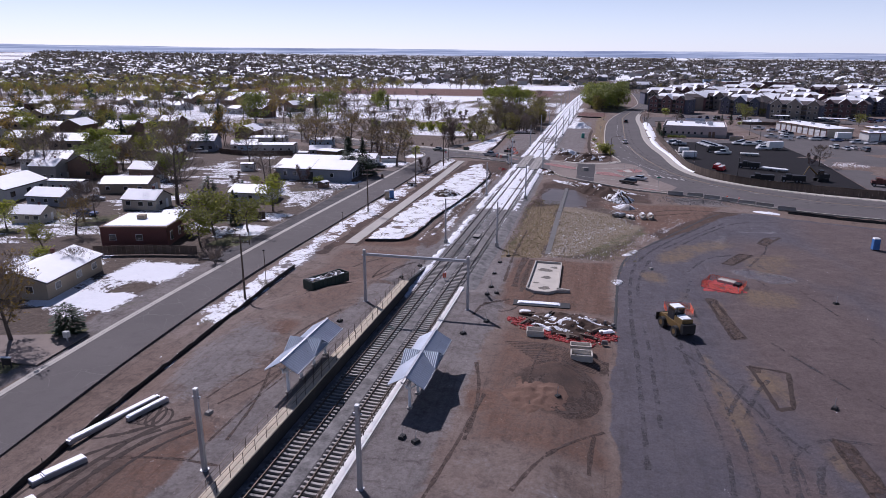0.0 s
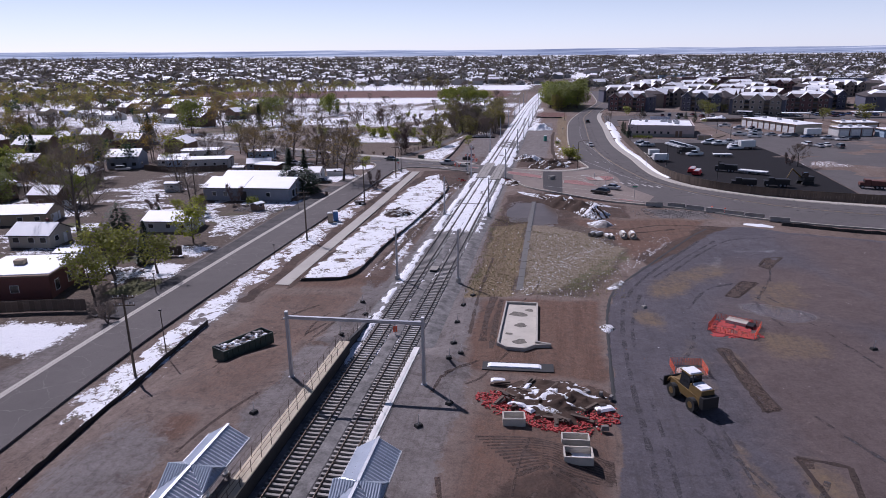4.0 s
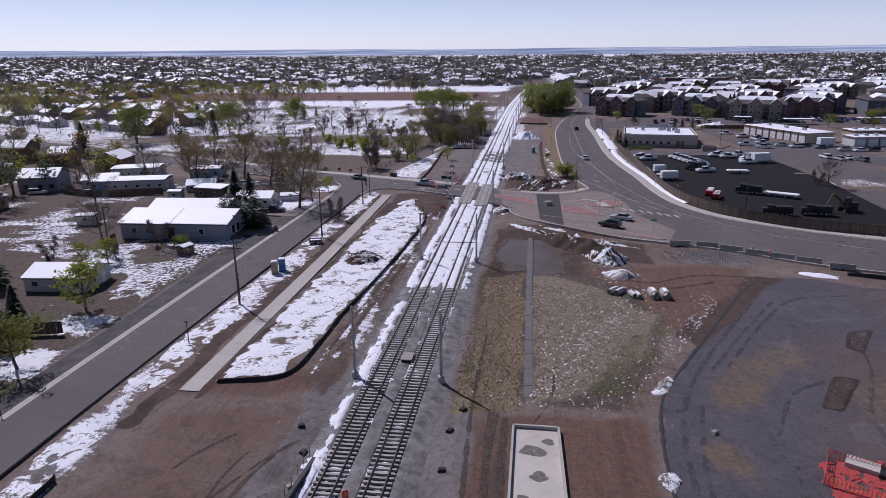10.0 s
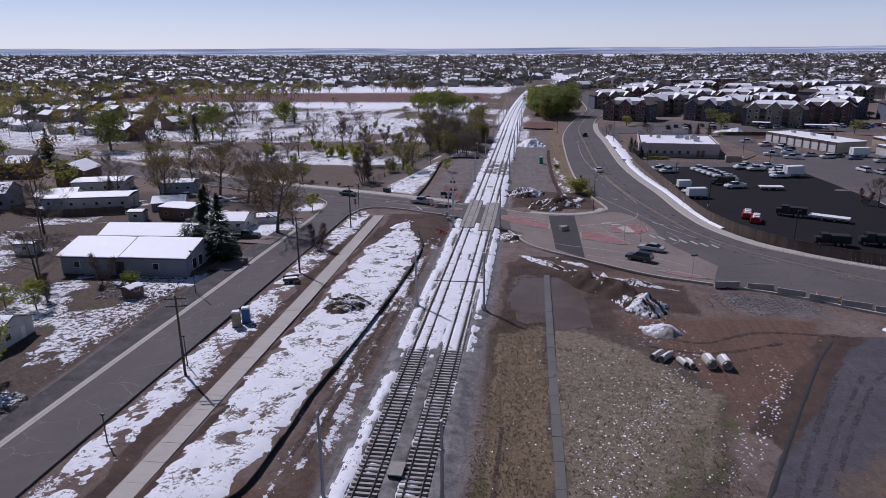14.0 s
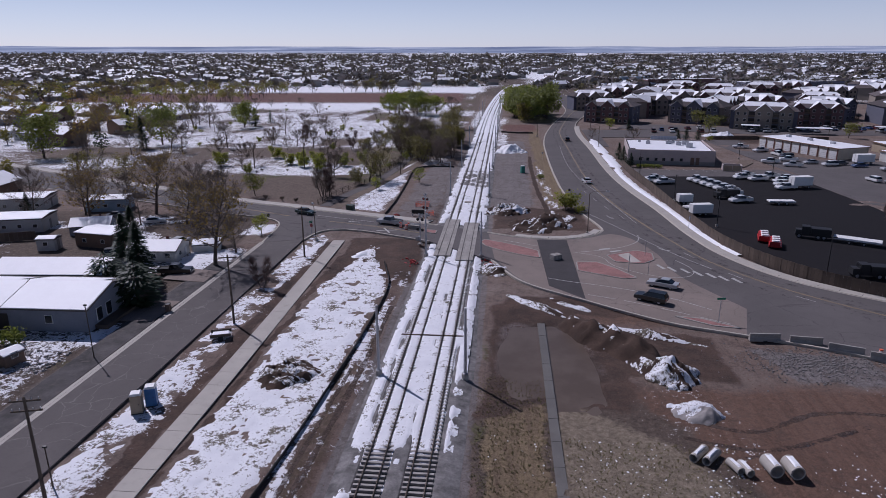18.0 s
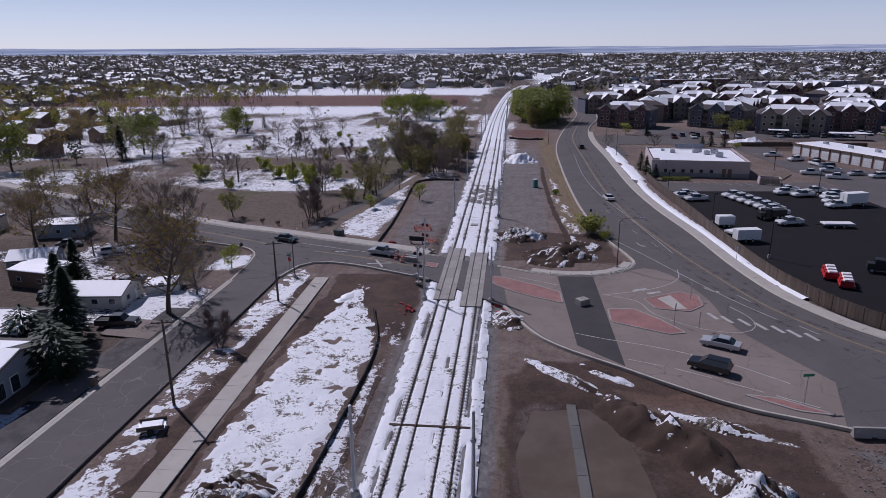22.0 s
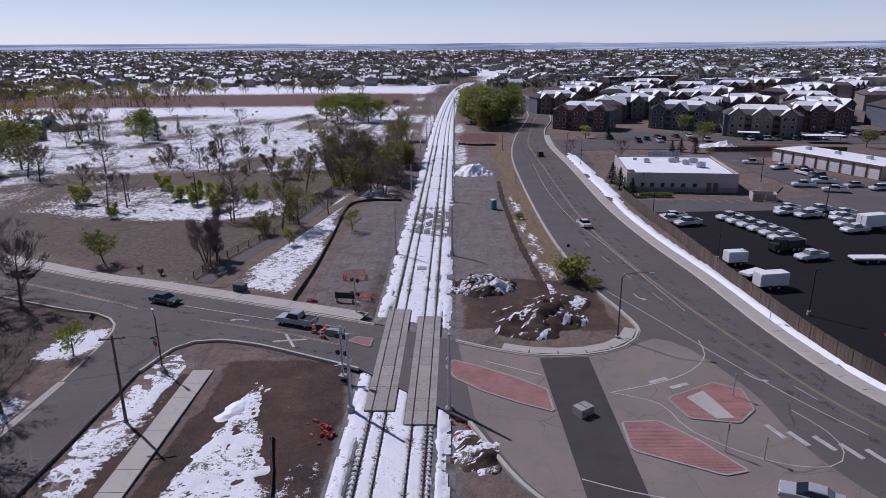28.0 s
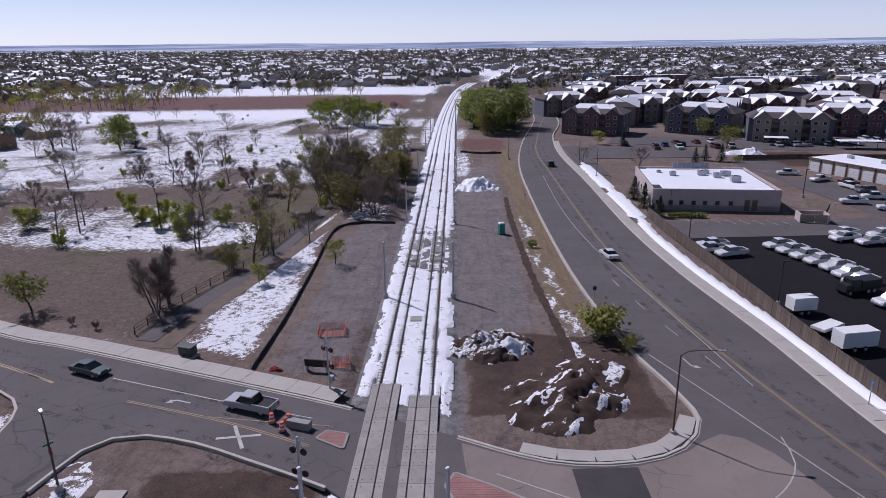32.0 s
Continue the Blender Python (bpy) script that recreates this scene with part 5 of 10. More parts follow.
for i in range(60):
    plant(scrub.choice(["bare", "bare", "olive", "bare"]), scrub.uniform(-380, -60), scrub.uniform(478, 492), scrub.uniform(0.7, 1.0))

# ---- houses ----


def window_unit(top, x, y, z, w, h, face, name="window"):
    """A window with frame, pane and sill on a wall; face is the way that it looks."""
    c, s = math.cos(face), math.sin(face)
    win = part(name, Mesh().box(x, y, z, w, 0.1, h, face + math.pi / 2), M["white"], top)
    part("pane", Mesh().box(x + c * 0.055, y + s * 0.055, z + 0.07, w - 0.14, 0.04, h - 0.14, face + math.pi / 2), M["window"], win)
    return win


def house(name, label, w, d, h, pitch, wall, roof, snow=0.85, seed=1, garage=False, simple=False):
    """A one-storey gabled house; the ridge runs along x, w by d metres."""
    rng = random.Random(seed)
    top = thing(name, label, "house", group="houses of the neighbourhood")
    rise = d / 2 * pitch
    part("wall", Mesh().side([(-d / 2, -0.3), (d / 2, -0.3), (d / 2, h), (0, h + rise - 0.02), (-d / 2, h)], -w / 2, w / 2, "x"), M["wall_" + wall], top, fix=True)
    e, t = 0.45, 0.14
    k = rise / (d / 2)
    roof_ob = part("roof", Mesh().side([(-d / 2 - e, h - e * k), (0, h + rise), (d / 2 + e, h - e * k), (d / 2 + e, h - e * k + t), (0, h + rise + t), (-d / 2 - e, h - e * k + t)], -w / 2 - 0.35, w / 2 + 0.35, "x"), M[roof], top, fix=True)
    if snow:
        sl = Mesh().side([(-d / 2 - e + 0.08, h - e * k + t + 0.02), (-0.06, h + rise + t), (0.1, h + rise + t + 0.07), (-d / 2 - e + 0.04, h - e * k + t + 0.1)], -w / 2 - 0.25, w / 2 + 0.25, "x")
        part("roof_snow", sl, M["snow"], roof_ob, "melting snow on the shaded slope", fix=True)
        if snow > 0.7:
            part("roof_snow", Mesh().side([(0.12, h + rise + t - 0.01), (d * 0.46, h + rise * 0.08 + t + 0.01), (d * 0.44, h + rise * 0.12 + t + 0.07), (0.12, h + rise + t + 0.05)], -w / 2 - 0.2, w / 2 * 0.5, "x"), M["snow"], roof_ob, "patch of snow on the sunny slope", fix=True)
    if simple:
        panes = Mesh()
        for x in (-w * 0.32, w * 0.05, w * 0.34):
            panes.box(x, -d / 2 - 0.02, 0.95, 1.3, 0.1, 1.1).box(x, d / 2 + 0.02, 0.95, 1.3, 0.1, 1.1)
        panes.box(w / 2 + 0.02, -d * 0.2, 0.95, 0.1, 1.2, 1.1).box(-w / 2 - 0.02, -d * 0.2, 0.95, 0.1, 1.2, 1.1)
        tagged(part("panes", panes, M["window"], top), kind="stuff")
        return top
    part("chimney", Mesh().box(w * 0.2, d * 0.08, h + rise * 0.6, 0.5, 0.5, rise * 0.4 + 0.8), M["wall_brick"], roof_ob)
    for x in (-w * 0.32, w * 0.05, w * 0.34):
        window_unit(top, x, -d / 2 - 0.02, 0.95, 1.3, 1.1, -math.pi / 2)
        window_unit(top, x, d / 2 + 0.02, 0.95, 1.3, 1.1, math.pi / 2)
    window_unit(top, w / 2 + 0.02, -d * 0.2, 0.95, 1.2, 1.1, 0)
    window_unit(top, -w / 2 - 0.02, -d * 0.2, 0.95, 1.2, 1.1, math.pi)
    door = part("door", Mesh().box(w / 2 + 0.03, d * 0.2, -0.05, 0.95, 0.1, 2.05, math.pi / 2), M["white"], top, "pale front door")
    part("handle", Mesh().tube((w / 2 + 0.1, d * 0.2 + 0.35, 1.0), (w / 2 + 0.16, d * 0.2 + 0.35, 1.0), 0.03), M["galv"], door)
    if garage:
        part("garage_door", Mesh().box(w / 2 + 0.03, -d * 0.05, -0.1, 2.6, 0.1, 2.1, math.pi / 2), M["white"], top, "white garage door")
    return top


HOUSES = [
    house("house", "pale one-storey house with a snowy shingle roof", 12, 8.5, 2.7, 0.36, "pale", "roof_shingle", 0.8, 1),
    house("house", "tan one-storey house with a snow-covered roof", 14, 9, 2.7, 0.32, "tan", "roof_brown", 0.8, 2, True),
    house("house", "small cream cottage with a white snowy roof", 8.5, 6.5, 2.5, 0.5, "cream", "roof_shingle", 0.8, 3),
    house("house", "grey-blue house with a snow-dusted gable roof", 11, 8, 2.7, 0.42, "greyblue", "roof_shingle", 0.8, 4),
    house("house", "brown house with a steep snowy roof", 10, 9, 4.6, 0.5, "brown", "roof_brown", 0.8, 5, True),
    house("house", "grey two-storey house with a snow-covered gable roof", 10, 9, 5.0, 0.45, "grey", "roof_shingle", 0.8, 6),
    house("house", "pale distant house with a snowy shingle roof", 13, 9, 2.9, 0.38, "pale", "roof_shingle", 0.8, 7, simple=True),
    house("house", "tan distant house with a snowy brown roof", 12, 9, 3.0, 0.42, "tan", "roof_brown", 0.8, 8, simple=True),
    house("house", "brown distant house with a snow-dusted roof", 11, 9, 4.6, 0.5, "brown", "roof_brown", 0.8, 9, simple=True),
    house("house", "blue-grey distant house with a snowy gable", 11, 9, 4.2, 0.45, "greyblue", "roof_shingle", 0.8, 10, simple=True),
]
HOUSED = set()


def put_house(i, x, y, turn, k=1.0):
    src = HOUSES[i]
    m = pose(x, y, gz(x, y) + 0.05, 0, 0, turn)
    if i not in HOUSED:
        HOUSED.add(i)
        src.matrix_basis = m
        ob = src
    else:
        sc = src.scale.copy()
        src.scale = (1, 1, 1)
        ob = copy_thing(src, m)
        src.scale = sc
    ob.scale = (k, k, k)
    return ob


for i, x, y, turn, k in ((2, -80.5, -95, 5, 1.0), (1, -98, -79, 15, 0.9), (4, -104, -64, 5, 0.75), (3, -105, -97, 5, 0.85), (2, -95.5, -112.5, 10, 0.8), (0, -60.5, -80.5, 5, 0.85),
                         (1, -60, -145, 100, 1.0), (3, -77, -4, 20, 0.7), (5, -132, -70, 10, 0.8), (0, -54, -20, 5, 0.75), (0, -110, 0, 20, 0.8)):
    put_house(i, x, y, turn, k)
rows = random.Random(12)
for j in range(7):
    for i in range(9):
        x, y = -122 - i * 26 + rows.uniform(-3, 3), -125 + j * 30 + 0.42 * (i * 20) + rows.uniform(-3, 3)
        if abs(y - (62 - 0.44 * (x + 133))) > 22:
            put_house(rows.randrange(6, 10), x, y, rows.choice([8, 98, 15, 188]), rows.uniform(0.9, 1.15))
for j in range(4):
    for i in range(8):
        x, y = -150 - i * 24 + rows.uniform(-4, 4), 118 + j * 34 + 0.44 * (i * 22) + rows.uniform(-4, 4)
        if x < -160 - 0.2 * j:
            put_house(rows.randrange(6, 10), x, y, rows.choice([-22, 68, -18, 160]), rows.uniform(0.9, 1.1))


# ---- the far town: houses and woods too distant to part ----
def far_town():
    rng = random.Random(44)
    walls, roofs, snows, woods, dark = Mesh(), Mesh(), Mesh(), Mesh(), Mesh()

    def row_house(x, y, k):
        w, d, h, r = rng.uniform(9, 14) * k, rng.uniform(8, 10) * k, rng.uniform(3.5, 5.5), rng.uniform(2.0, 3.0)
        a = rng.choice((0.1, 1.67)) + rng.uniform(-0.2, 0.2)
        c, s = math.cos(a), math.sin(a)
        rot = lambda px, py, pz: (x + px * c - py * s, y + px * s + py * c, pz)
        z = gz(x, y)
        walls.raw([rot(px, py, z + pz) for px, py, pz in ((-w / 2, -d / 2, 0), (w / 2, -d / 2, 0), (w / 2, d / 2, 0), (-w / 2, d / 2, 0), (-w / 2, -d / 2, h), (w / 2, -d / 2, h), (w / 2, d / 2, h), (-w / 2, d / 2, h), (-w / 2, 0, h + r), (w / 2, 0, h + r))],
                  [(0, 1, 5, 4), (2, 3, 7, 6), (1, 2, 6, 9, 5), (3, 0, 4, 8, 7)])
        near, away = [rot(px, py, z + pz) for px, py, pz in ((-w / 2 - .4, -d / 2 - .4, h - .3), (w / 2 + .4, -d / 2 - .4, h - .3), (w / 2 + .4, 0, h + r), (-w / 2 - .4, 0, h + r))], [rot(px, py, z + pz) for px, py, pz in ((-w / 2 - .4, 0, h + r), (w / 2 + .4, 0, h + r), (w / 2 + .4, d / 2 + .4, h - .3), (-w / 2 - .4, d / 2 + .4, h - .3))]
        (snows if rng.random() < 0.72 else roofs).raw(near, [(0, 1, 2, 3)])
        (snows if rng.random() < 0.3 else roofs).raw(away, [(0, 1, 2, 3)])

    def clump(mesh, x, y, k):
        z = gz(x, y)
        for _ in range(11):
            p = Vector((x + rng.gauss(0, 1.6) * k, y + rng.gauss(0, 1.6) * k, z + abs(rng.gauss(3.6, 2.0)) * k))
            u = Vector((rng.uniform(-1, 1), rng.uniform(-1, 1), rng.uniform(-1, 1))).normalized() * rng.uniform(0.8, 1.7) * k
            w = u.orthogonal().normalized() * u.length * 0.8
            mesh.raw([tuple(p - u), tuple(p + w), tuple(p + u), tuple(p - w)], [(0, 1, 2, 3)])

    def free(x, y):
        line = float(np.interp(y, [p[1] for p in TRACK], [p[0] for p in TRACK]))
        return abs(x - line) > 22 and not (x < -8 and y < 585 and x > -345)

    for i in range(4600):
        y = 330 + 2300 * rng.random() ** 1.5
        x = rng.uniform(-0.95, 0.85) * (y + 330)
        if free(x, y) and not (x > 20 and y < 520):
            row_house(x, y, 1.0 + y / 6000)
    for i in range(14000):
        y = 330 + 2700 * rng.random() ** 1.4
        x = rng.uniform(-0.95, 0.85) * (y + 330)
        if free(x, y) and not (x > 20 and y < 500):
            clump(dark if rng.random() < 0.66 else woods, x, y, rng.uniform(0.6, 1.3) * (1 + y / 3500))
    for name, mesh, mat, label in (("far_house_walls", walls, "wall_grey", "walls of the far suburban houses"), ("far_house_roofs", roofs, "roof_brown", "dark roofs of the far suburban houses"),
                                   ("far_roof_snow", snows, "snow", "snow-covered roofs of the far suburban houses"), ("far_woods", woods, "leaf_far", "far olive-brown suburban trees"), ("far_dark_woods", dark, "far_wood", "far dark suburban trees")):
        solid(name, mesh, M[mat], label, "town" if "wood" not in name else "trees", kind="stuff")


far_town()


# ---- the trees of the back yards, too many to part ----
def yard_woods():
    rng = random.Random(45)
    stems = Mesh()
    crowns = {"leaf_spring": Mesh(), "leaf_gold": Mesh(), "leaf_olive": Mesh(), "needle": Mesh(), "twig": Mesh()}
    for i in range(1150):
        y = rng.uniform(-150, 560)
        x = rng.uniform(-560, -118 - 0.35 * max(0.0, y - 60))
        if abs(y - (62 - 0.44 * (x + 133))) < 14 or (y > 300 and x > -340):
            continue
        key = rng.choice(["leaf_spring", "leaf_gold", "leaf_gold", "leaf_olive", "leaf_olive", "needle", "twig", "twig", "twig"])
        tall, z = rng.uniform(5, 11), gz(x, y)
        stems.tube((x, y, z - 0.2), (x + rng.uniform(-0.4, 0.4), y, z + tall * 0.7), 0.2, 0.06, 5, cap=False)
        for b in range(8):
            a, h = rng.uniform(0, 6.28), rng.uniform(0.25, 0.85) * tall
            lobe = Vector((x + math.cos(a) * tall * 0.2, y + math.sin(a) * tall * 0.2, z + h + tall * 0.12))
            stems.tube((x, y, z + h * 0.7), tuple(lobe), 0.08, 0.03, 3, cap=False)
            if key == "twig":
                twig_cloud(crowns[key], [(lobe, (lobe - Vector((x, y, z + h * 0.6))).normalized())], 18, tall * 0.2, 0.03, rng)
            else:
                leaf_cloud(crowns[key], [(lobe, None)], 24, tall * 0.12, 0.32, rng)
    for i in range(950):
        x, y = rng.uniform(-640, -190), rng.uniform(235, 500)
        if x > -330 and y < 350:
            continue
        key = rng.choice(["leaf_olive", "leaf_olive", "leaf_gold", "twig", "twig", "twig", "leaf_spring"])
        tall, z = rng.uniform(7, 12), gz(x, y)
        stems.tube((x, y, z - 0.2), (x, y, z + tall * 0.7), 0.2, 0.06, 4, cap=False)
        for b in range(5):
            a = rng.uniform(0, 6.28)
            lobe = Vector((x + math.cos(a) * tall * 0.2, y + math.sin(a) * tall * 0.2, z + tall * rng.uniform(0.4, 0.9)))
            if key == "twig":
                twig_cloud(crowns[key], [(lobe, Vector((math.cos(a) * 0.5, math.sin(a) * 0.5, 1.0)))], 12, tall * 0.25, 0.04, rng)
            else:
                leaf_cloud(crowns[key], [(lobe, None)], 14, tall * 0.12, 0.45, rng)
    tagged(solid("yard_tree_stems", stems, M["bark"], "trunks and boughs of the back-yard trees", "trees"), kind="stuff")
    for key, mesh in crowns.items():
        tagged(solid("yard_tree_crowns", mesh, M[key], {"needle": "dark evergreen crowns behind the houses", "twig": "bare twiggy crowns behind the houses"}.get(key, "yellow-green and golden spring crowns behind the houses"), "trees"), kind="stuff")


yard_woods()

# ---- snow on the line ----
def track_snow(x, y):
    cov = np.interp(y, [-135, -118, -82, -76.5, -73.5, 46, 54, 72, 80, 260], [-0.95, -0.8, -0.55, -0.1, 1.3, 1.3, 0.25, 0.25, 1.2, 1.2])
    shoulder = soft(x * -1 - 3.7, 0.4) * soft(y + 137, 2.0) * soft(6.0 + x, 0.6)
    cov = np.maximum(cov, shoulder * 1.6 - 0.6)
    cov = cov - 2.0 * soft(np.abs(x) - 4.55, 0.7) - 2.0 * soft(np.abs(x) - 5.2, 0.2) * soft(y + 76, 3)
    n = field(x, y, 1.5, 51) - 0.5
    gap = np.full(x.shape, 9.0)
    for r in (-2.8885, -1.3815, 1.3815, 2.8885):
        gap = np.minimum(gap, np.abs(x - r))
    tie = np.cos(2 * np.pi * y / 0.66) > 0.1
    open_ties = soft(field(x, y, 26.0, 52) - 0.47, 0.05)
    cov = cov - np.where(gap < 0.17, 1.5, 0) - np.where((gap < 0.42) & tie, 0.5 * open_ties, 0) - 4.0 * np.where((y > np.where(x < 0, -15.9, -18.4)) & (y < np.where(x < 0, 10.9, 8.4)) & (np.abs(np.abs(x) - 2.135) < 1.56), 1, 0) - 4.0 * soft(6.0 - np.abs(y + 0.45 * x - 0.5), 0.3) * np.where(np.abs(y) < 14, 1, 0)
    bare = soft(field(x * 2.5, y * 0.35, 3.0, 54, 3) - 0.46, 0.05) * soft(45 - y, 10)
    cov = cov - 1.9 * soft(0.34 - np.abs(np.abs(x) - 3.62), 0.12) * bare - 1.3 * soft(0.3 - np.abs(x - 0.55), 0.15) * soft(field(x * 2, y * 0.5, 2.2, 50, 3) - 0.5, 0.05) * soft(-30 - y, 10)
    cov = cov - 0.9 * soft(0.34 - gap, 0.12) * soft(field(x, y, 1.1, 49, 3) - 0.5, 0.08)
    return cov + 2.1 * n - 0.6 * soft(field(x, y, 6.0, 53) - 0.62, 0.04)


sheet("track_snow", "melting white snow lying between and beside the rails", -7.0, -137, 7.0, 150, 0.2, track_snow, -0.25, 0.1, M["snow_track"], fall=0.25)
sheet("far_track_snow", "white snow along the line further out", -6.4, 150, 6.4, 262, 0.32, track_snow, -0.25, 0.1, M["snow"], fall=0.25)
far_line = [p for p in TRACK if p[1] > 258]
for o, w in ((-3.9, 1.1), (0, 1.1), (3.9, 1.1), (-2.135, 0.55), (2.135, 0.55)):
    tagged(solid("far_track_snow", Mesh().sweep(offset(far_line, o), [(-w, -0.2), (-w * 0.8, -0.12), (w * 0.8, -0.12), (w, -0.2)]), M["snow"], "white snow along the curving line", "snow"), kind="stuff")


def strip_snow(x, y):
    d = np.clip(signed(x, y, SNOW_STRIP) / 1.2, -1.2, 0.9)
    return d + 2.6 * (field(x, y, 2.2, 55, 5, 0.7) - 0.5) - 0.1 - 1.6 * soft(field(x, y, 8.0, 56) - 0.66, 0.04) - 0.8 * soft(field(x, y, 1.2, 57) - 0.66, 0.03)


sheet("snow_field", "broad strip of melting snow on dark mud beside the footpath", -22, -112, -8.5, -7, 0.35, strip_snow, height, 0.14, M["snow_dirty"], fall=0.16)


def verge_snow(x, y):
    e = np.interp(y, [-205, -180, -157, -132, -100, -7], [-24.5, -27.7, -30, -31.4, -31.3, -30.7])
    d = np.clip((2.2 - np.abs(x - e - 2.6 - 0.03 * np.clip(-y - 112, 0, 60))) / 0.9, -1.5, 0.7) * 1.0
    gap = 1.3 * soft(3.5 - np.abs(y + 115), 1.5) + 0.8 * soft(-150 - y, 6)
    return d + 3.6 * (field(x, y, 2.4, 58, 5, 0.72) - 0.5) - 0.42 - gap - 0.5 * soft(y + 70, 8) * (1 - soft(y + 30, 5))


sheet("verge_snow", "ragged snow on the muddy verge between street and path", -33, -200, -22.6, -3, 0.35, verge_snow, height, 0.1, M["snow_dirty"], fall=0.16)


def fence_snow(x, y):
    line = np.interp(y, [-14, 1.3, 23.3, 47.3, 75, 121, 171], [49.2, 46, 44.2, 41.5, 40.2, 40.6, 40.6])
    d = np.clip((0.75 - np.abs(x - line - 3.2 - 1.1 * soft(y - 75, 5))) / 0.5, -1.5, 0.8) + 1.5 * soft(y - 78, 2) * soft(1.8 - np.abs(x - line - 4.2), 0.3)
    return d + 1.1 * (field(x, y, 3.0, 59) - 0.5) - 2 * soft(2.2 - np.abs(y - 80), 0.8) - 2 * soft(3.0 - np.abs(y - 110), 0.8) - 2.0 * soft(y - 146, 1)


sheet("pavement_snow", "white snow bank between pavement and wooden fence", 40, -12, 54, 150, 0.35, fence_snow, -0.02, 0.22, M["snow"], fall=0.3)

# ---- catenary poles ----


def catenary_pole(side, arm=True):
    top = thing("catenary_pole", "tall grey galvanised steel catenary pole on a concrete footing", "pole", group="catenary poles")
    part("footing", Mesh().tube((0, 0, -1.2), (0, 0, 0.35), 0.42, 0.4, 14), M["concrete"], top, smooth=False)
    part("base_plate", Mesh().tube((0, 0, 0.35), (0, 0, 0.42), 0.34, 0.34, 12), M["galv"], top)
    part("column", Mesh().tube((0, 0, 0.42), (0, 0, 8.4), 0.19, 0.13, 12), M["galv"], top)
    part("cap", Mesh().tube((0, 0, 8.4), (0, 0, 8.48), 0.16, 0.1, 12), M["white"], top)
    if arm:
        br = part("bracket", Mesh().tube((0, 0, 5.6), (0, 0, 5.9), 0.24, 0.24, 10), M["galv"], top)
        part("insulator", Mesh().tube((0, 0, 5.75), (-side * 0.3, 0.25, 5.6), 0.05, 0.05, 6).tube((-side * 0.3, 0.25, 5.6), (-side * 0.1, 0.5, 5.1), 0.03, 0.02, 5), M["white"], br)
    return top


pole_r, pole_l = catenary_pole(1), catenary_pole(-1)
first = {1: True, -1: True}
for y in (-106, -61.2, -15.6, 37.3, 80, 124, 168, 212, 256, 300):
    for side, src in ((1, pole_r), (-1, pole_l)):
        m = pose(5.03 * side, y, -0.1)
        if first[side]:
            src.matrix_basis = m
            first[side] = False
        else:
            copy_thing(src, m)


def station_post(x, y, z, h=7.6):
    top = thing("station_pole", "lavender-grey galvanised steel pole with a white cap", "pole", group="station poles", at=pose(x, y, z))
    part("base_plate", Mesh().box(0, 0, 0, 0.6, 0.6, 0.08), M["galv"], top)
    part("column", Mesh().box(0, 0, 0.08, 0.34, 0.34, h - 0.1, taper=0.9), M["galv"], top)
    part("cap", Mesh().box(0, 0, h, 0.34, 0.34, 0.1), M["white"], top)
    for a in (-1, 1):
        part("lug", Mesh().box(a * 0.26, 0, h - 0.8, 0.2, 0.16, 0.16), M["galv"], top)
    return top


station_post(-7.1, -183.2, 1.05)
station_post(6.5, -182.4, 1.05)
station_post(-7.7, -143.0, 1.05)
station_post(7.0, -142.6, 1.05)
gantry = solid("gantry_beam", Mesh().box(-0.35, -142.8, 7.9, 14.4, 0.3, 0.34, math.radians(1.5)), M["galv"], "pale steel gantry beam joining two station poles over the track", "gantry beam")

# ---- platform railings: post by post ----


def railing(name, label, x, y0, y1, step, z, lean=0.0, mat="rail"):
    top = thing(name, label, "railing")
    post = Mesh().box(0, 0, 0, 0.045, 0.045, 1.1).data("post", M[mat])
    n = int((y1 - y0) / step)
    for i in range(n + 1):
        ob = new("post", post)
        ob.parent = top
        ob.matrix_basis = pose(x, y0 + i * step, z, 0, lean * (1 if i % 2 else 0.6), 0)
    for h in (0.55, 1.1):
        part("rail_bar", Mesh().box(x, (y0 + y1) / 2, z + h, 0.035, y1 - y0, 0.035), M[mat], top)
    return top


railing("platform_railing", "galvanised construction railing along the platform edge", -4.15, -252, -134, 2.0, 1.38, mat="rail")
railing("platform_railing", "temporary steel railing behind the platform edge", -5.1, -252, -134, 2.0, 1.36, 4)
railing("platform_railing", "leaning steel rods along the platform edge", 4.1, -252, -136, 2.4, 1.14, -6)
railing("ramp_railing", "galvanised railing on the ramp at the platform end", -4.6, -133.5, -123, 1.5, 0.55)
solid("ramp_wall", Mesh().side([(-134, -0.7), (-122, -0.7), (-122, -0.2), (-134, 1.15)], -4.75, -4.4, "x"), M["tarp_black"], "dark ramp wall falling from the platform end", "retaining wall", kind="structure", fix=True)


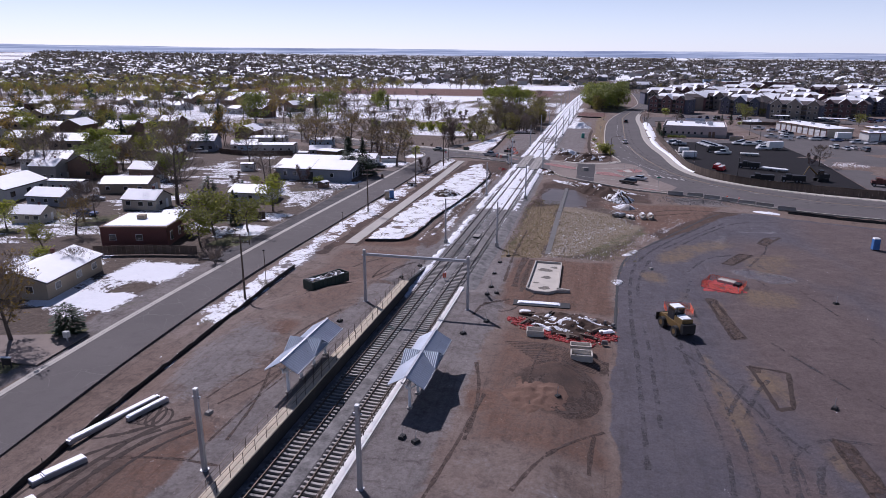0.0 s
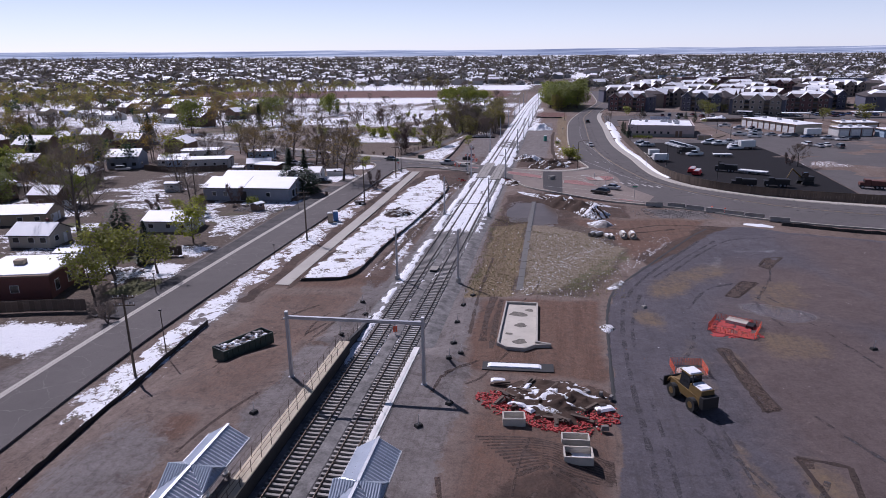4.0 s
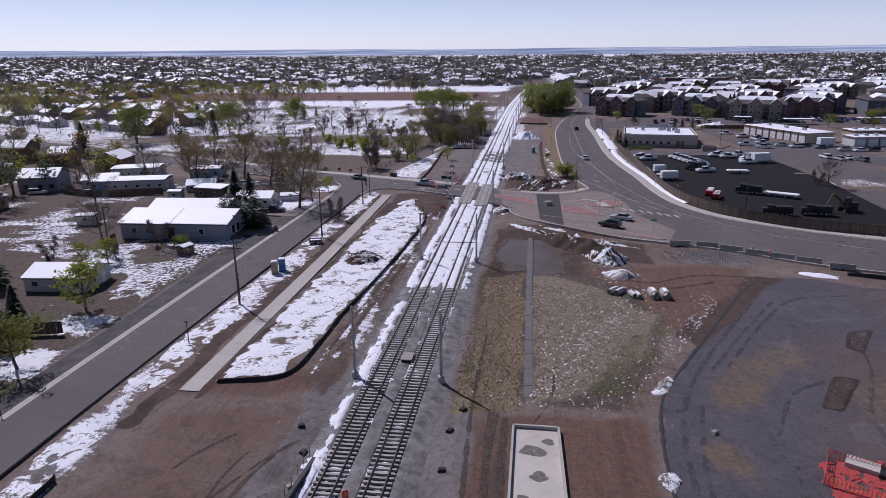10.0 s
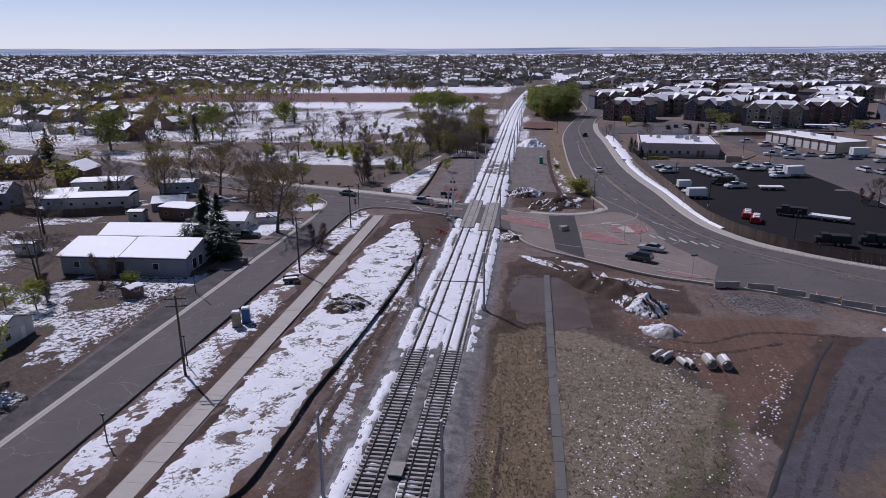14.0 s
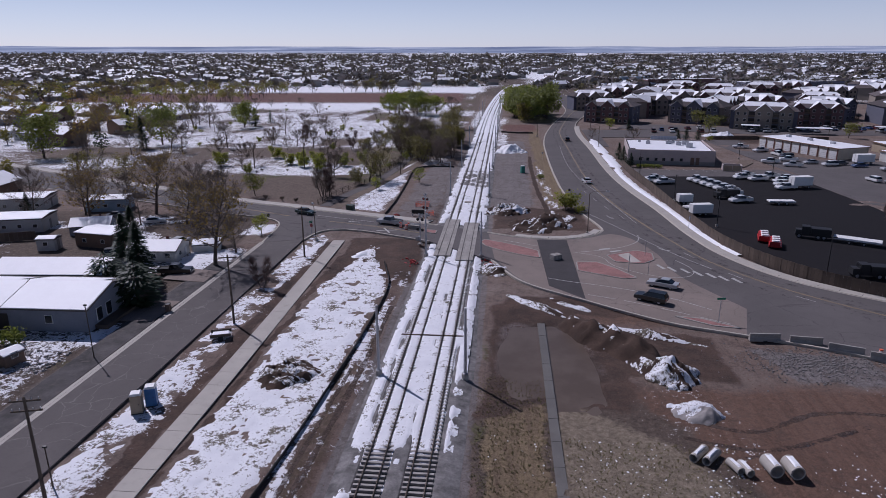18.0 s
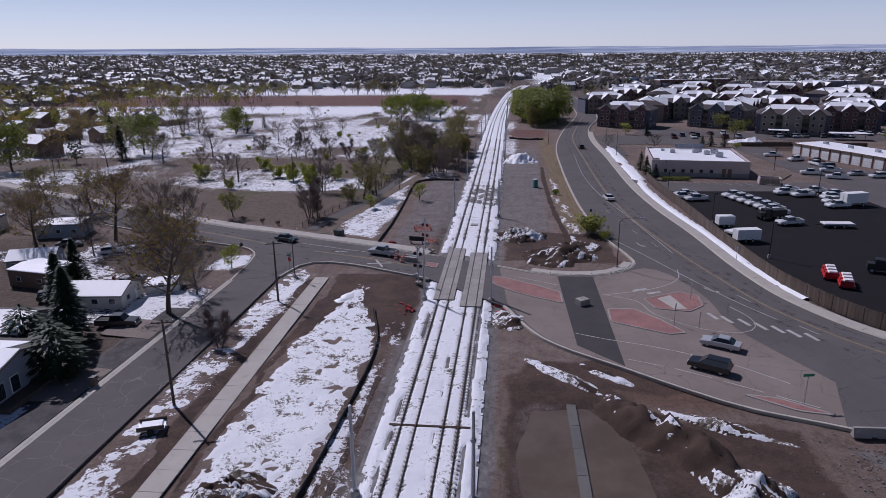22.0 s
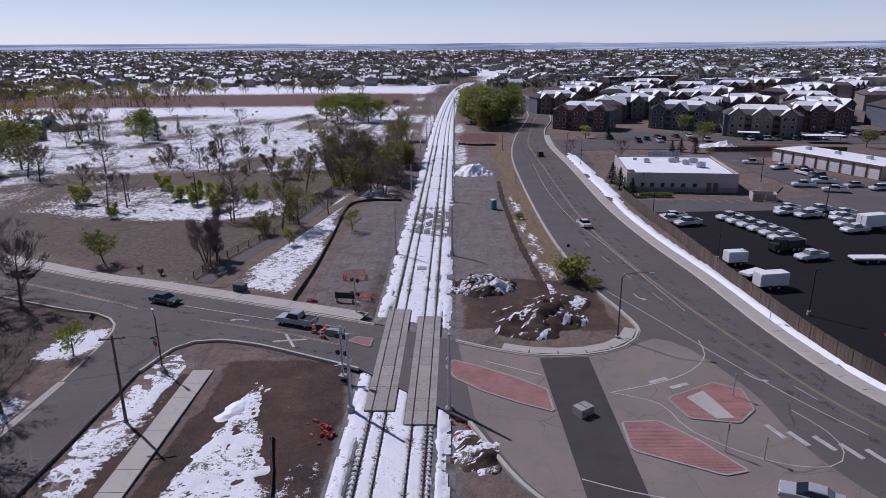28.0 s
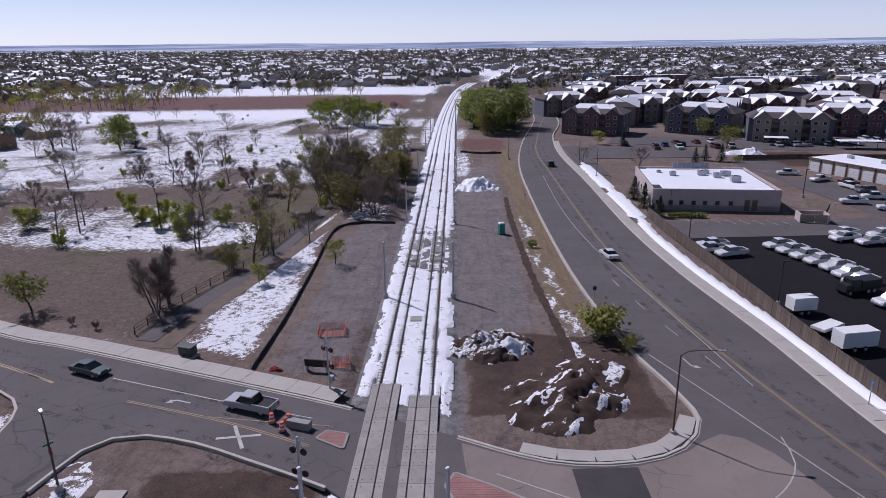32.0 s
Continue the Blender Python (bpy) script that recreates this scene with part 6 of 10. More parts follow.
# ---- shelters ----
def shelter(name, label, x, y, z):
    """Two crossed corrugated roofs on steel posts."""
    top = thing(name, label, "shelter", group="platform shelters", at=pose(x, y, z))
    for px, py in ((0.0, -4.6), (0.0, 4.6), (0.0, -1.6), (0.0, 1.6)):
        post = part("post", Mesh().box(px, py, 0, 0.24, 0.24, 2.7), M["white"], top)
        part("foot", Mesh().box(px, py, 0, 0.5, 0.5, 0.25), M["concrete"], post)
        part("knee_brace", Mesh().tube((px, py, 2.2), (px - 0.9, py, 2.85), 0.06).tube((px, py, 2.2), (px + 0.9, py, 2.85), 0.06), M["white"], post)

    def pitched(y0, y1, half, ridge, eave, name="roof_panel"):
        for sgn in (-1, 1):
            me = Mesh()
            n = int((y1 - y0) / 0.36)
            line = []
            for i in range(2 * n + 1):
                line.append((y0 + (y1 - y0) * i / (2 * n), 0.05 if i % 2 else -0.05))
            vs, fs = [], []
            for yy, dz in line:
                vs += [(0.0, yy, ridge + dz), (sgn * half, yy, eave + dz), (sgn * half, yy, eave + dz - 0.05), (0.0, yy, ridge + dz - 0.05)]
            for i in range(len(line) - 1):
                a = 4 * i
                fs += [(a, a + 1, a + 5, a + 4), (a + 2, a + 3, a + 7, a + 6), (a + 1, a + 2, a + 6, a + 5)]
            part(name, me.raw(vs, fs), M["galv_roof"], top, "bright corrugated galvanised roof sheet", fix=True)

    pitched(-5.8, 5.8, 1.85, 4.15, 3.05)
    for sx in (-1, 1):
        for sgn in (-1, 1):
            vs, fs = [], []
            n = 18
            for i in range(n + 1):
                xx = 1.86 * i / n
                dz = 0.03 if i % 2 else -0.03
                yy, zz = 1.75 * i / n, 4.22 - 1.12 * i / n
                vs += [(sx * xx, 0.0, 4.24 + dz), (sx * xx, sgn * yy, zz + dz), (sx * xx, sgn * yy, zz + dz - 0.06), (sx * xx, 0.0, 4.18 + dz)]
            for i in range(n):
                a = 4 * i
                fs += [(a, a + 1, a + 5, a + 4), (a + 2, a + 3, a + 7, a + 6)]
            part("cross_roof", Mesh().raw(vs, fs), M["galv_roof"], top, "crossing corrugated gable", fix=True)
    part("ridge_cap", Mesh().box(0, 0, 4.15, 0.24, 11.7, 0.05), M["galv"], top)
    for sgn in (-1, 1):
        part("fascia", Mesh().box(sgn * 1.86, 0, 2.9, 0.06, 11.6, 0.18), M["galv"], top)
        part("purlin", Mesh().box(sgn * 0.95, 0, 3.35, 0.1, 11.4, 0.18), M["black"], top)
    part("beam", Mesh().box(0, 0, 2.7, 0.22, 11.0, 0.3), M["white"], top)
    return top


shelter("platform_shelter", "open platform shelter with a bright corrugated metal gable roof", -6.3, -164.9, 1.0)
shelter("platform_shelter", "open platform shelter with a bright corrugated metal gable roof", 6.75, -164.8, 1.0)

# ---- small things on the line ----
box = thing("junction_box", "low pale metal equipment cover between the tracks", "equipment cover", at=pose(0.2, -101.2, -0.25))
part("lid", Mesh().box(0, 0, 0.32, 1.35, 2.0, 0.1), M["panel"], box)
part("body", Mesh().box(0, 0, 0, 1.2, 1.85, 0.32), M["black"], box)
man = thing("cable_vault", "square concrete cable vault cover between the tracks in the snow", "vault cover", at=pose(0.0, 28.8, -0.2))
part("rim", Mesh().box(0, 0, 0, 1.6, 1.6, 0.16), M["concrete"], man)
part("lid", Mesh().box(0, 0, 0.16, 1.3, 1.3, 0.03), M["panel"], man)
solid("crosstie_walkway", Mesh().box(0, -50.3, -0.2, 8.2, 0.35, 0.09), M["soil_dark"], "muddy strip across the snowy tracks", "mud strip", kind="stuff")
marker = thing("red_marker", "red warning flag stand standing in the ballast", "marker", at=pose(0.1, -127.8, -0.2))
part("stand", Mesh().tube((0, 0, 0), (0, 0, 1.2), 0.04), M["galv"], marker)
part("flag", Mesh().box(0, 0, 0.35, 0.55, 0.06, 0.8, 0.5), M["orange"], marker)


def signal_mast(x, y, turn):
    top = thing("crossing_signal", "grey railway crossing signal mast with lamps and crossbuck", "crossing signal", group="crossing signals", at=pose(x, y, -0.1, 0, 0, turn))
    part("footing", Mesh().box(0, 0, -0.1, 0.8, 0.8, 0.3), M["concrete"], top)
    part("mast", Mesh().tube((0, 0, 0.2), (0, 0, 6.2), 0.11, 0.09, 10), M["galv"], top)
    for z, a in ((4.9, 0.5), (4.9, -0.5), (2.9, 0.5), (2.9, -0.5)):
        arm = part("lamp_arm", Mesh().tube((0, 0, z), (a, 0, z), 0.05), M["galv"], top)
        part("backing_disc", Mesh().tube((a, -0.05, z), (a, 0.05, z), 0.3, 0.3, 16), M["black"], arm)
        part("lens", Mesh().tube((a, -0.12, z), (a, -0.05, z), 0.14, 0.14, 12), M["lamp_red"], arm)
    for r in (-45, 45):
        me = Mesh().box(0, 0, -0.65, 0.2, 0.04, 1.3)
        ob = part("crossbuck", me, M["white"], top)
        ob.matrix_basis = pose(0, -0.14, 5.6, 0, r, 0)
    part("gate_motor", Mesh().box(0.1, 0.25, 0.9, 0.45, 0.5, 0.75), M["galv"], top)
    part("counterweight", Mesh().box(0.55, 0.3, 1.1, 0.7, 0.14, 0.3), M["galv"], top)
    return top


signal_mast(-7.0, -8.6, 160)
signal_mast(-8.2, 9.6, 330)

# ---- building site ----


def mound(name, label, x0, y0, rx, ry, h, mat, seed, snow=0.0, rough=0.5, turn=0.0):
    """A heap with an uneven top; snow lies on part of it."""
    c, s = math.cos(turn), math.sin(turn)
    R = max(rx, ry) * 1.25
    res = max(0.16, R / 28)
    xs = np.arange(x0 - R, x0 + R, res)
    ys = np.arange(y0 - R, y0 + R, res)
    x, y = np.meshgrid(xs, ys)
    u, v = (x - x0) * c + (y - y0) * s, -(x - x0) * s + (y - y0) * c
    d = np.hypot(u / rx, v / ry) + 1.1 * (field(x, y, max(rx, ry) * 0.5, seed) - 0.5)
    base = height(x, y)
    z = base - 0.08 + np.where(d < 1.05, h * np.clip(1.05 - d, 0, 1) ** 0.8, -0.1) * (1 - rough + 2 * rough * field(x, y, 1.5, seed + 1, 4, 0.7))
    top = thing(name, label, "pile")
    part("pile_body", grid_mesh("pile_body", xs, ys, z, mat, keep=d < 1.12), mat, top)
    if snow:
        f = snow - 0.35 + 2.8 * (field(u * 0.4, v * 1.5, 1.2, seed + 2, 4, 0.75) - 0.5)
        part("snow_cap", grid_mesh("snow_cap", xs, ys, z + np.clip(f * 0.2, -0.15, 0.06), M["snow_cap"], keep=(d < 1.0) & (f > -0.3)), M["snow_cap"], top, "patches of melting snow")
    return top


mound("soil_heap", "long dark red-brown soil heap with snow on one end", 23.6, -51.0, 9.2, 3.0, 3.0, M["soil_dark"], 61, 0.02, 0.7, turn=-0.98)
mound("soil_heap", "steep dark soil heap capped with melting snow", 28.4, -58.6, 4.0, 3.0, 2.2, M["soil_dark"], 68, 0.36, 0.45, turn=-0.9)
mound("gravel_heap", "pale rounded heap of snow-covered gravel", 29.4, -66.6, 3.0, 2.1, 1.2, M["rock"], 62, 0.5, 0.3)
mound("soil_heap", "low dark soil bank streaked with snow", 14.4, -38.6, 5.2, 1.1, 0.7, M["soil_dark"], 63, 0.55, 0.7, turn=-0.75)
mound("soil_heap", "heap of broken asphalt and soil with snow", 17.5, 8.5, 8.0, 6.2, 1.7, M["soil_dark"], 64, 0.1, 0.9, 1.0)
mound("soil_heap", "dark heap of clods with snow patches", 9.8, 20.5, 4.8, 4.0, 1.7, M["soil_dark"], 65, 0.36, 1.0, 0.3)
mound("sand_heap", "tall pale snow-covered sand heap", 10.9, 115, 5.2, 4.6, 3.2, M["snow"], 66, 0.0, 0.35)
mound("soil_heap", "dark earth heap with clods on the snow strip", -15.6, -62, 3.2, 3.6, 1.3, M["soil_dark"], 67, 0.3, 0.9)
mound("snow_heap", "small heap of ploughed snow on the mud", -17.2, -15.5, 1.1, 2.4, 0.5, M["snow"], 69, 0.0, 0.6, -0.3)
mound("soil_heap", "low dark earth heap with sparse snow", 20.5, -142, 6.0, 4.2, 0.9, M["soil_dark"], 70, 0.06, 1.3)
mound("soil_heap", "low scraped brown earth heap", 18.5, -164, 3.4, 4.2, 0.35, M["soil"], 71, 0.0, 1.6)
mound("snow_heap", "large pile of ploughed snow at the yard edge", 101, 164, 6.5, 3.2, 2.0, M["snow"], 72, 0.0, 0.6)
mound("rubble_heap", "small heap of rubble and snow beside the crossing", 8.0, -22.5, 2.6, 3.4, 0.8, M["soil_dark"], 73, 0.5, 0.9, 0.4)
mound("rubble_heap", "snowy rubble at the edge of the gravel lot", 29.6, -104.5, 0.8, 3.0, 0.4, M["rock"], 74, 0.35, 1.2, -0.5)
mound("snow_heap", "small heap of dirty snow on brown soil", 27.3, -121.5, 0.9, 1.8, 0.3, M["snow_cap"], 75, 0.0, 1.6)
mound("soil_heap", "narrow bank of dark soil and snow along the junction kerb", 19.0, -37.6, 4.5, 0.8, 0.45, M["soil_dark"], 76, 0.4, 0.8, -0.7)
mound("soil_heap", "narrow bank of dark soil and snow along the junction kerb", 28.5, -47.5, 6.5, 1.0, 0.6, M["soil_dark"], 77, 0.4, 0.8, -0.45)
mound("snow_heap", "dirty snow lying on the muddy roadside", 62, -64, 3.5, 1.2, 0.4, M["snow"], 78, 0.0, 0.7, -0.3)

slabs = random.Random(93)
for cx, cy, rx, ry, count, tall in ((18.2, 8.2, 4.6, 3.6, 520, 1.5), (9.8, 20.5, 3.4, 2.8, 200, 1.3)):
    pale, dark = Mesh(), Mesh()
    for i in range(count):
        a, r = slabs.uniform(0, 6.28), slabs.random() ** 0.6
        x, y = cx + rx * r * math.cos(a), cy + ry * r * math.sin(a)
        z = gz(x, y) + tall * (1 - r) ** 0.8 * slabs.uniform(0.5, 1.0)
        (pale if slabs.random() < 0.6 else dark).box(x, y, z, slabs.uniform(0.25, 1.4), slabs.uniform(0.1, 0.28), slabs.uniform(0.08, 0.2), slabs.gauss(-0.5, 0.5), 0.7)
    solid("snowy_rubble", pale, M["snow"], "snow lying on broken slabs and timber on the heap", "rubble", kind="stuff")
    solid("broken_rubble", dark, M["rock"], "broken slabs and timber on the heap", "rubble", kind="stuff")

pond = solid("pond", Mesh().prism([(7.2, -74), (24, -74), (25, -62), (23, -46), (19, -39.0), (8.0, -38.5)], -1.4, -0.86), M["water"], "shallow brown puddle water standing in the basin", "pond", kind="structure", fix=True)

slab = thing("forebay_slab", "pale concrete forebay slab with low walls in brown soil", "concrete slab", at=pose(0, 0, -0.28))
part("floor", Mesh().prism([(13.6, -115), (17.8, -115), (18.2, -128.6), (16.8, -130), (14.7, -129.9), (13.6, -128.8)], -0.2, 0.05), M["concrete_wall"], slab, fix=True)
for a, b in (((13.5, -114.8), (17.9, -114.8)), ((17.9, -114.8), (18.3, -127.9)), ((13.5, -114.8), (13.5, -128.9)), ((13.5, -128.9), (14.7, -130.0)), ((14.7, -130.0), (16.9, -130.1)), ((16.9, -130.1), (18.2, -128.8)), ((18.2, -128.0), (20.0, -128.4)), ((18.2, -128.9), (20.0, -128.5))):
    part("low_wall", Mesh().box((a[0] + b[0]) / 2, (a[1] + b[1]) / 2, -0.2, math.dist(a, b) + 0.2, 0.22, 0.6, math.atan2(b[1] - a[1], b[0] - a[0])), M["concrete"], slab)
for cx, cy, r in ((15.4, -118.6, 1.2), (16.0, -122.4, 0.8), (16.9, -117.0, 0.6), (16.2, -127.6, 0.9), (14.6, -125.4, 0.5)):
    out = [(cx + r * (1 + 0.25 * math.sin(3 * a + cx)) * math.cos(a), cy + 0.8 * r * (1 + 0.25 * math.cos(2 * a + cy)) * math.sin(a)) for a in [2 * math.pi * k / 14 for k in range(14)]]
    solid("wet_stain", Mesh().prism(out, -0.3, -0.222), M["rut_wet"], "dark damp stain on the concrete slab", "stain", kind="stuff", fix=True)
trough = thing("sediment_bag", "long black sediment pan filled with white snow", "sediment pan", at=pose(16.4, -134.6, -0.35, 0, 0, 3))
part("pan", Mesh().box(0, 0, 0, 8.2, 2.0, 0.16), M["tarp_black"], trough)
part("snow", Mesh().box(-0.4, 0.1, 0.16, 6.2, 1.0, 0.14, taper=0.9), M["snow"], trough)


def dumpster(x, y, turn):
    top = thing("roll_off_dumpster", "dark green roll-off dumpster full of snowy rubble", "dumpster", at=pose(x, y, gz(x, y), 0, 0, turn))
    L, W, H = 7.0, 2.3, 1.5
    part("floor", Mesh().box(0, 0, 0.15, L, W, 0.1), M["green_dump"], top)
    for a, b, sx, sy in ((0, -W / 2, L, 0.08), (0, W / 2, L, 0.08), (-L / 2, 0, 0.08, W), (L / 2, 0, 0.08, W)):
        part("side", Mesh().box(a, b, 0.15, sx, sy, H), M["green_dump"], top)
    for i in range(9):
        for sgn in (-1, 1):
            part("rib", Mesh().box(-L / 2 + 0.4 + i * 0.78, sgn * (W / 2 + 0.07), 0.2, 0.1, 0.08, H - 0.1), M["green_dump"], top)
    rng = random.Random(3)
    load = Mesh()
    for i in range(46):
        load.box(rng.uniform(-3.2, 3.2), rng.uniform(-0.9, 0.9), 1.15 + rng.uniform(-0.1, 0.25), rng.uniform(0.2, 0.9), rng.uniform(0.2, 0.6), rng.uniform(0.15, 0.4), rng.uniform(0, 3), 0.8)
    tagged(part("rubble", load, M["rock"], top, "grey broken rubble"), kind="stuff")
    part("rubble_bed", Mesh().box(0, 0, 0.25, L - 0.2, W - 0.2, 1.0), M["soil"], top)
    sn = Mesh()
    for i in range(26):
        sn.box(rng.uniform(-3.2, 3.2), rng.uniform(-0.9, 0.9), 1.4 + rng.uniform(-0.05, 0.12), rng.uniform(0.3, 0.9), rng.uniform(0.2, 0.5), 0.12, rng.uniform(0, 3), 0.6)
    tagged(part("snow", sn, M["snow"], top), kind="stuff")
    return top


dumpster(-16.6, -136.4, 62)


def pipe_piece(x, y, turn, r, length, snowy=True):
    top = thing("concrete_pipe", "short grey concrete pipe lying on its side, snow on top", "pipe", group="concrete pipes", at=pose(x, y, gz(x, y), 0, 0, turn))
    n = 18
    vs, fs = [], []
    for k, (rr, yy) in enumerate(((r, 0), (r, length), (r * 0.8, length), (r * 0.8, 0))):
        vs += [(rr * math.cos(2 * math.pi * i / n), yy - length / 2, r + rr * math.sin(2 * math.pi * i / n)) for i in range(n)]
    for k in range(4):
        for i in range(n):
            a, b = k * n + i, k * n + (i + 1) % n
            c, d = ((k + 1) % 4) * n + (i + 1) % n, ((k + 1) % 4) * n + i
            fs.append((a, b, c, d))
    part("barrel", Mesh().raw(vs, fs), M["concrete"], top, fix=True)
    if snowy:
        part("snow", Mesh().box(0, 0, 2 * r - 0.06, r * 0.9, length * 0.9, 0.12, 0, 0.6), M["snow"], top)
    return top


for x, y, t, r, l in ((33.2, -76.2, 8, 0.65, 1.9), (34.9, -76.4, 5, 0.65, 1.9), (30.2, -75.9, 20, 0.38, 1.7), (31.0, -76.2, 15, 0.38, 1.7), (27.6, -74.0, -40, 0.42, 2.3), (28.6, -74.5, -40, 0.42, 2.3)):
    pipe_piece(x, y, t, r, l)


def barrier(x, y, turn, length=3.8):
    top = thing("concrete_barrier", "grey concrete barrier block standing at the road edge", "barrier", group="concrete barriers", at=pose(x, y, -0.1, 0, 0, turn))
    part("block", Mesh().side([(-0.35, 0), (0.35, 0), (0.3, 0.2), (0.15, 0.5), (0.12, 1.0), (-0.12, 1.0), (-0.15, 0.5), (-0.3, 0.2)], -length / 2, length / 2, "x"), M["panel"], top, fix=True)
    part("lifting_slot", Mesh().box(0, -0.2, 0.0, 0.5, 0.32, 0.12), M["black"], top)
    return top


for x, y, t in ((42.6, -48.6, 2), (47.4, -49.2, -6), (51.2, -51.4, -22), (55.0, -53.6, -24), (58.6, -55.6, -20), (62.3, -57.6, -20), (66.4, -60.6, -15)):
    barrier(x, y, t)
rubble = Mesh()
rng = random.Random(9)
for i in range(1500):
    x, y = rng.gauss(46.5, 4.2), rng.gauss(-54.6, 2.2)
    s = rng.uniform(0.08, 0.26)
    rubble.box(x, y, gz(x, y) - 0.05, s, s * rng.uniform(0.7, 1.2), s * 0.7, rng.uniform(0, 3), 0.6)
solid("rip_rap", rubble, M["rock"], "loose grey crushed rock spread beside the barriers", "rocks", kind="stuff")


def silt_fence(name, label, pts, h, step=2.2, mat="tarp_black", lean=0.06):
    """Fabric stretched between stakes."""
    line = spline(pts, 1.1)
    top = thing(name, label, "silt fence")
    rng = random.Random(int(abs(pts[0][0] * 10)))
    vs, fs = [], []
    for i, p in enumerate(line):
        z = gz(p[0], p[1])
        hh = h * rng.uniform(0.75, 1.05)
        for dz, dx in ((-0.1, 0.0), (hh, lean), (hh, lean + 0.04), (-0.1, 0.05)):
            vs.append((p[0] + dx, p[1] + rng.uniform(-0.04, 0.04), z + dz))
        if i:
            a = 4 * i
            fs += [(a - 4, a - 3, a + 1, a), (a - 3, a - 2, a + 2, a + 1), (a - 2, a - 1, a + 3, a + 2)]
        if i % 2 == 0:
            part("stake", Mesh().box(p[0] - 0.05, p[1], z - 0.1, 0.05, 0.05, h + 0.25), M["fence_wood"], top)
    part("fabric", Mesh().raw(vs, fs), M[mat], top)
    return top


silt_fence("silt_fence", "black fabric silt fence round the snow strip", [(-20.3, -109.6), (-13.2, -107), (-12, -98), (-11.8, -88), (-10.6, -74), (-9.2, -48), (-9.2, -32), (-12, -20)], 0.55)
silt_fence("silt_fence", "black fabric silt fence along the snowy verge", [(-26.3, -128), (-25.8, -140), (-24.2, -158), (-22.0, -182), (-18, -205), (-12.5, -228)], 0.7)
silt_fence("silt_fence", "black fabric silt fence beside the bike path", [(-18.3, 14.5), (-18.2, 30), (-18.8, 50), (-19.4, 74), (-15.0, 79.6), (-7.5, 79.5)], 0.6)
silt_fence("silt_fence", "black fabric silt fence along the lower road edge", [(66, -63.5), (80, -68), (100, -72), (125, -76)], 0.7)
silt_fence("silt_fence", "black fabric silt fence below the grove", [(6.8, 176), (12, 172), (21, 172)], 0.8)


def net_fence(x, y, w, d, turn, label="orange-red plastic safety net round a pit"):
    top = thing("safety_net", label, "safety net", group="orange safety nets", at=pose(x, y, gz(x, y), 0, 0, turn))
    rng = random.Random(int(abs(x * 7 + y)))
    cs = [(-w / 2, -d / 2), (w / 2, -d / 2), (w / 2, d / 2), (-w / 2, d / 2)]
    for i in range(4):
        a, b = cs[i], cs[(i + 1) % 4]
        part("stake", Mesh().box(a[0], a[1], -0.1, 0.05, 0.05, 1.2), M["galv"], top)
        me = Mesh()
        for k in range(7):
            z = 0.1 + k * 0.13
            sag = rng.uniform(-0.05, 0.0)
            me.tube((a[0], a[1], z), ((a[0] + b[0]) / 2, (a[1] + b[1]) / 2, z + sag), 0.02, n=3).tube(((a[0] + b[0]) / 2, (a[1] + b[1]) / 2, z + sag), (b[0], b[1], z), 0.02, n=3)
        n = int(math.dist(a, b) / 0.3)
        for k in range(n):
            t = k / n
            me.box(a[0] + (b[0] - a[0]) * t, a[1] + (b[1] - a[1]) * t, 0.08, 0.03, 0.03, 0.8)
        part("net", me, M["orange"], top)
    return top


for x, y, w, d, t in ((-10.8, 25, 3.4, 2.6, 5), (-8.0, 15.7, 2.0, 1.4, 10), (43.6, -119.5, 5.6, 4.6, -25), (35.6, -132.4, 3.6, 2.6, 5)):
    net_fence(x, y, w, d, t)
for x, y, r in ((-7.2, -19.5, 0.8), (-15.7, 14.8, 0.4), (7.2, -19.2, 0.9)):
    me = Mesh()
    rng = random.Random(int(x * 5))
    for i in range(16):
        me.box(x + rng.gauss(0, r), y + rng.gauss(0, r), gz(x, y), rng.uniform(0.3, 0.9), rng.uniform(0.15, 0.4), rng.uniform(0.1, 0.4), rng.uniform(0, 3), 0.5)
    solid("fallen_net", me, M["red_mesh"], "crumpled red plastic safety net lying on the mud", "safety net", kind="stuff")
flattened = Mesh()
rng = random.Random(31)
for i in range(120):
    x, y = rng.uniform(40.6, 46.4), rng.uniform(-122.3, -116.8)
    flattened.box(x, y, gz(x, y) + 0.0, rng.uniform(0.5, 1.3), rng.uniform(0.2, 0.6), 0.06, rng.uniform(0, 3), 0.8)
solid("fallen_net", flattened, M["red_mesh"], "red plastic net trampled flat round a drain box", "safety net", kind="stuff")
drain = thing("drain_box", "pale precast concrete drain box with a dark opening", "drain box", at=pose(44.4, -117.6, -0.35, 0, 0, -30))
part("box", Mesh().box(0, 0, 0, 2.6, 1.5, 0.5), M["concrete_wall"], drain)
part("opening", Mesh().box(1.75, -0.2, 0.05, 0.9, 1.5, 0.4), M["black"], drain)
well = thing("manhole_ring", "round pale concrete manhole ring with a rusty lid", "manhole", at=pose(35.3, -133.4, -0.3))
part("ring", Mesh().tube((0, 0, 0), (0, 0, 0.3), 1.25, 1.15, 24), M["concrete_wall"], well)
part("lid", Mesh().tube((0, 0, 0.3), (0, 0, 0.42), 0.5, 0.45, 18), M["rail"], well)


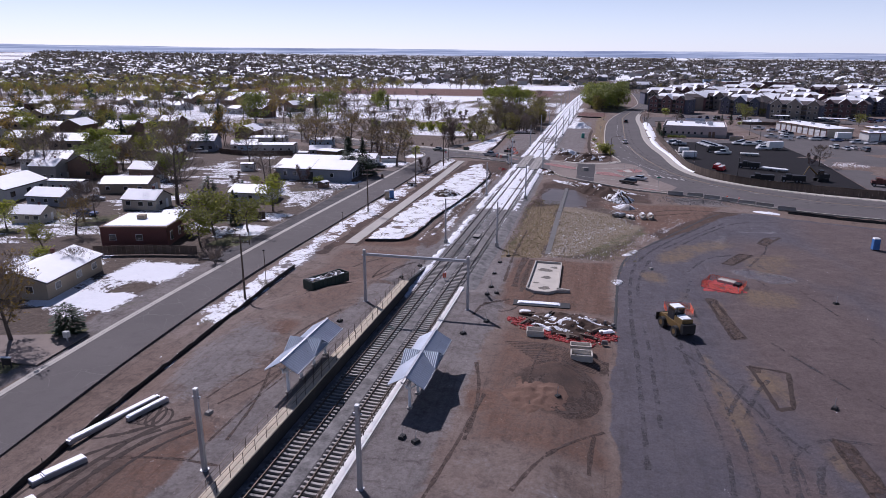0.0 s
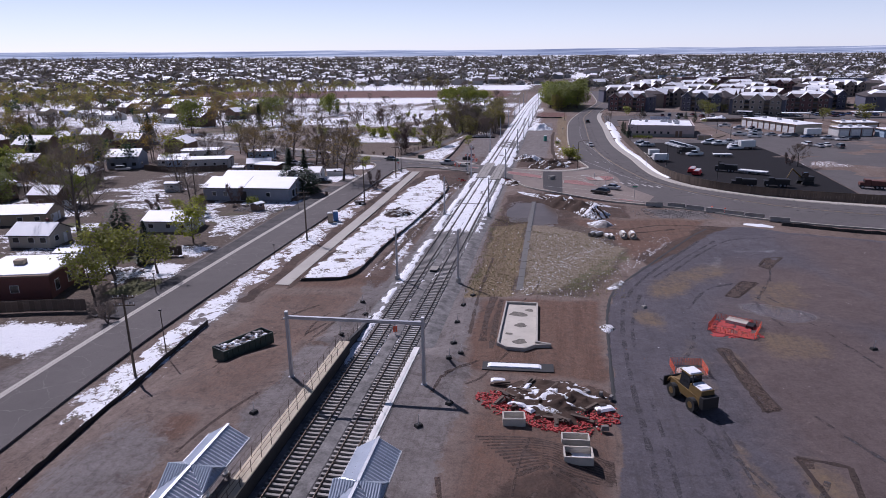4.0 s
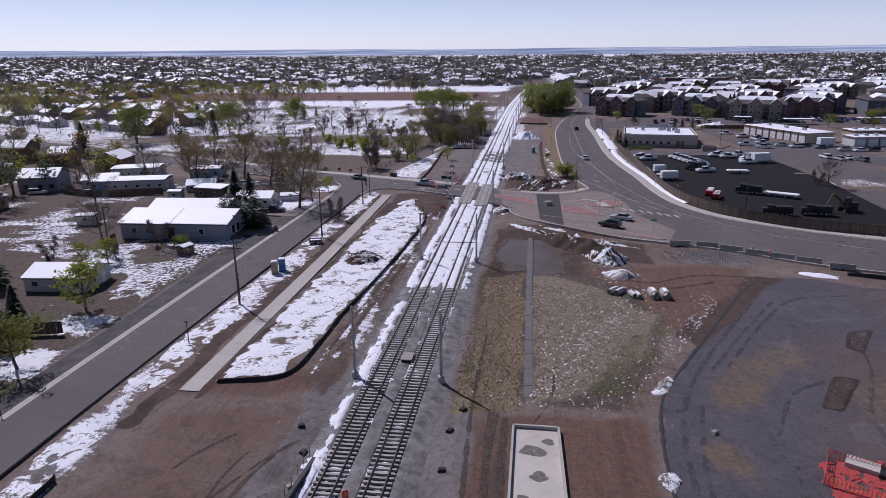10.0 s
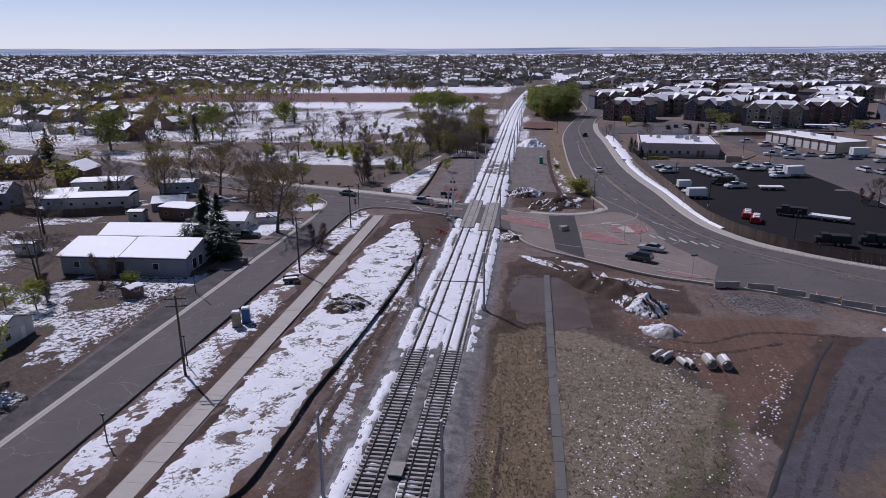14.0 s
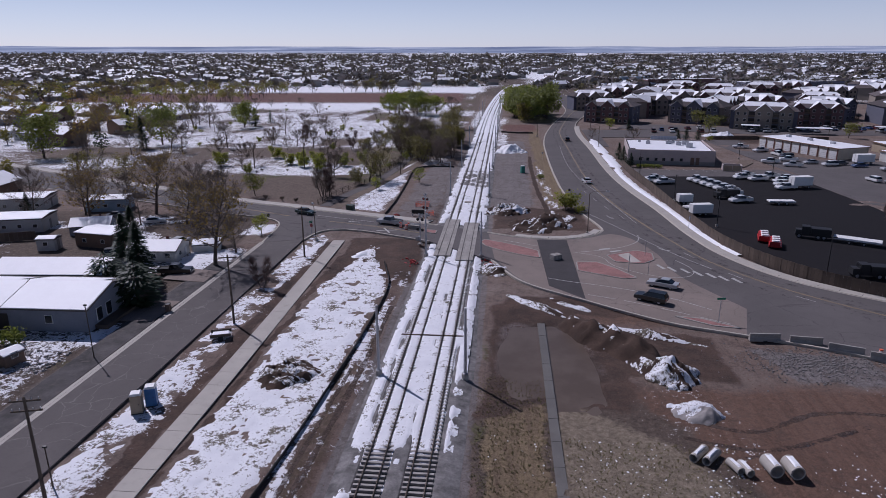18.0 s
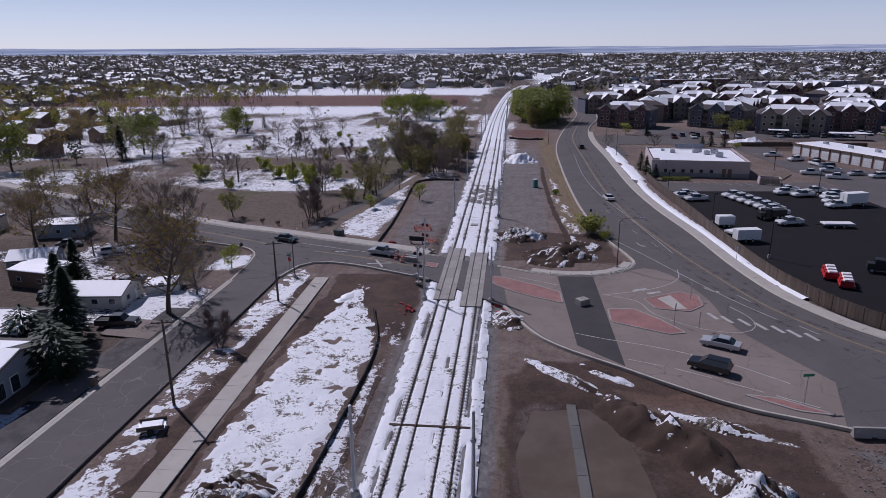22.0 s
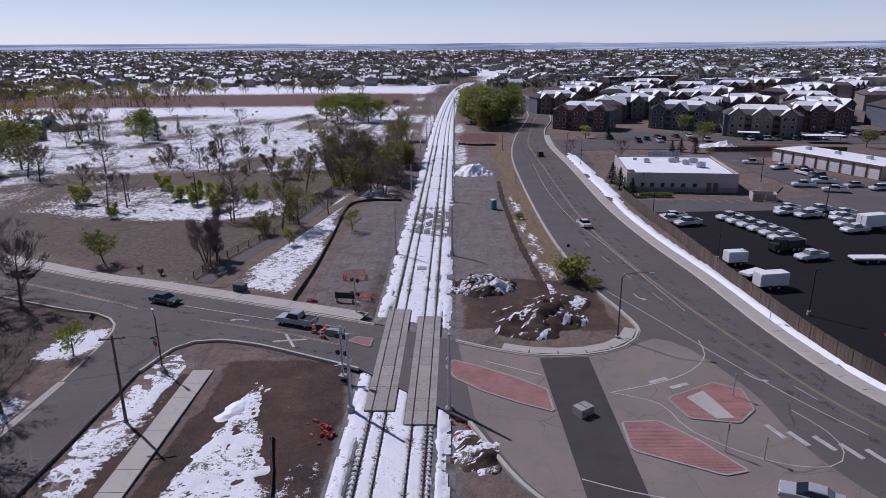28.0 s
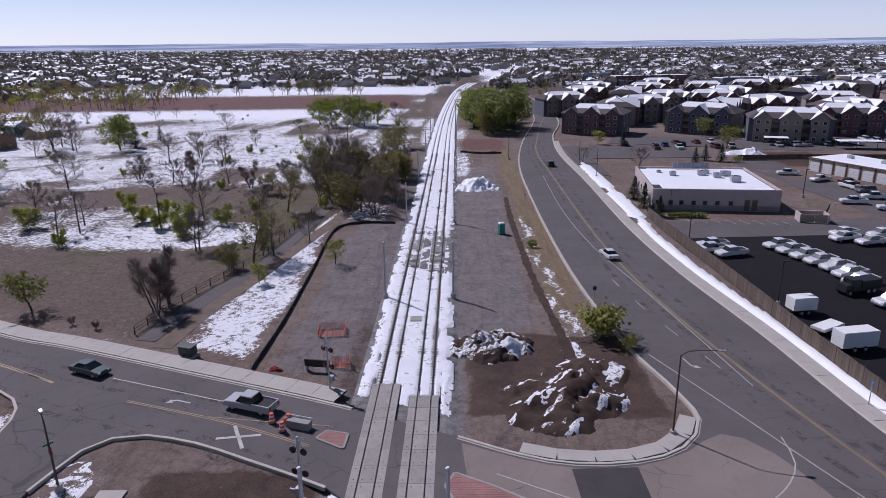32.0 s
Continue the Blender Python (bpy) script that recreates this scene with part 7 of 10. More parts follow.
# ---- debris field: forms, blocks and red netting ----
rng = random.Random(17)
for i in range(46):
    x, y = rng.uniform(13.5, 26.5), rng.uniform(-147, -138.5)
    k = rng.random()
    t = rng.uniform(0, 180)
    if k < 0.6:
        solid("form_block", Mesh().box(0, 0, 0, rng.uniform(0.3, 0.9), rng.uniform(0.2, 0.5), rng.uniform(0.2, 0.5), 0, 0.85), M["rail" if i % 3 else "rock"], "dark rusty steel or concrete block lying among the site debris", "block", "site debris", at=pose(x, y, gz(x, y) + 0.2, 0, 0, t))
    elif k < 0.85:
        solid("timber", Mesh().box(0, 0, 0, rng.uniform(1.5, 2.8), 0.4, 0.16).box(0.2, 0.1, 0.16, 1.8, 0.3, 0.14, 0.2), M["fence_wood"], "weathered timber lying among the site debris", "timber", "site debris", at=pose(x, y, gz(x, y) + 0.2, 0, 0, t))
    else:
        solid("snow_patch", Mesh().box(0, 0, 0, rng.uniform(0.8, 2.2), rng.uniform(0.5, 1.2), 0.2, 0, 0.6), M["snow"], "small patch of snow on the site debris", "snow", "site debris", at=pose(x, y, gz(x, y) + 0.3, 0, 0, t))
netting = Mesh()
for i in range(1300):
    a = rng.uniform(0, 6.28)
    x, y = 20 + 7.4 * math.cos(a) * rng.uniform(0.3, 1.0), -144.0 + 4.9 * math.sin(a) * rng.uniform(0.3, 1.0)
    netting.box(x, y, gz(x, y) + 0.05, rng.uniform(0.12, 0.55), rng.uniform(0.06, 0.25), rng.uniform(0.03, 0.15), rng.uniform(0, 3), 0.7)
solid("fallen_net", netting, M["red_mesh"], "red plastic netting fallen round the debris", "safety net", kind="stuff")
for x, y, t, w, d in ((16.9, -148.6, 8, 2.0, 1.3), (22.6, -150.2, 4, 2.4, 1.1), (22.8, -152.8, 4, 2.4, 1.6)):
    top = thing("concrete_form", "open pale concrete box form on the ground", "concrete form", group="concrete forms", at=pose(x, y, gz(x, y), 0, 0, t))
    for a, b, sx, sy in ((0, -d / 2, w, 0.12), (0, d / 2, w, 0.12), (-w / 2, 0, 0.12, d), (w / 2, 0, 0.12, d)):
        part("side", Mesh().box(a, b, 0, sx, sy, 0.8), M["concrete_wall"], top)
    part("floor", Mesh().box(0, 0, 0, w - 0.1, d - 0.1, 0.15), M["snow"], top, "snow inside the form")


def grader(x, y, turn):
    """A wheeled yellow loader with cab and fork frame."""
    top = thing("wheel_loader", "dirty yellow wheel loader with snow on its roof", "loader", at=pose(x, y, gz(x, y), 0, 0, turn))
    part("chassis", Mesh().box(0, 0, 0.8, 5.0, 1.7, 0.9), M["yellow_machine"], top)
    part("engine_hood", Mesh().box(-1.5, 0, 1.7, 2.0, 1.6, 0.8, 0, 0.92), M["yellow_machine"], top)
    part("counterweight", Mesh().box(-2.7, 0, 0.8, 0.6, 1.8, 1.2), M["black"], top)
    cab = part("cab", Mesh().box(0.3, 0, 1.7, 1.6, 1.5, 1.55, 0, 0.92), M["car_glass"], top, "dark glass cab")
    part("cab_roof", Mesh().box(0.3, 0, 3.25, 1.7, 1.6, 0.12), M["yellow_machine"], cab)
    part("roof_snow", Mesh().box(0.3, 0, 3.37, 1.5, 1.4, 0.12, 0, 0.9), M["snow"], cab)
    part("hood_snow", Mesh().box(-1.5, 0, 2.5, 1.6, 1.3, 0.1, 0, 0.9), M["snow"], top)
    for a in (-0.6, 0.6):
        part("lift_arm", Mesh().tube((1.2, a, 1.9), (2.8, a, 1.5), 0.14).tube((2.8, a, 1.5), (3.5, a, 0.7), 0.13), M["yellow_machine"], top)
        part("fork", Mesh().box(4.0, a, 0.3, 1.4, 0.14, 0.08), M["black"], top)
    part("fork_frame", Mesh().box(3.4, 0, 0.3, 0.15, 2.1, 1.1), M["black"], top)
    part("mast", Mesh().tube((-0.9, 0.7, 2.4), (-0.9, 0.7, 3.6), 0.07), M["black"], top)
    for ax in (-1.6, 1.6):
        for ay in (-1.05, 1.05):
            w = part("wheel", Mesh().tube((ax, ay - 0.28, 0.72), (ax, ay + 0.28, 0.72), 0.72, 0.72, 18), M["rubber"], top, "large black tyre")
            part("rim", Mesh().tube((ax, ay - 0.3, 0.72), (ax, ay + 0.3, 0.72), 0.36, 0.36, 14), M["yellow_machine"], w)
    return top


grader(34.6, -139.6, 115)
# timber and pipe bundles beside the silt fence
for x, y, t, l, w in ((-20.2, -178.0, 74, 9.5, 0.6), (-18.0, -176.2, 74, 4.5, 0.5), (-18.6, -186.0, 66, 3.4, 0.9), (-19.6, -187.6, 66, 1.4, 0.9), (-18.2, -191.5, 66, 3.4, 1.1), (-17.2, -195.4, 66, 3.2, 1.1)):
    top = thing("form_bundle", "long bundle of forms covered with snow on the mud", "bundle", group="form bundles", at=pose(x, y, gz(x, y), 0, 0, t))
    for k in range(3):
        part("beam", Mesh().box(0, (k - 1) * w / 3, 0, l, w / 3 - 0.05, 0.4), M["galv"], top)
    part("snow", Mesh().box(0, 0, 0.4, l * 0.97, w * 0.9, 0.12, 0, 0.97), M["snow"], top)

# small stanchion feet and stakes over the platform ground
rng = random.Random(23)
for x, y in ((-11.9, -175.2), (7.6, -174.6), (9.0, -175.0), (8.1, -150.6), (8.6, -136.2), (9.4, -132.6), (7.4, -122.4), (-6.0, -121), (-5.4, -126), (8.0, -129.2), (-8.4, -150.8), (10.3, -146.2), (-6.5, -130), (7.3, -116), (8.2, -112), (-7.6, -117), (32.9, -113.4), (20.8, -163.6), (48.6, -156.8), (58.4, -123.8)):
    top = thing("stake_foot", "short stake in a dark rubber foot", "stake", group="site stakes", at=pose(x, y, gz(x, y), 0, 0, rng.uniform(0, 90)))
    part("foot", Mesh().box(0, 0, 0, 0.75, 0.55, 0.28, 0, 0.8), M["rubber"] if rng.random() < 0.7 else M["panel"], top)
    part("stake", Mesh().tube((0, 0, 0.2), (0.1, 0.05, 1.2), 0.03), M["galv"], top)

# wheel ruts and churned curves, and the sock along the lot edge
def rut(pts, width, mat="soil_dark", step=0.8, name="tyre_rut", label="dark wet tyre rut pressed into the ground"):
    line = [(p[0], p[1], 0.0) for p in spline(pts, step)]
    rng = random.Random(int(abs(pts[0][0] * 3 + pts[0][1])))
    me = Mesh()
    vs, fs = [], []
    for i, p in enumerate(line):
        q0, q1 = line[max(0, i - 1)], line[min(len(line) - 1, i + 1)]
        dx, dy = q1[0] - q0[0], q1[1] - q0[1]
        l = math.hypot(dx, dy) or 1
        w = width * rng.uniform(0.6, 1.25)
        for o in (-w / 2, 0.0, w / 2):
            px, py = p[0] + dy / l * o, p[1] - dx / l * o
            vs.append((px, py, gz(px, py) + (0.03 if o == 0 else 0.008)))
        if i:
            a = 3 * i
            fs += [(a - 3, a - 2, a + 1, a), (a - 2, a - 1, a + 2, a + 1)]
    return solid(name, me.raw(vs, fs), M[mat], label, "tyre rut", kind="stuff")


for k in range(4):
    cx, cy = -18.3 + 0.85 * k, -176.6 - 0.12 * k
    ring = [(cx + 0.8 * math.cos(a) - 0.35 * math.sin(a), cy + (2.0 - 0.15 * k) * math.sin(a)) for a in [2 * math.pi * q / 12 + 0.4 for q in range(13)]]
    rut(ring, 0.34, "rut_dark", 0.4)
for pts, w in (([(-13.2, -176.2), (-15.2, -178.6), (-16.4, -182), (-17.4, -187), (-18.4, -193), (-18.6, -202)], 0.6), ([(-12.4, -177), (-14.4, -180), (-15.6, -184), (-16.2, -190), (-16.4, -202)], 0.6),
               ([(-15.8, -178.4), (-18, -180.6), (-20, -181.2), (-21.2, -180.2)], 0.55), ([(-14.6, -178.8), (-17.4, -182.4), (-19.6, -186.4), (-20.4, -192)], 0.5), ([(-11.5, -178), (-13.2, -181.4), (-14.2, -186), (-14.4, -200)], 0.5)):
    rut(pts, w, "rut_dark", 0.5)
for pts, w in (([(29.4, -172), (29.3, -150), (29.0, -135), (29.4, -120), (31.2, -108.5), (36.6, -96), (47, -77.5)], 0.6), ([(31.0, -165), (30.9, -150), (30.6, -139)], 0.5), ([(30.2, -128), (30.8, -119), (33, -108)], 0.5),
               ([(36, -176), (36.6, -166), (35.4, -152), (34.6, -142)], 0.5), ([(37.9, -177), (38.4, -166), (37.2, -152), (36.4, -143)], 0.45), ([(42, -182), (41.4, -174), (42.4, -167), (45.5, -163.5), (50, -163)], 0.6),
               ([(43.6, -182), (43.2, -174), (44.2, -168.4), (46.4, -165.6)], 0.6), ([(32.5, -140), (33.5, -134), (37.2, -126), (38.8, -118)], 0.5), ([(34, -145), (38, -152), (42, -162), (44, -166)], 0.4),
               ([(36, -100), (43, -88), (50, -77)], 0.5), ([(38, -99), (45, -87), (53, -76), (62, -73)], 0.5), ([(39, -113), (43, -105), (48, -101)], 0.5), ([(50, -118), (49, -110), (54, -98), (56, -90)], 0.5),
               ([(11.5, -128), (11.2, -120), (11.4, -112)], 1.0), ([(12.8, -130), (12.6, -121), (12.6, -113)], 0.8), ([(9.6, -126), (9.0, -110), (9.2, -92)], 0.5),
               ([(28, -68), (34, -70), (42, -66), (52, -66)], 0.7), ([(27, -71), (34, -73), (44, -69)], 0.6), ([(30, -75), (38, -72), (46, -68)], 0.5), ([(-9, -100), (-8.2, -80), (-7.4, -60), (-7.2, -40)], 0.7), ([(-10.2, -100), (-9.6, -84), (-8.6, -60)], 0.5)):
    rut(pts, w, "rut_lot" if pts[0][0] > 28.5 else "rut_soil")
for k in range(5):
    r = 2.2 + 0.55 * k
    rut([(20.7 + r * math.cos(a), -161 + 1.35 * r * math.sin(a)) for a in [2.2 + 0.7 * k + 0.45 * q for q in range(9)]], 0.6, "rut_soil", 0.6)
for k in range(12):
    rut([(13.6 + 0.4 * k, -151.5 - 0.42 * k), (18 + 0.2 * k, -151.0 - 0.36 * k), (22.5, -151.2 - 0.4 * k), (26, -151.8 - 0.3 * k)], 0.28, "rut_soil", 0.8)
rut([(26.8, -141), (27.2, -126), (27.7, -116), (29.3, -106.8), (33.6, -98), (45.4, -75.8), (50.4, -67.8)], 0.45, "tarp_black", name="filter_sock", label="dark filter sock along the edge of the gravel lot")
# trodden lines, wheel marks and scraped bands all over the bare ground
marks = random.Random(202)
for i in range(12):
    x, y = marks.uniform(29, 62), marks.uniform(-178, -84)
    a = marks.choice([1.57, 1.4, 1.75, 1.9, 2.2]) + marks.uniform(-0.2, 0.2)
    l, bend = marks.uniform(8, 26), marks.uniform(-0.01, 0.01)
    pts = []
    for k in range(5):
        pts.append((x, y))
        x, y, a = x + l / 4 * math.cos(a), y + l / 4 * math.sin(a), a + bend * l
    if all(signed(np.array([q[0]]), np.array([q[1]]), LOT_EDGE)[0] > 1.5 for q in pts):
        w = marks.uniform(0.25, 0.6)
        rut(pts, w, "rut_lot")
        if marks.random() < 0.6:
            rut([(q[0] + 1.7, q[1] + 0.2) for q in pts], w, "rut_lot")
for i in range(30):
    x, y = marks.choice([(marks.uniform(-20, -7), marks.uniform(-200, -120)), (marks.uniform(8, 25), marks.uniform(-185, -112))])
    a = marks.choice([1.57, 1.45, 1.7, 1.2, 0.3])
    l, bend = marks.uniform(6, 20), marks.uniform(-0.02, 0.02)
    pts = []
    for k in range(4):
        pts.append((x, y))
        x, y, a = x + l / 3 * math.cos(a), y + l / 3 * math.sin(a), a + bend * l
    if all(-21 < q[0] < -6 or 8 < q[0] < 26 for q in pts):
        rut(pts, marks.uniform(0.25, 0.5), "rut_soil")

# the rough furrow between the gravel and the road
rut([(19.4, 14), (19.0, 24), (18.2, 36), (17.6, 50), (17.4, 66), (17.2, 84), (17.6, 104)], 1.3, "soil_dark", name="furrow", label="dark churned furrow beside the gravel strip")

# shallow dug pits with dark spoil rims in the gravel lot
for pts in ([(42.0, -148.4), (46.0, -149.4), (44.6, -157.6), (43.0, -158.4)], [(45.2, -107.4), (46.8, -107.8), (51.4, -100.6), (49.2, -100.2)], [(54.0, -92.0), (55.2, -93.2), (59.2, -86.4), (56.2, -87.4)], [(40.2, -126.0), (41.3, -126.0), (43.1, -140.0), (41.6, -140.6)], [(46.6, -163.0), (48.0, -163.6), (49.0, -173.0), (47.4, -173.6)]):
    z = gz(*pts[0])
    solid("dug_pit", Mesh().prism(pts[::-1], z - 0.2, z + 0.04), M["rut_soil"], "shallow dug pit with brown soil in the gravel lot", "pit", kind="stuff", fix=True)
    ring = pts + [pts[0]]
    for a, b in zip(ring, ring[1:]):
        rut([a, ((a[0] + b[0]) / 2, (a[1] + b[1]) / 2 + 0.1), b], 0.55, "rut_dark", name="spoil_rim", label="dark rim of spoil along a dug pit")

# specks of melting snow and pale stones in the grass of the basin
specks = random.Random(91)
snowbits, stones, tufts = Mesh(), Mesh(), Mesh()
for i in range(12000):
    x, y = specks.uniform(8, 42), specks.uniform(-110, -72)
    u = (x - 17.0) - (y + 105) * 0.47
    v = (x - 27.0) - (y + 103) * 0.62
    near = 0.7 * math.exp(-(u / 2.2) ** 2) + 0.75 * math.exp(-(v / 2.6) ** 2) * (0.35 + 0.65 * min(1, max(0, (y + 104) / 16))) + (0.25 if 16 < x < 24 else 0.05)
    if x > 33.4 + (y + 98) * 0.53 - 1.5 or specks.random() > near * 0.8 * (0.4 + 1.2 * math.sin(x * 1.7 + 3 * math.sin(y * 0.6)) ** 2):
        continue
    s = specks.choice([0.06, 0.07, 0.09, 0.12, 0.17]) * specks.uniform(0.7, 1.3)
    snowbits.box(x, y, gz(x, y) - 0.02, s * 1.4, s, s * 0.3, specks.uniform(0, 3), 0.6)
for i in range(5000):
    x, y = specks.choice([(specks.uniform(6.6, 14), specks.uniform(-112, -60)), (specks.uniform(15.4, 31), specks.uniform(-110, -72))])
    z = gz(x, y)
    for k in range(4):
        a, s = specks.uniform(0, 6.28), specks.uniform(0.08, 0.2)
        c, d = math.cos(a) * s, math.sin(a) * s
        tufts.raw([(x - d * 0.3, y + c * 0.3, z - 0.02), (x + d * 0.3, y - c * 0.3, z - 0.02), (x + c, y + d, z + s * 0.9)], [(0, 1, 2)])
solid("snow_specks", snowbits, M["snow"], "specks of melting snow in the basin grass", "snow", kind="stuff")
solid("grass_tufts", tufts, M["tuft"], "dry and green tufts on the basin slope", "grass", kind="stuff")

# ---- road markings, islands and street furniture ----


def stripe(pts, width, mat, label, z=0.016, dash=None, name="road_marking"):
    line = spline(pts, 1.5) if len(pts) > 2 else [(*pts[0], 0), (*pts[1], 0)]
    me = Mesh()
    if dash:
        run, acc = [0.0], 0.0
        for a, b in zip(line, line[1:]):
            acc += math.dist(a[:2], b[:2])
            run.append(acc)
        at = lambda d: (float(np.interp(d, run, [p[0] for p in line])), float(np.interp(d, run, [p[1] for p in line])))
        d = 0.0
        while d + dash[0] < acc:
            a, b = at(d), at(d + dash[0])
            me.box((a[0] + b[0]) / 2, (a[1] + b[1]) / 2, z - 0.006, math.dist(a, b), width, 0.008, math.atan2(b[1] - a[1], b[0] - a[0]))
            d += dash[0] + dash[1]
    else:
        me.sweep([(p[0], p[1], z) for p in line], [(-width / 2, -0.006), (-width / 2, 0.0), (width / 2, 0.0), (width / 2, -0.006)], closed=True)
    return solid(name, me, M[mat], label, "road marking", kind="structure", fix=True)


for o in (-0.12, 0.12):
    stripe([(p[0], p[1]) for p in offset(spline([(54, 300), (46, 262), (38, 210), (33.2, 171), (32.6, 121), (32.4, 75), (33.2, 50), (35.2, 30), (38.2, 12), (41.5, -3), (46, -18), (56, -33), (74, -47), (100, -54), (150, -60)]), o)], 0.11, "paint_yellow", "double yellow centre line of the curving road")
    stripe([(p[0], p[1]) for p in offset(spline([(-120, 49), (-90, 34), (-60, 20.5), (-48.8, 15.7), (-39.7, 11.2)]), o)], 0.11, "paint_yellow", "double yellow centre line of the cross road")
    stripe([(p[0], p[1]) for p in offset([(-29.3, 7.2, 0), (-17.5, 3.2, 0), (-8.2, -0.9, 0)], o)], 0.11, "paint_yellow", "yellow line before the crossing")
stripe([(-20, 4.2), (-13, 3.2), (-6.5, 2.4)], 0.11, "paint_yellow", "yellow line round the small island")
stripe([(-52, 16.9), (-39.7, 11.2)], 0.11, "paint_yellow", "yellow line at the street mouth")
stripe([(-33.4, 12.2), (-18.7, 7.0)], 0.13, "paint_white", "white lane line before the crossing")
stripe([(22.4, -12.2), (28.5, -9.9), (32.5, -7.2), (35.2, -3.6), (35.9, 0.5)], 0.13, "paint_white", "curved white turn line at the junction")
stripe([(22.1, -34.0), (28.3, -36.6), (33.9, -40.0), (40, -43.8)], 0.12, "paint_white", "white edge line on the concrete junction", dash=(4.2, 1.2))
stripe([(16.4, -26.8), (20.1, -28.4), (26.5, -30.5), (33.8, -34.3), (38.9, -38.7)], 0.13, "paint_white", "white lane line on the concrete junction")
stripe([(21.9, -12.2), (26.6, -14.6), (28.2, -19.6), (33.4, -24.2), (38.2, -25.0), (40.6, -22.9), (40.9, -19.6), (39.4, -15.8)], 0.1, "paint_white", "thin white turning guide line round the island")
stripe([(44.4, -20.2), (41.2, -14.2), (37.6, -5.9), (32.4, 7.6), (28.4, 17.5)], 0.12, "paint_white", "white lane line before the junction")
stripe([(37.4, 10), (33.5, 40), (30.4, 62), (29.2, 90), (30, 130)], 0.11, "paint_white", "white lane line of the curving road")
stripe([(9, -5), (15.4, -8.5)], 0.12, "paint_white", "short white line beside the island")
stripe([(42, -11), (48, -25), (60, -39), (80, -50)], 0.11, "paint_white", "dashed white lane line on the lower road", dash=(3.0, 9.0))
stripe([(35.5, 14), (32, 30), (29, 50)], 0.1, "paint_white", "dashed white lane line", dash=(3.0, 6.0))
for x, y, t in ((27.9, -9.7, 25), (29.8, -10.9, 25), (36.0, -19.6, -72), (37.6, -20.8, -71), (39.6, -21.5, -70), (41.35, -22.75, -70), (43.2, -23.6, -71), (44.8, -24.8, -69), (46.6, -25.7, -71)):
    solid("crosswalk_bar", Mesh().box(0, 0, 0, 2.4, 0.55, 0.008), M["paint_white"], "faded white crosswalk bar on the road", "road marking", "crosswalk bars", "structure", at=pose(x, y, 0.022, 0, 0, t))


def arrow(x, y, turn):
    me = Mesh().prism([(-1.3, -0.09), (0.5, -0.09), (0.9, 0.25), (0.75, 0.4), (0.4, 0.09), (-1.3, 0.09)], 0.0, 0.008)
    me.prism([(0.55, 0.55), (1.1, 0.1), (1.25, 0.85)], 0.0, 0.008)
    return solid("turn_arrow", me, M["paint_white"], "white curved turn arrow painted on the road", "road marking", "turn arrows", "structure", at=pose(x, y, 0.012, 0, 0, turn), fix=True)


for line, offs in ((spline([(46, 262), (38, 210), (33.2, 171), (32.6, 121), (32.4, 75), (33.2, 50), (35.2, 30), (38.2, 12), (41.5, -3), (46, -18), (56, -33), (74, -47), (100, -54)]), (-2.6, -0.95, 1.1, 2.8)),
                   (spline([(-120, 46), (-90, 32), (-60, 19), (-39.7, 9.6), (-22, 3.4), (-7, -2.4)]), (-4.4, -2.7, 1.6, 3.3))):
    for o in offs:
        solid("tyre_wear", Mesh().sweep([(p[0], p[1], 0.008) for p in offset(line, o)], [(-0.38, 0.0), (0.38, 0.0)]), M["tyre_wear"], "dark worn wheel path on the asphalt", "road wear", kind="stuff")
arrow(-23.6, 7.2, 160)
arrow(38.6, -9.2, -60)
arrow(32.3, 15.2, 280)
solid("rail_crossing_mark", Mesh().box(0, 0, 0, 4.2, 0.35, 0.008, 0.5).box(0, 0, 0.001, 4.2, 0.35, 0.008, -0.75), M["paint_white"], "white railway crossing mark painted on the road", "road marking", kind="structure", at=pose(-15.3, 0.6, 0.012, 0, 0, -20))


def island(name, label, pts, bricks=True):
    top = thing(name, label, "traffic island", kind="structure")
    ring = pts + [pts[0]]
    line = [(a[0] + (b[0] - a[0]) * t, a[1] + (b[1] - a[1]) * t, 0.0) for a, b in zip(ring, ring[1:]) for t in (0.06, 0.35, 0.65, 0.94)]
    line.append(line[0])
    out = [p[:2] for p in line[:-1]]
    part("bed", Mesh().prism(out, -0.1, 0.075), M["brick_red"], top, "mortared red brick bed", fix=True)
    part("kerb", Mesh().sweep([(p[0], p[1], 0.0) for p in line], [(-0.12, -0.1), (-0.12, 0.09), (-0.09, 0.11), (0.09, 0.11), (0.12, 0.09), (0.12, -0.1)], closed=True), M["panel"], top, fix=True)
    if bricks:
        arr = np.array(out)
        x0, y0, x1, y1 = *arr.min(0), *arr.max(0)
        gx, gy = np.meshgrid(np.arange(x0, x1, 0.42), np.arange(y0, y1, 0.22))
        gx = gx + (np.arange(gx.shape[0])[:, None] % 2) * 0.21
        ok = signed(gx, gy, out) > 0.2
        brick = Mesh().box(0, 0, 0, 0.4, 0.2, 0.06).data("brick", M["brick_red"])
        joined, n = Mesh(), 0
        for bx, by in zip(gx[ok], gy[ok]):
            if n < 120:
                ob = new("brick", brick)
                ob.parent = top
                ob.matrix_basis = pose(bx, by, 0.035)
            else:
                joined.box(bx, by, 0.035, 0.4, 0.2, 0.06)
            n += 1
        if n > 120:
            tagged(part("brick_paving", joined, M["brick_red"], top, "red brick paving"), kind="stuff")
    return top


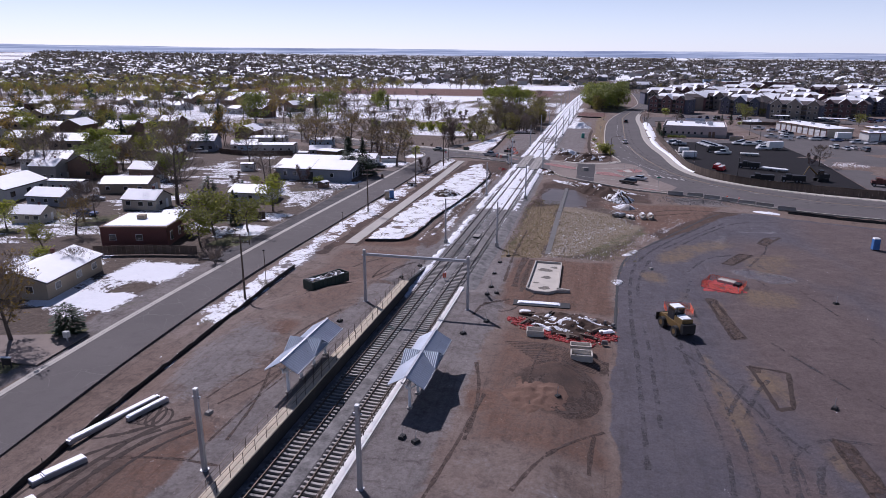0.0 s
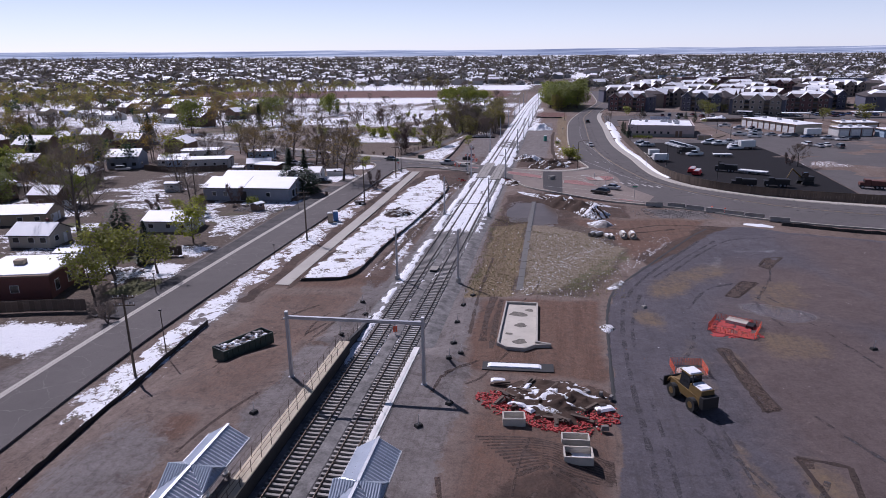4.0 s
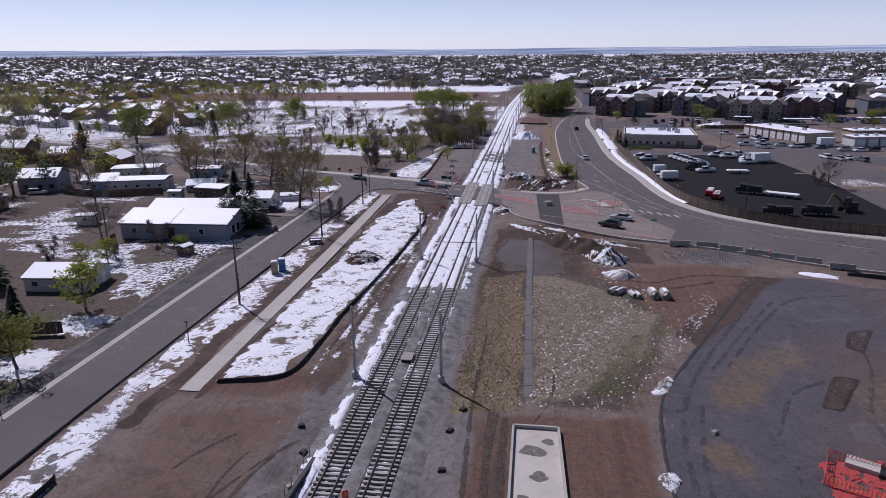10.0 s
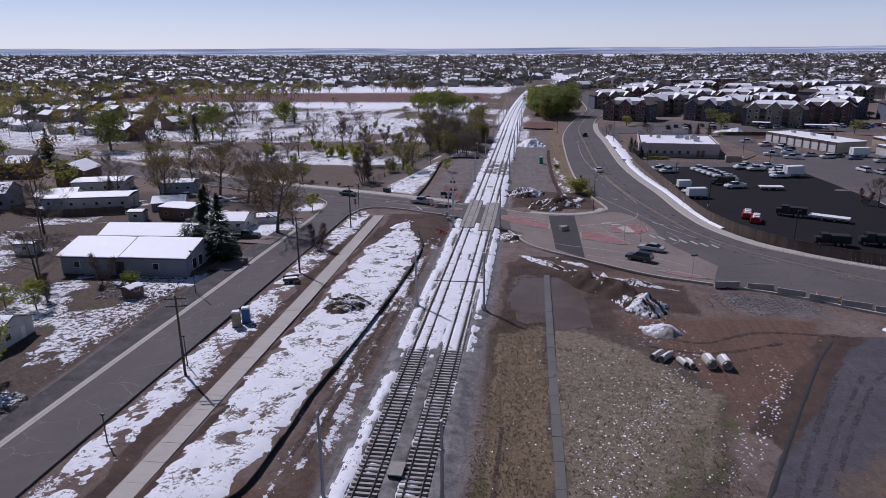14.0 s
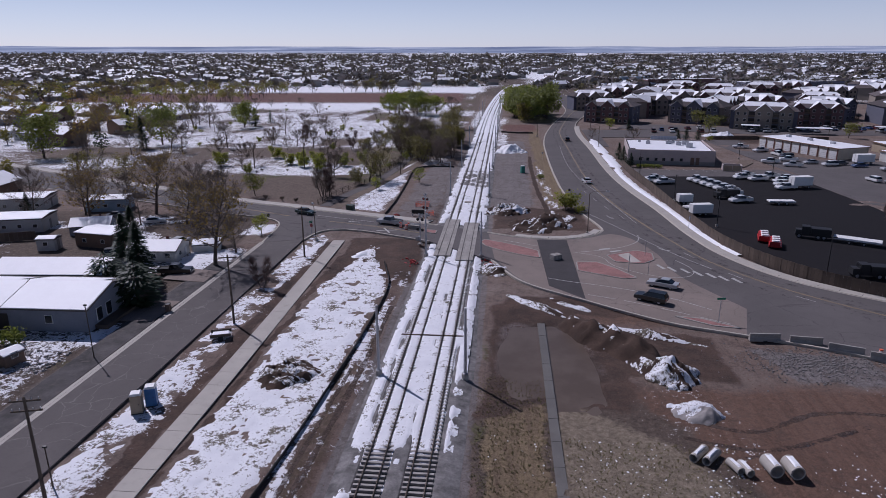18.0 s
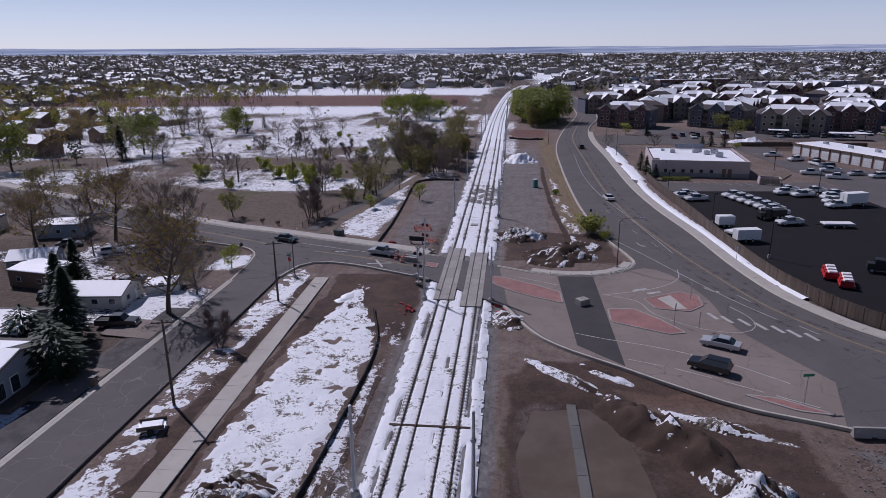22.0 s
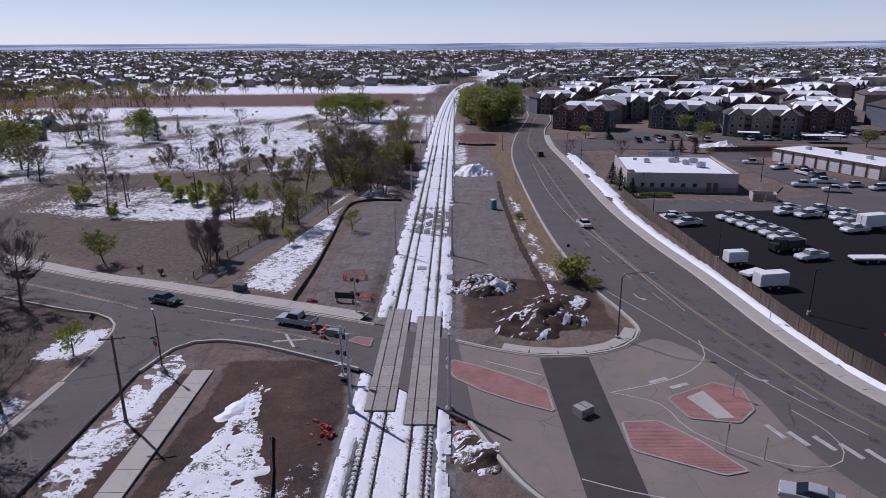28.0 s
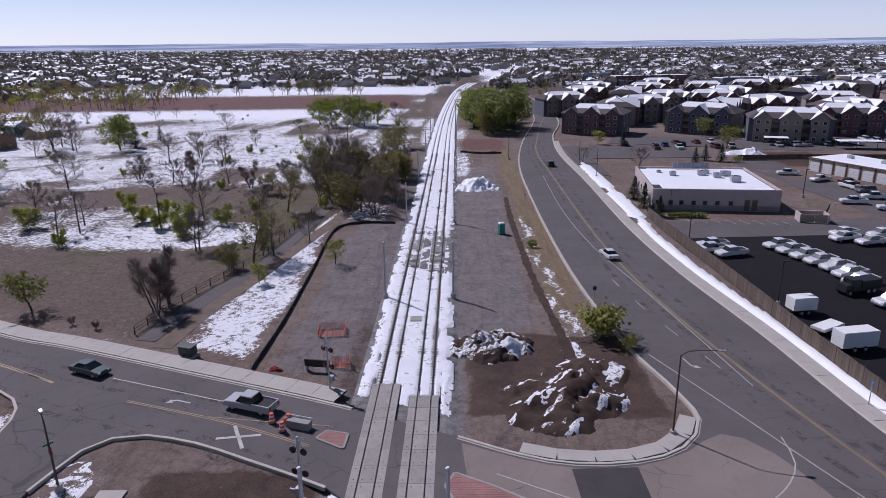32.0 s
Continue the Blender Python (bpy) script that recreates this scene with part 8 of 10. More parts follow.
island("brick_island", "long traffic island paved with red brick", [(4.6, -6.6), (5.4, -4.9), (8.7, -6.7), (12.2, -9.0), (15.5, -11.8), (15.6, -16.2), (12.0, -14.3), (8.6, -12.1), (5.6, -9.2)])
island("brick_island", "traffic island paved with red brick, pointed at one end", [(21.9, -18.1), (25.5, -17.9), (28.3, -21.2), (30.9, -25.7), (28.7, -26.3), (21.7, -22.7)])
island("brick_island", "triangular traffic island of red brick and concrete", [(27.7, -13.6), (33.6, -10.3), (36.1, -11.8), (35.7, -15.8), (33.3, -18.2), (28.7, -17.4)])
island("brick_island", "small traffic island paved with red brick", [(-7.8, 0.3), (-7.0, 1.6), (-4.8, 1.0), (-4.9, -1.4)])
island("brick_island", "narrow median paved with red brick", [(33, -41.6), (36.4, -42.2), (41, -45.2), (37.5, -44.6)])
flat("island_path", [(29.7, -13.5), (31.9, -12.1), (33.1, -17.4), (31.3, -17.6)], 0.125, M["concrete"], "concrete path across the traffic island", "pavement", 0.06)


def loose(name, label, cat, at, *boxes):
    """A thing of a few boxes: (part, mat, x, y, z, sx, sy, sz[, taper])."""
    top = thing(name, label, cat, at=at)
    for b in boxes:
        part(b[0], Mesh().box(*b[2:8], 0.0, b[8] if len(b) > 8 else 1.0), M[b[1]], top)
    return top


loose("concrete_block_pair", "two grey concrete weight blocks standing in the road", "block", pose(18.4, -16.5, 0.01, 0, 0, 35), ("block", "panel", -0.45, 0, 0, 0.8, 1.3, 0.9), ("block", "panel", 0.45, 0, 0, 0.8, 1.3, 0.9))
loose("barrier_pair", "grey concrete blocks and barricade boards near the crossing", "barrier", pose(-9.8, 2.2, 0.0, 0, 0, -18), ("block", "panel", 0, 0, 0, 2.4, 0.8, 0.8), ("board", "orange", -1.5, 0.1, 0.1, 0.2, 0.5, 0.7), ("board", "white", 0, 0.45, 0.75, 2.6, 0.06, 0.25))
loose("message_board", "dark tilted barricade panel on thin legs", "barricade", pose(-10.5, 14.2, -0.3, 0, 0, -8), ("panel", "black", 0, 0, 0.6, 3.0, 0.15, 0.9), ("leg", "galv", -1.2, 0, 0, 0.1, 0.6, 0.7), ("leg", "galv", 1.2, 0, 0, 0.1, 0.6, 0.7))
loose("utility_cabinet", "dark green utility cabinet on a concrete pad", "cabinet", pose(-27.1, 18.0, 0.0, 0, 0, -18), ("pad", "concrete", 0, 0, -0.3, 2.1, 1.5, 0.4), ("body", "green_dump", 0, 0, 0.1, 1.8, 1.2, 1.05), ("lid", "green_dump", 0, 0, 1.15, 1.9, 1.3, 0.1))


def drum(x, y):
    top = thing("traffic_drum", "orange and white traffic drum on a rubber base", "traffic drum", group="traffic drums", at=pose(x, y, 0.0))
    part("base", Mesh().tube((0, 0, 0), (0, 0, 0.08), 0.4, 0.38, 14), M["rubber"], top)
    for i, (z, mat) in enumerate(((0.08, "orange"), (0.3, "white"), (0.5, "orange"), (0.7, "white"), (0.88, "orange"))):
        part("band", Mesh().tube((0, 0, z), (0, 0, z + 0.2), 0.3 - 0.02 * i, 0.29 - 0.02 * i, 14), M[mat], top)
    return top


for x, y in ((-12.7, 3.0), (-11.3, 1.5), (-11.0, 2.9), (54.5, -52.6), (57, -54)):
    drum(x, y)


def toilet(x, y, turn, mat, label):
    top = thing("portable_toilet", label, "portable toilet", at=pose(x, y, gz(x, y), 0, 0, turn))
    part("skid", Mesh().box(0, 0, 0, 1.2, 1.2, 0.12), M["black"], top)
    part("body", Mesh().box(0, 0, 0.12, 1.1, 1.1, 2.0, 0, 0.97), M[mat], top)
    part("roof", Mesh().box(0, 0, 2.12, 1.15, 1.15, 0.2, 0, 0.8), M["white"], top)
    d = part("door", Mesh().box(0, -0.56, 0.25, 0.8, 0.05, 1.75), M[mat], top)
    part("latch", Mesh().box(0.28, -0.6, 1.1, 0.08, 0.05, 0.12), M["black"], d)
    return top


toilet(14.4, 71.3, 20, "teal", "teal portable toilet standing on gravel")
toilet(-28.0, -69.8, 20, "blue", "blue portable toilet beside the street")
toilet(-28.7, -71.4, 20, "wall_tan", "tan portable toilet beside the street")
toilet(74.4, -91.4, 0, "blue", "blue portable toilet on the gravel lot")


def street_lamp(x, y, turn, h=8.2, reach=3.2):
    top = thing("street_lamp", "tall brown steel street lamp with a curved arm", "street lamp", group="street lamps", at=pose(x, y, 0.05, 0, 0, turn))
    part("footing", Mesh().tube((0, 0, -0.3), (0, 0, 0.35), 0.32, 0.3, 12), M["concrete"], top)
    part("pole", Mesh().tube((0, 0, 0.35), (0, 0, h), 0.1, 0.07, 8), M["wood_pole"], top)
    arm = Mesh()
    pts = [(0, 0, h - 0.1), (0.5, 0, h + 0.35), (1.4, 0, h + 0.6), (reach, 0, h + 0.7)]
    for a, b in zip(pts, pts[1:]):
        arm.tube(a, b, 0.05, 0.045, 6)
    arm = part("arm", arm, M["wood_pole"], top)
    part("lamp_head", Mesh().box(reach + 0.25, 0, h + 0.62, 0.75, 0.32, 0.14, 0, 0.8), M["galv"], arm)
    return top


street_lamp(26.0, 1.0, -10)
street_lamp(-28.2, -7.0, 130, 6.5, 0.3)
street_lamp(44.6, 127, 190, 8, 2.5)
street_lamp(22.6, 160, 0, 8, 2.5)


def lot_light(x, y, h=6.5):
    top = thing("lot_light", "dark square lot light on a slim pole", "lamp post", group="lot lights", at=pose(x, y, -0.05))
    part("footing", Mesh().tube((0, 0, 0), (0, 0, 0.6), 0.25, 0.25, 10), M["concrete"], top)
    part("pole", Mesh().box(0, 0, 0.6, 0.14, 0.14, h - 0.6), M["black"], top)
    part("lamp_head", Mesh().box(0.3, 0, h, 0.7, 0.35, 0.12), M["black"], top)
    return top


for x, y in ((47.4, 60), (50.6, 32.7), (53.6, 8.5), (84.6, 62), (62, -22), (88, 100), (44.3, 152)):
    lot_light(x, y)


def utility_pole(x, y, h=10.5, arms=2, turn=0):
    top = thing("utility_pole", "weathered wooden utility pole with crossarms", "utility pole", group="utility poles", at=pose(x, y, gz(x, y), 0, 0, turn))
    part("pole", Mesh().tube((0, 0, -0.3), (0.05, 0, h), 0.17, 0.11, 8), M["wood_pole"], top)
    for k in range(arms):
        z = h - 0.5 - 0.9 * k
        arm = part("crossarm", Mesh().box(0, 0.14, z, 2.4, 0.12, 0.14), M["wood_pole"], top)
        for a in (-1.05, -0.5, 0.5, 1.05):
            part("insulator", Mesh().tube((a, 0.14, z + 0.14), (a, 0.14, z + 0.34), 0.05, 0.04, 6), M["galv"], arm)
    return top


for x, y, h, arms in ((-28.4, -86.0, 10.0, 2), (-27.8, -48.5, 10, 1), (-27.3, -17.6, 9.5, 1), (-26.9, -143.0, 10, 2), (-66, -62, 9, 1), (-92, -66, 9, 1), (-85, -38, 9, 1), (-60, 10, 9, 1), (-86, -138, 9, 1), (-28.5, -205, 9.5, 2), (-98, 24, 9, 1), (-56, 76, 8.0, 0), (-118, -70, 9, 1), (-72, 74, 8, 0)):
    utility_pole(x, y, h, arms, 15)
for x, y, h in ((-26.2, -137.8, 6.0), (-40.7, -60.3, 7.0), (-29.2, -84.0, 4.0), (-40.5, -118, 3.2), (-28.9, -100, 3.0)):
    top = thing("slim_post", "slim dark steel post standing at the street edge", "post", at=pose(x, y, gz(x, y)))
    part("post", Mesh().tube((0, 0, -0.2), (0, 0, h), 0.07, 0.05, 6), M["wood_pole"], top)
    part("cap", Mesh().box(0, 0, h, 0.35, 0.2, 0.16), M["black"], top)


def road_sign(x, y, turn, mat, w, hh, h=2.6, label="small sign on a thin steel post", diamond=False):
    top = thing("road_sign", label, "road sign", at=pose(x, y, 0.0, 0, 0, turn))
    part("post", Mesh().box(0, 0, 0, 0.07, 0.07, h + hh * 0.8), M["galv"], top)
    me = Mesh().box(0, 0, -hh / 2, w, 0.03, hh)
    ob = part("panel", me, M[mat], top)
    ob.matrix_basis = pose(0, -0.06, h + hh / 2, 0, 45 if diamond else 0, 0)
    return top


road_sign(38.6, -43.0, 10, "sign_green", 1.2, 0.3, 3.2, "green street name sign on a thin post")
stop = thing("stop_sign", "red octagonal stop sign with street name blades on top", "stop sign", at=pose(-29.6, -5.2, 0.0, 0, 0, 150))
part("post", Mesh().box(0, 0, 0, 0.07, 0.07, 3.1), M["galv"], stop)
part("panel", Mesh().tube((0, -0.04, 2.3), (0, -0.08, 2.3), 0.4, 0.4, 8), M["red_paint"], stop)
part("name_blade", Mesh().box(0, 0, 2.85, 0.9, 0.03, 0.2), M["sign_green"], stop)
part("name_blade", Mesh().box(0, 0, 3.06, 0.9, 0.03, 0.2, 1.5), M["sign_green"], stop)
txt = bpy.data.curves.new("stop_word", "FONT")
txt.body, txt.size, txt.align_x, txt.align_y, txt.extrude = "STOP", 0.24, "CENTER", "CENTER", 0.004
word = new("stop_word", txt)
word.data.materials.append(M["white"])
word.parent = stop
word.matrix_basis = pose(0, -0.1, 2.3, 90, 0, 0)
road_sign(-41.6, 3.2, 60, "black", 0.7, 0.7, 1.8, "dark diamond sign seen from behind", True)
road_sign(30.0, -22.9, 100, "galv", 0.25, 0.9, 2.2, "narrow sign post on the brick island")
road_sign(34.6, -13.2, 100, "galv", 0.4, 0.5, 2.2, "small sign post on the brick island")
road_sign(25.2, 34, 0, "black", 0.5, 0.6, 1.9, "small sign at the road edge seen from behind")
road_sign(47.2, 6.0, 90, "blue", 0.5, 0.5, 2.2, "small blue sign on a post")
road_sign(21.6, 96, 0, "white", 0.5, 0.6, 1.9)
road_sign(33.0, -24, 60, "galv", 0.3, 0.4, 2.0)


# ---- fences ----
def board_fence(name, label, pts, h=2.25, step=0.6):
    """Upright boards in bays between posts."""
    line = spline(pts, 0.4)
    run = [0.0]
    for a, b in zip(line, line[1:]):
        run.append(run[-1] + math.dist(a[:2], b[:2]))
    at = lambda d: (float(np.interp(d, run, [p[0] for p in line])), float(np.interp(d, run, [p[1] for p in line])))
    top = thing(name, label, "fence")
    bay = 2.4
    post = Mesh().box(0, 0, 0, 0.12, 0.12, h + 0.1).data("post", M["fence_wood"])
    board = Mesh().box(0, 0, 0.04, step - 0.03, 0.04, h).data("board", M["fence_wood"])
    n, d, far = 0, 0.0, Mesh()
    while d < run[-1] - step:
        a, b = at(d), at(d + step)
        turn = math.atan2(b[1] - a[1], b[0] - a[0])
        z = -0.12
        if n < 220:
            ob = new("board", board)
            ob.parent = top
            ob.matrix_basis = Matrix.Translation(((a[0] + b[0]) / 2, (a[1] + b[1]) / 2, z + 0.03 * math.sin(n * 1.7))) @ Matrix.Rotation(turn, 4, "Z")
        else:
            far.box((a[0] + b[0]) / 2, (a[1] + b[1]) / 2, z + 0.03 * math.sin(n * 1.7), step - 0.03, 0.04, h, turn)
        if n % 4 == 0:
            ob = new("post", post)
            ob.parent = top
            ob.matrix_basis = Matrix.Translation((a[0], a[1], z)) @ Matrix.Rotation(turn, 4, "Z")
        n += 1
        d += step
    if far.v:
        tagged(part("boards", far, M["fence_wood"], top), kind="stuff")
    return top


board_fence("board_fence", "weathered brown board fence round the vehicle lot", [(46.3, 82), (46.6, 66), (47.4, 50), (48.0, 35), (48.6, 15), (50.6, -7), (57, -23), (67, -32.5), (81, -38), (110, -44), (165, -52)])
board_fence("board_fence", "brown board fence at the back of the building lot", [(94, 152), (112, 152), (140, 150)], 1.6, 0.8)
board_fence("board_fence", "dark board fence round the white trailers", [(-113, -13), (-100, -16), (-84, -11)], 1.8, 0.8)
board_fence("board_fence", "weathered board fence between the yards", [(-66, -104), (-56, -101), (-47, -99)], 1.7, 0.8)
board_fence("board_fence", "weathered board fence between the yards", [(-64, -131), (-55, -128), (-46, -126)], 1.7, 0.8)
solid("lot_kerb", Mesh().sweep([(p[0], p[1], -0.05) for p in spline([(50.4, 40), (50.9, 18), (53, -4), (59, -18), (68, -26)])], [(-0.15, 0), (-0.15, 0.16), (0.15, 0.16), (0.15, 0)], closed=True), M["concrete"], "pale concrete kerb along the edge of the lot", "kerb", kind="structure", fix=True)


def rail_fence(name, label, pts, h=1.2, bay=2.6):
    line = spline(pts, bay)
    top = thing(name, label, "fence")
    for i, p in enumerate(line):
        z = gz(p[0], p[1])
        part("post", Mesh().box(p[0], p[1], z - 0.2, 0.14, 0.14, h + 0.2), M["wood_pole"], top)
        if i:
            q = line[i - 1]
            zq = gz(q[0], q[1])
            for k in (0.35, 0.7, 1.05):
                part("rail_bar", Mesh().tube((q[0], q[1], zq + h * k), (p[0], p[1], z + h * k), 0.055, n=4), M["wood_pole"], top)
    return top


bike = [(p[0], p[1], gz(p[0], p[1]) + 0.06) for p in spline([(-34.6, 22.6), (-33.4, 30), (-31.4, 40), (-27.6, 57), (-25.6, 81), (-25.0, 98), (-26, 120)], 2.0)]
solid("bike_path", Mesh().sweep(bike, [(-1.4, -0.3), (-1.4, 0.0), (1.4, 0.0), (1.4, -0.3)]), M["asphalt"], "narrow asphalt bike path beside the wooden fence", "path", kind="structure", fix=True)
rail_fence("rail_fence", "dark wooden post and rail fence beside the bike path", [(-36.8, 24.5), (-35.2, 36), (-32.4, 46), (-29.4, 58), (-27.4, 80), (-27, 96)])
bike = solid("bike_path", Mesh().sweep([(p[0], p[1], gz(p[0], p[1]) + 0.05) for p in spline([(-31.5, 20.5), (-30.2, 32), (-26.6, 50), (-22.5, 72), (-18.6, 94), (-14.5, 130), (-15, 170)])], [(-1.3, -0.1), (-1.3, 0.0), (1.3, 0.0), (1.3, -0.1)], closed=True), M["mulch"], "brown gravel bike path through the trees", "path", kind="structure", fix=True)
for x in (-52, -47, -43):
    plant("shrub", x, 27 - 0.35 * (x + 45), 0.8)

# ---- vehicles ----


SIMPLE = [False]


def wheel_set(top, xs, half, r, w=0.24):
    for x in xs:
        for s in (-1, 1):
            t = part("wheel", Mesh().tube((x, s * half - w / 2, r), (x, s * half + w / 2, r), r, r, 14), M["rubber"], top, "black tyre")
            if SIMPLE[0]:
                continue
            part("rim", Mesh().tube((x, s * (half + 0.02) - w / 2, r), (x, s * (half + 0.02) + w / 2, r), r * 0.58, r * 0.58, 10), M["galv"], t)


def lights(top, front, back, half, z):
    if SIMPLE[0]:
        return
    for s in (-1, 1):
        part("headlight", Mesh().box(front, s * half, z, 0.08, 0.36, 0.16), M["lamp_clear"], top)
        part("tail_light", Mesh().box(back, s * half, z + 0.05, 0.06, 0.22, 0.24), M["lamp_red"], top)


def hull(profile, half, tuck=0.06):
    """A body from its side outline, drawn in at the flanks."""
    n = len(profile)
    vs = []
    for y, k in ((-half, 1), (-half + tuck, 0), (half - tuck, 0), (half, 1)):
        for x, z in profile:
            vs.append((x, y, z if not k else z - (0.05 if z > 0.7 else 0.0)))
    fs = [tuple(range(n - 1, -1, -1)), tuple(range(3 * n, 4 * n))]
    for r in range(3):
        for i in range(n):
            fs.append((r * n + i, r * n + (i + 1) % n, (r + 1) * n + (i + 1) % n, (r + 1) * n + i))
    return Mesh().raw(vs, fs)


def greenhouse(x0, x1, x2, x3, z0, z1, h0, h1):
    """Tapered glass cabin: base x0..x3, roof x1..x2."""
    return Mesh().raw([(x0, -h0, z0), (x3, -h0, z0), (x3, h0, z0), (x0, h0, z0), (x1, -h1, z1), (x2, -h1, z1), (x2, h1, z1), (x1, h1, z1)],
                      [(3, 2, 1, 0), (4, 5, 6, 7), (0, 1, 5, 4), (1, 2, 6, 5), (2, 3, 7, 6), (3, 0, 4, 7)])


def vehicle(kind, colour, word, simple=False):
    paint = M["car_" + colour]
    if kind == "pickup":
        top = thing("pickup_truck", word + " pickup truck with an open bed", "truck")
        part("body", hull([(-2.75, 0.45), (-2.8, 1.0), (-0.75, 1.05), (1.2, 1.12), (2.65, 1.0), (2.8, 0.75), (2.78, 0.42)], 0.98), paint, top, fix=True)
        part("bed", Mesh().box(-1.75, 0, 0.98, 1.85, 1.6, 0.09), M["rubber"], top)
        cab = part("cabin_glass", greenhouse(-0.85, -0.6, 0.75, 1.4, 1.04, 1.72, 0.9, 0.72), M["car_glass"], top, fix=True)
        part("roof", Mesh().box(0.1, 0, 1.71, 1.5, 1.44, 0.09, 0, 0.93), paint, cab)
        for s in (-1, 1):
            part("bed_side", Mesh().box(-1.75, s * 0.9, 0.98, 1.95, 0.12, 0.22), paint, top)
        part("tailgate", Mesh().box(-2.72, 0, 0.7, 0.1, 1.8, 0.5), paint, top)
        part("bumper", Mesh().box(2.82, 0, 0.42, 0.14, 1.8, 0.2), M["galv"], top)
        wheel_set(top, (-1.75, 1.75), 0.82, 0.4)
        lights(top, 2.76, -2.8, 0.72, 0.74)
    elif kind == "suv":
        top = thing("suv", word + " sport utility vehicle with dark windows", "car")
        part("body", hull([(-2.3, 0.4), (-2.35, 1.0), (1.1, 1.02), (2.25, 0.92), (2.35, 0.6), (2.3, 0.38)], 0.93), paint, top, fix=True)
        cab = part("cabin_glass", greenhouse(-2.3, -2.0, 0.35, 1.15, 1.0, 1.62, 0.86, 0.68), M["car_glass"], top, fix=True)
        part("roof", Mesh().box(-0.85, 0, 1.61, 2.5, 1.38, 0.08, 0, 0.94), paint, cab)
        wheel_set(top, (-1.4, 1.4), 0.78, 0.36)
        lights(top, 2.28, -2.36, 0.68, 0.7)
    else:
        top = thing("sedan", word + " four-door sedan car with dark windows", "car")
        part("body", hull([(-2.35, 0.35), (-2.35, 0.88), (-1.6, 0.93), (1.0, 0.92), (2.2, 0.76), (2.35, 0.5), (2.3, 0.3)], 0.9), paint, top, fix=True)
        cab = part("cabin_glass", greenhouse(-1.65, -1.0, 0.25, 1.1, 0.91, 1.4, 0.83, 0.62), M["car_glass"], top, fix=True)
        part("roof", Mesh().box(-0.38, 0, 1.38, 1.35, 1.26, 0.07, 0, 0.93), paint, cab)
        wheel_set(top, (-1.4, 1.4), 0.77, 0.32)
        lights(top, 2.26, -2.36, 0.64, 0.58)
    return top


CARS = {}


def park(kind, colour, x, y, turn, word=None, z=None):
    key = (kind, colour, SIMPLE[0])
    m = pose(x, y, -0.05 if z is None else z, 0, 0, turn)
    if key not in CARS:
        CARS[key] = vehicle(kind, colour, word or colour)
        CARS[key].matrix_basis = m
        return CARS[key]
    return copy_thing(CARS[key], m)


# on the roads
park("sedan", "silver", 34.1, -29.6, 152, z=0.01)
park("suv", "black", 31.0, -36.0, 150, z=0.01)
park("sedan", "green", -36.6, 13.4, -22, "dark green", z=0.01)
park("pickup", "silver", -15.5, 5.6, 160, z=0.01)
park("sedan", "white", 32.0, 55, 98, z=0.01)
park("suv", "black", 34.2, 145, 92, z=0.01)
# in the fenced lot
for x, y in ((63.4, 59.6), (64.3, 56.6), (65.2, 53.6), (66.1, 50.7), (67.0, 47.6), (67.2, 44.3), (66.8, 40.8), (66.4, 32.6)):
    park("pickup", "white", x, y, 196)
for x, y, t in ((50.6, 57.5, 190), (53.2, 55.2, 196), (51.8, 60.2, 188), (77.4, 63.8, 195), (80.6, 61.2, 195), (79.0, 66.8, 195), (85.4, 65.8, 195), (86.4, 58.6, 195), (84.8, 53.8, 195), (83.6, 49.4, 195), (88.5, 62, 195), (97.4, 127, 170), (104, 109, 100), (95.6, 92.6, 170), (100, 86, 165), (101.5, 118, 200), (103, 97, 170)):
    park("pickup", "white", x, y, t)
for k, c, x, y, t in (("suv", "grey", 105, 104, 190), ("sedan", "silver", 108, 92, 190), ("suv", "white", 112, 88, 190), ("sedan", "grey", 116, 90, 190), ("sedan", "blue", 120, 86, 190), ("pickup", "silver", 126, 80, 190), ("sedan", "white", 130, 78, 190), ("suv", "black", 135, 80, 190),
                      ("suv", "white", 112, 62, 100), ("sedan", "silver", 115, 58, 100), ("sedan", "white", 118, 60, 100), ("suv", "grey", 121, 56, 100), ("pickup", "maroon", 106, 113, 100)):
    park(k, c, x, y, t)
# yards and drives on the house side
for k, c, x, y, t in (("pickup", "black", -46.4, -28.6, 8), ("suv", "silver", -54, -12, 80), ("sedan", "maroon", -72, -90, 20), ("sedan", "white", -68, 4, 30), ("suv", "white", -120, -14, 20), ("pickup", "white", -128, -20, 20), ("sedan", "silver", -98, -92, 30), ("sedan", "blue", -88, -106, 15), ("suv", "black", -62, -20, 30), ("sedan", "grey", -79, 8, 20), ("sedan", "black", -66, 25.5, 158)):
    park(k, c, x, y, t, z=gz(x, y))
# the apartments' car parks
cp = random.Random(77)
SIMPLE[0] = True
for i in range(46):
    x, y = cp.uniform(66, 190), cp.uniform(172, 196)
    park(cp.choice(["sedan", "suv", "pickup"]), cp.choice(["white", "silver", "black", "grey", "blue", "maroon"]), x, 182 + 0.05 * (x - 60) + cp.choice([-6, 0, 5.5]), cp.choice([85, 95, 265]), z=gz(x, y) + 0.05)

SIMPLE[0] = False


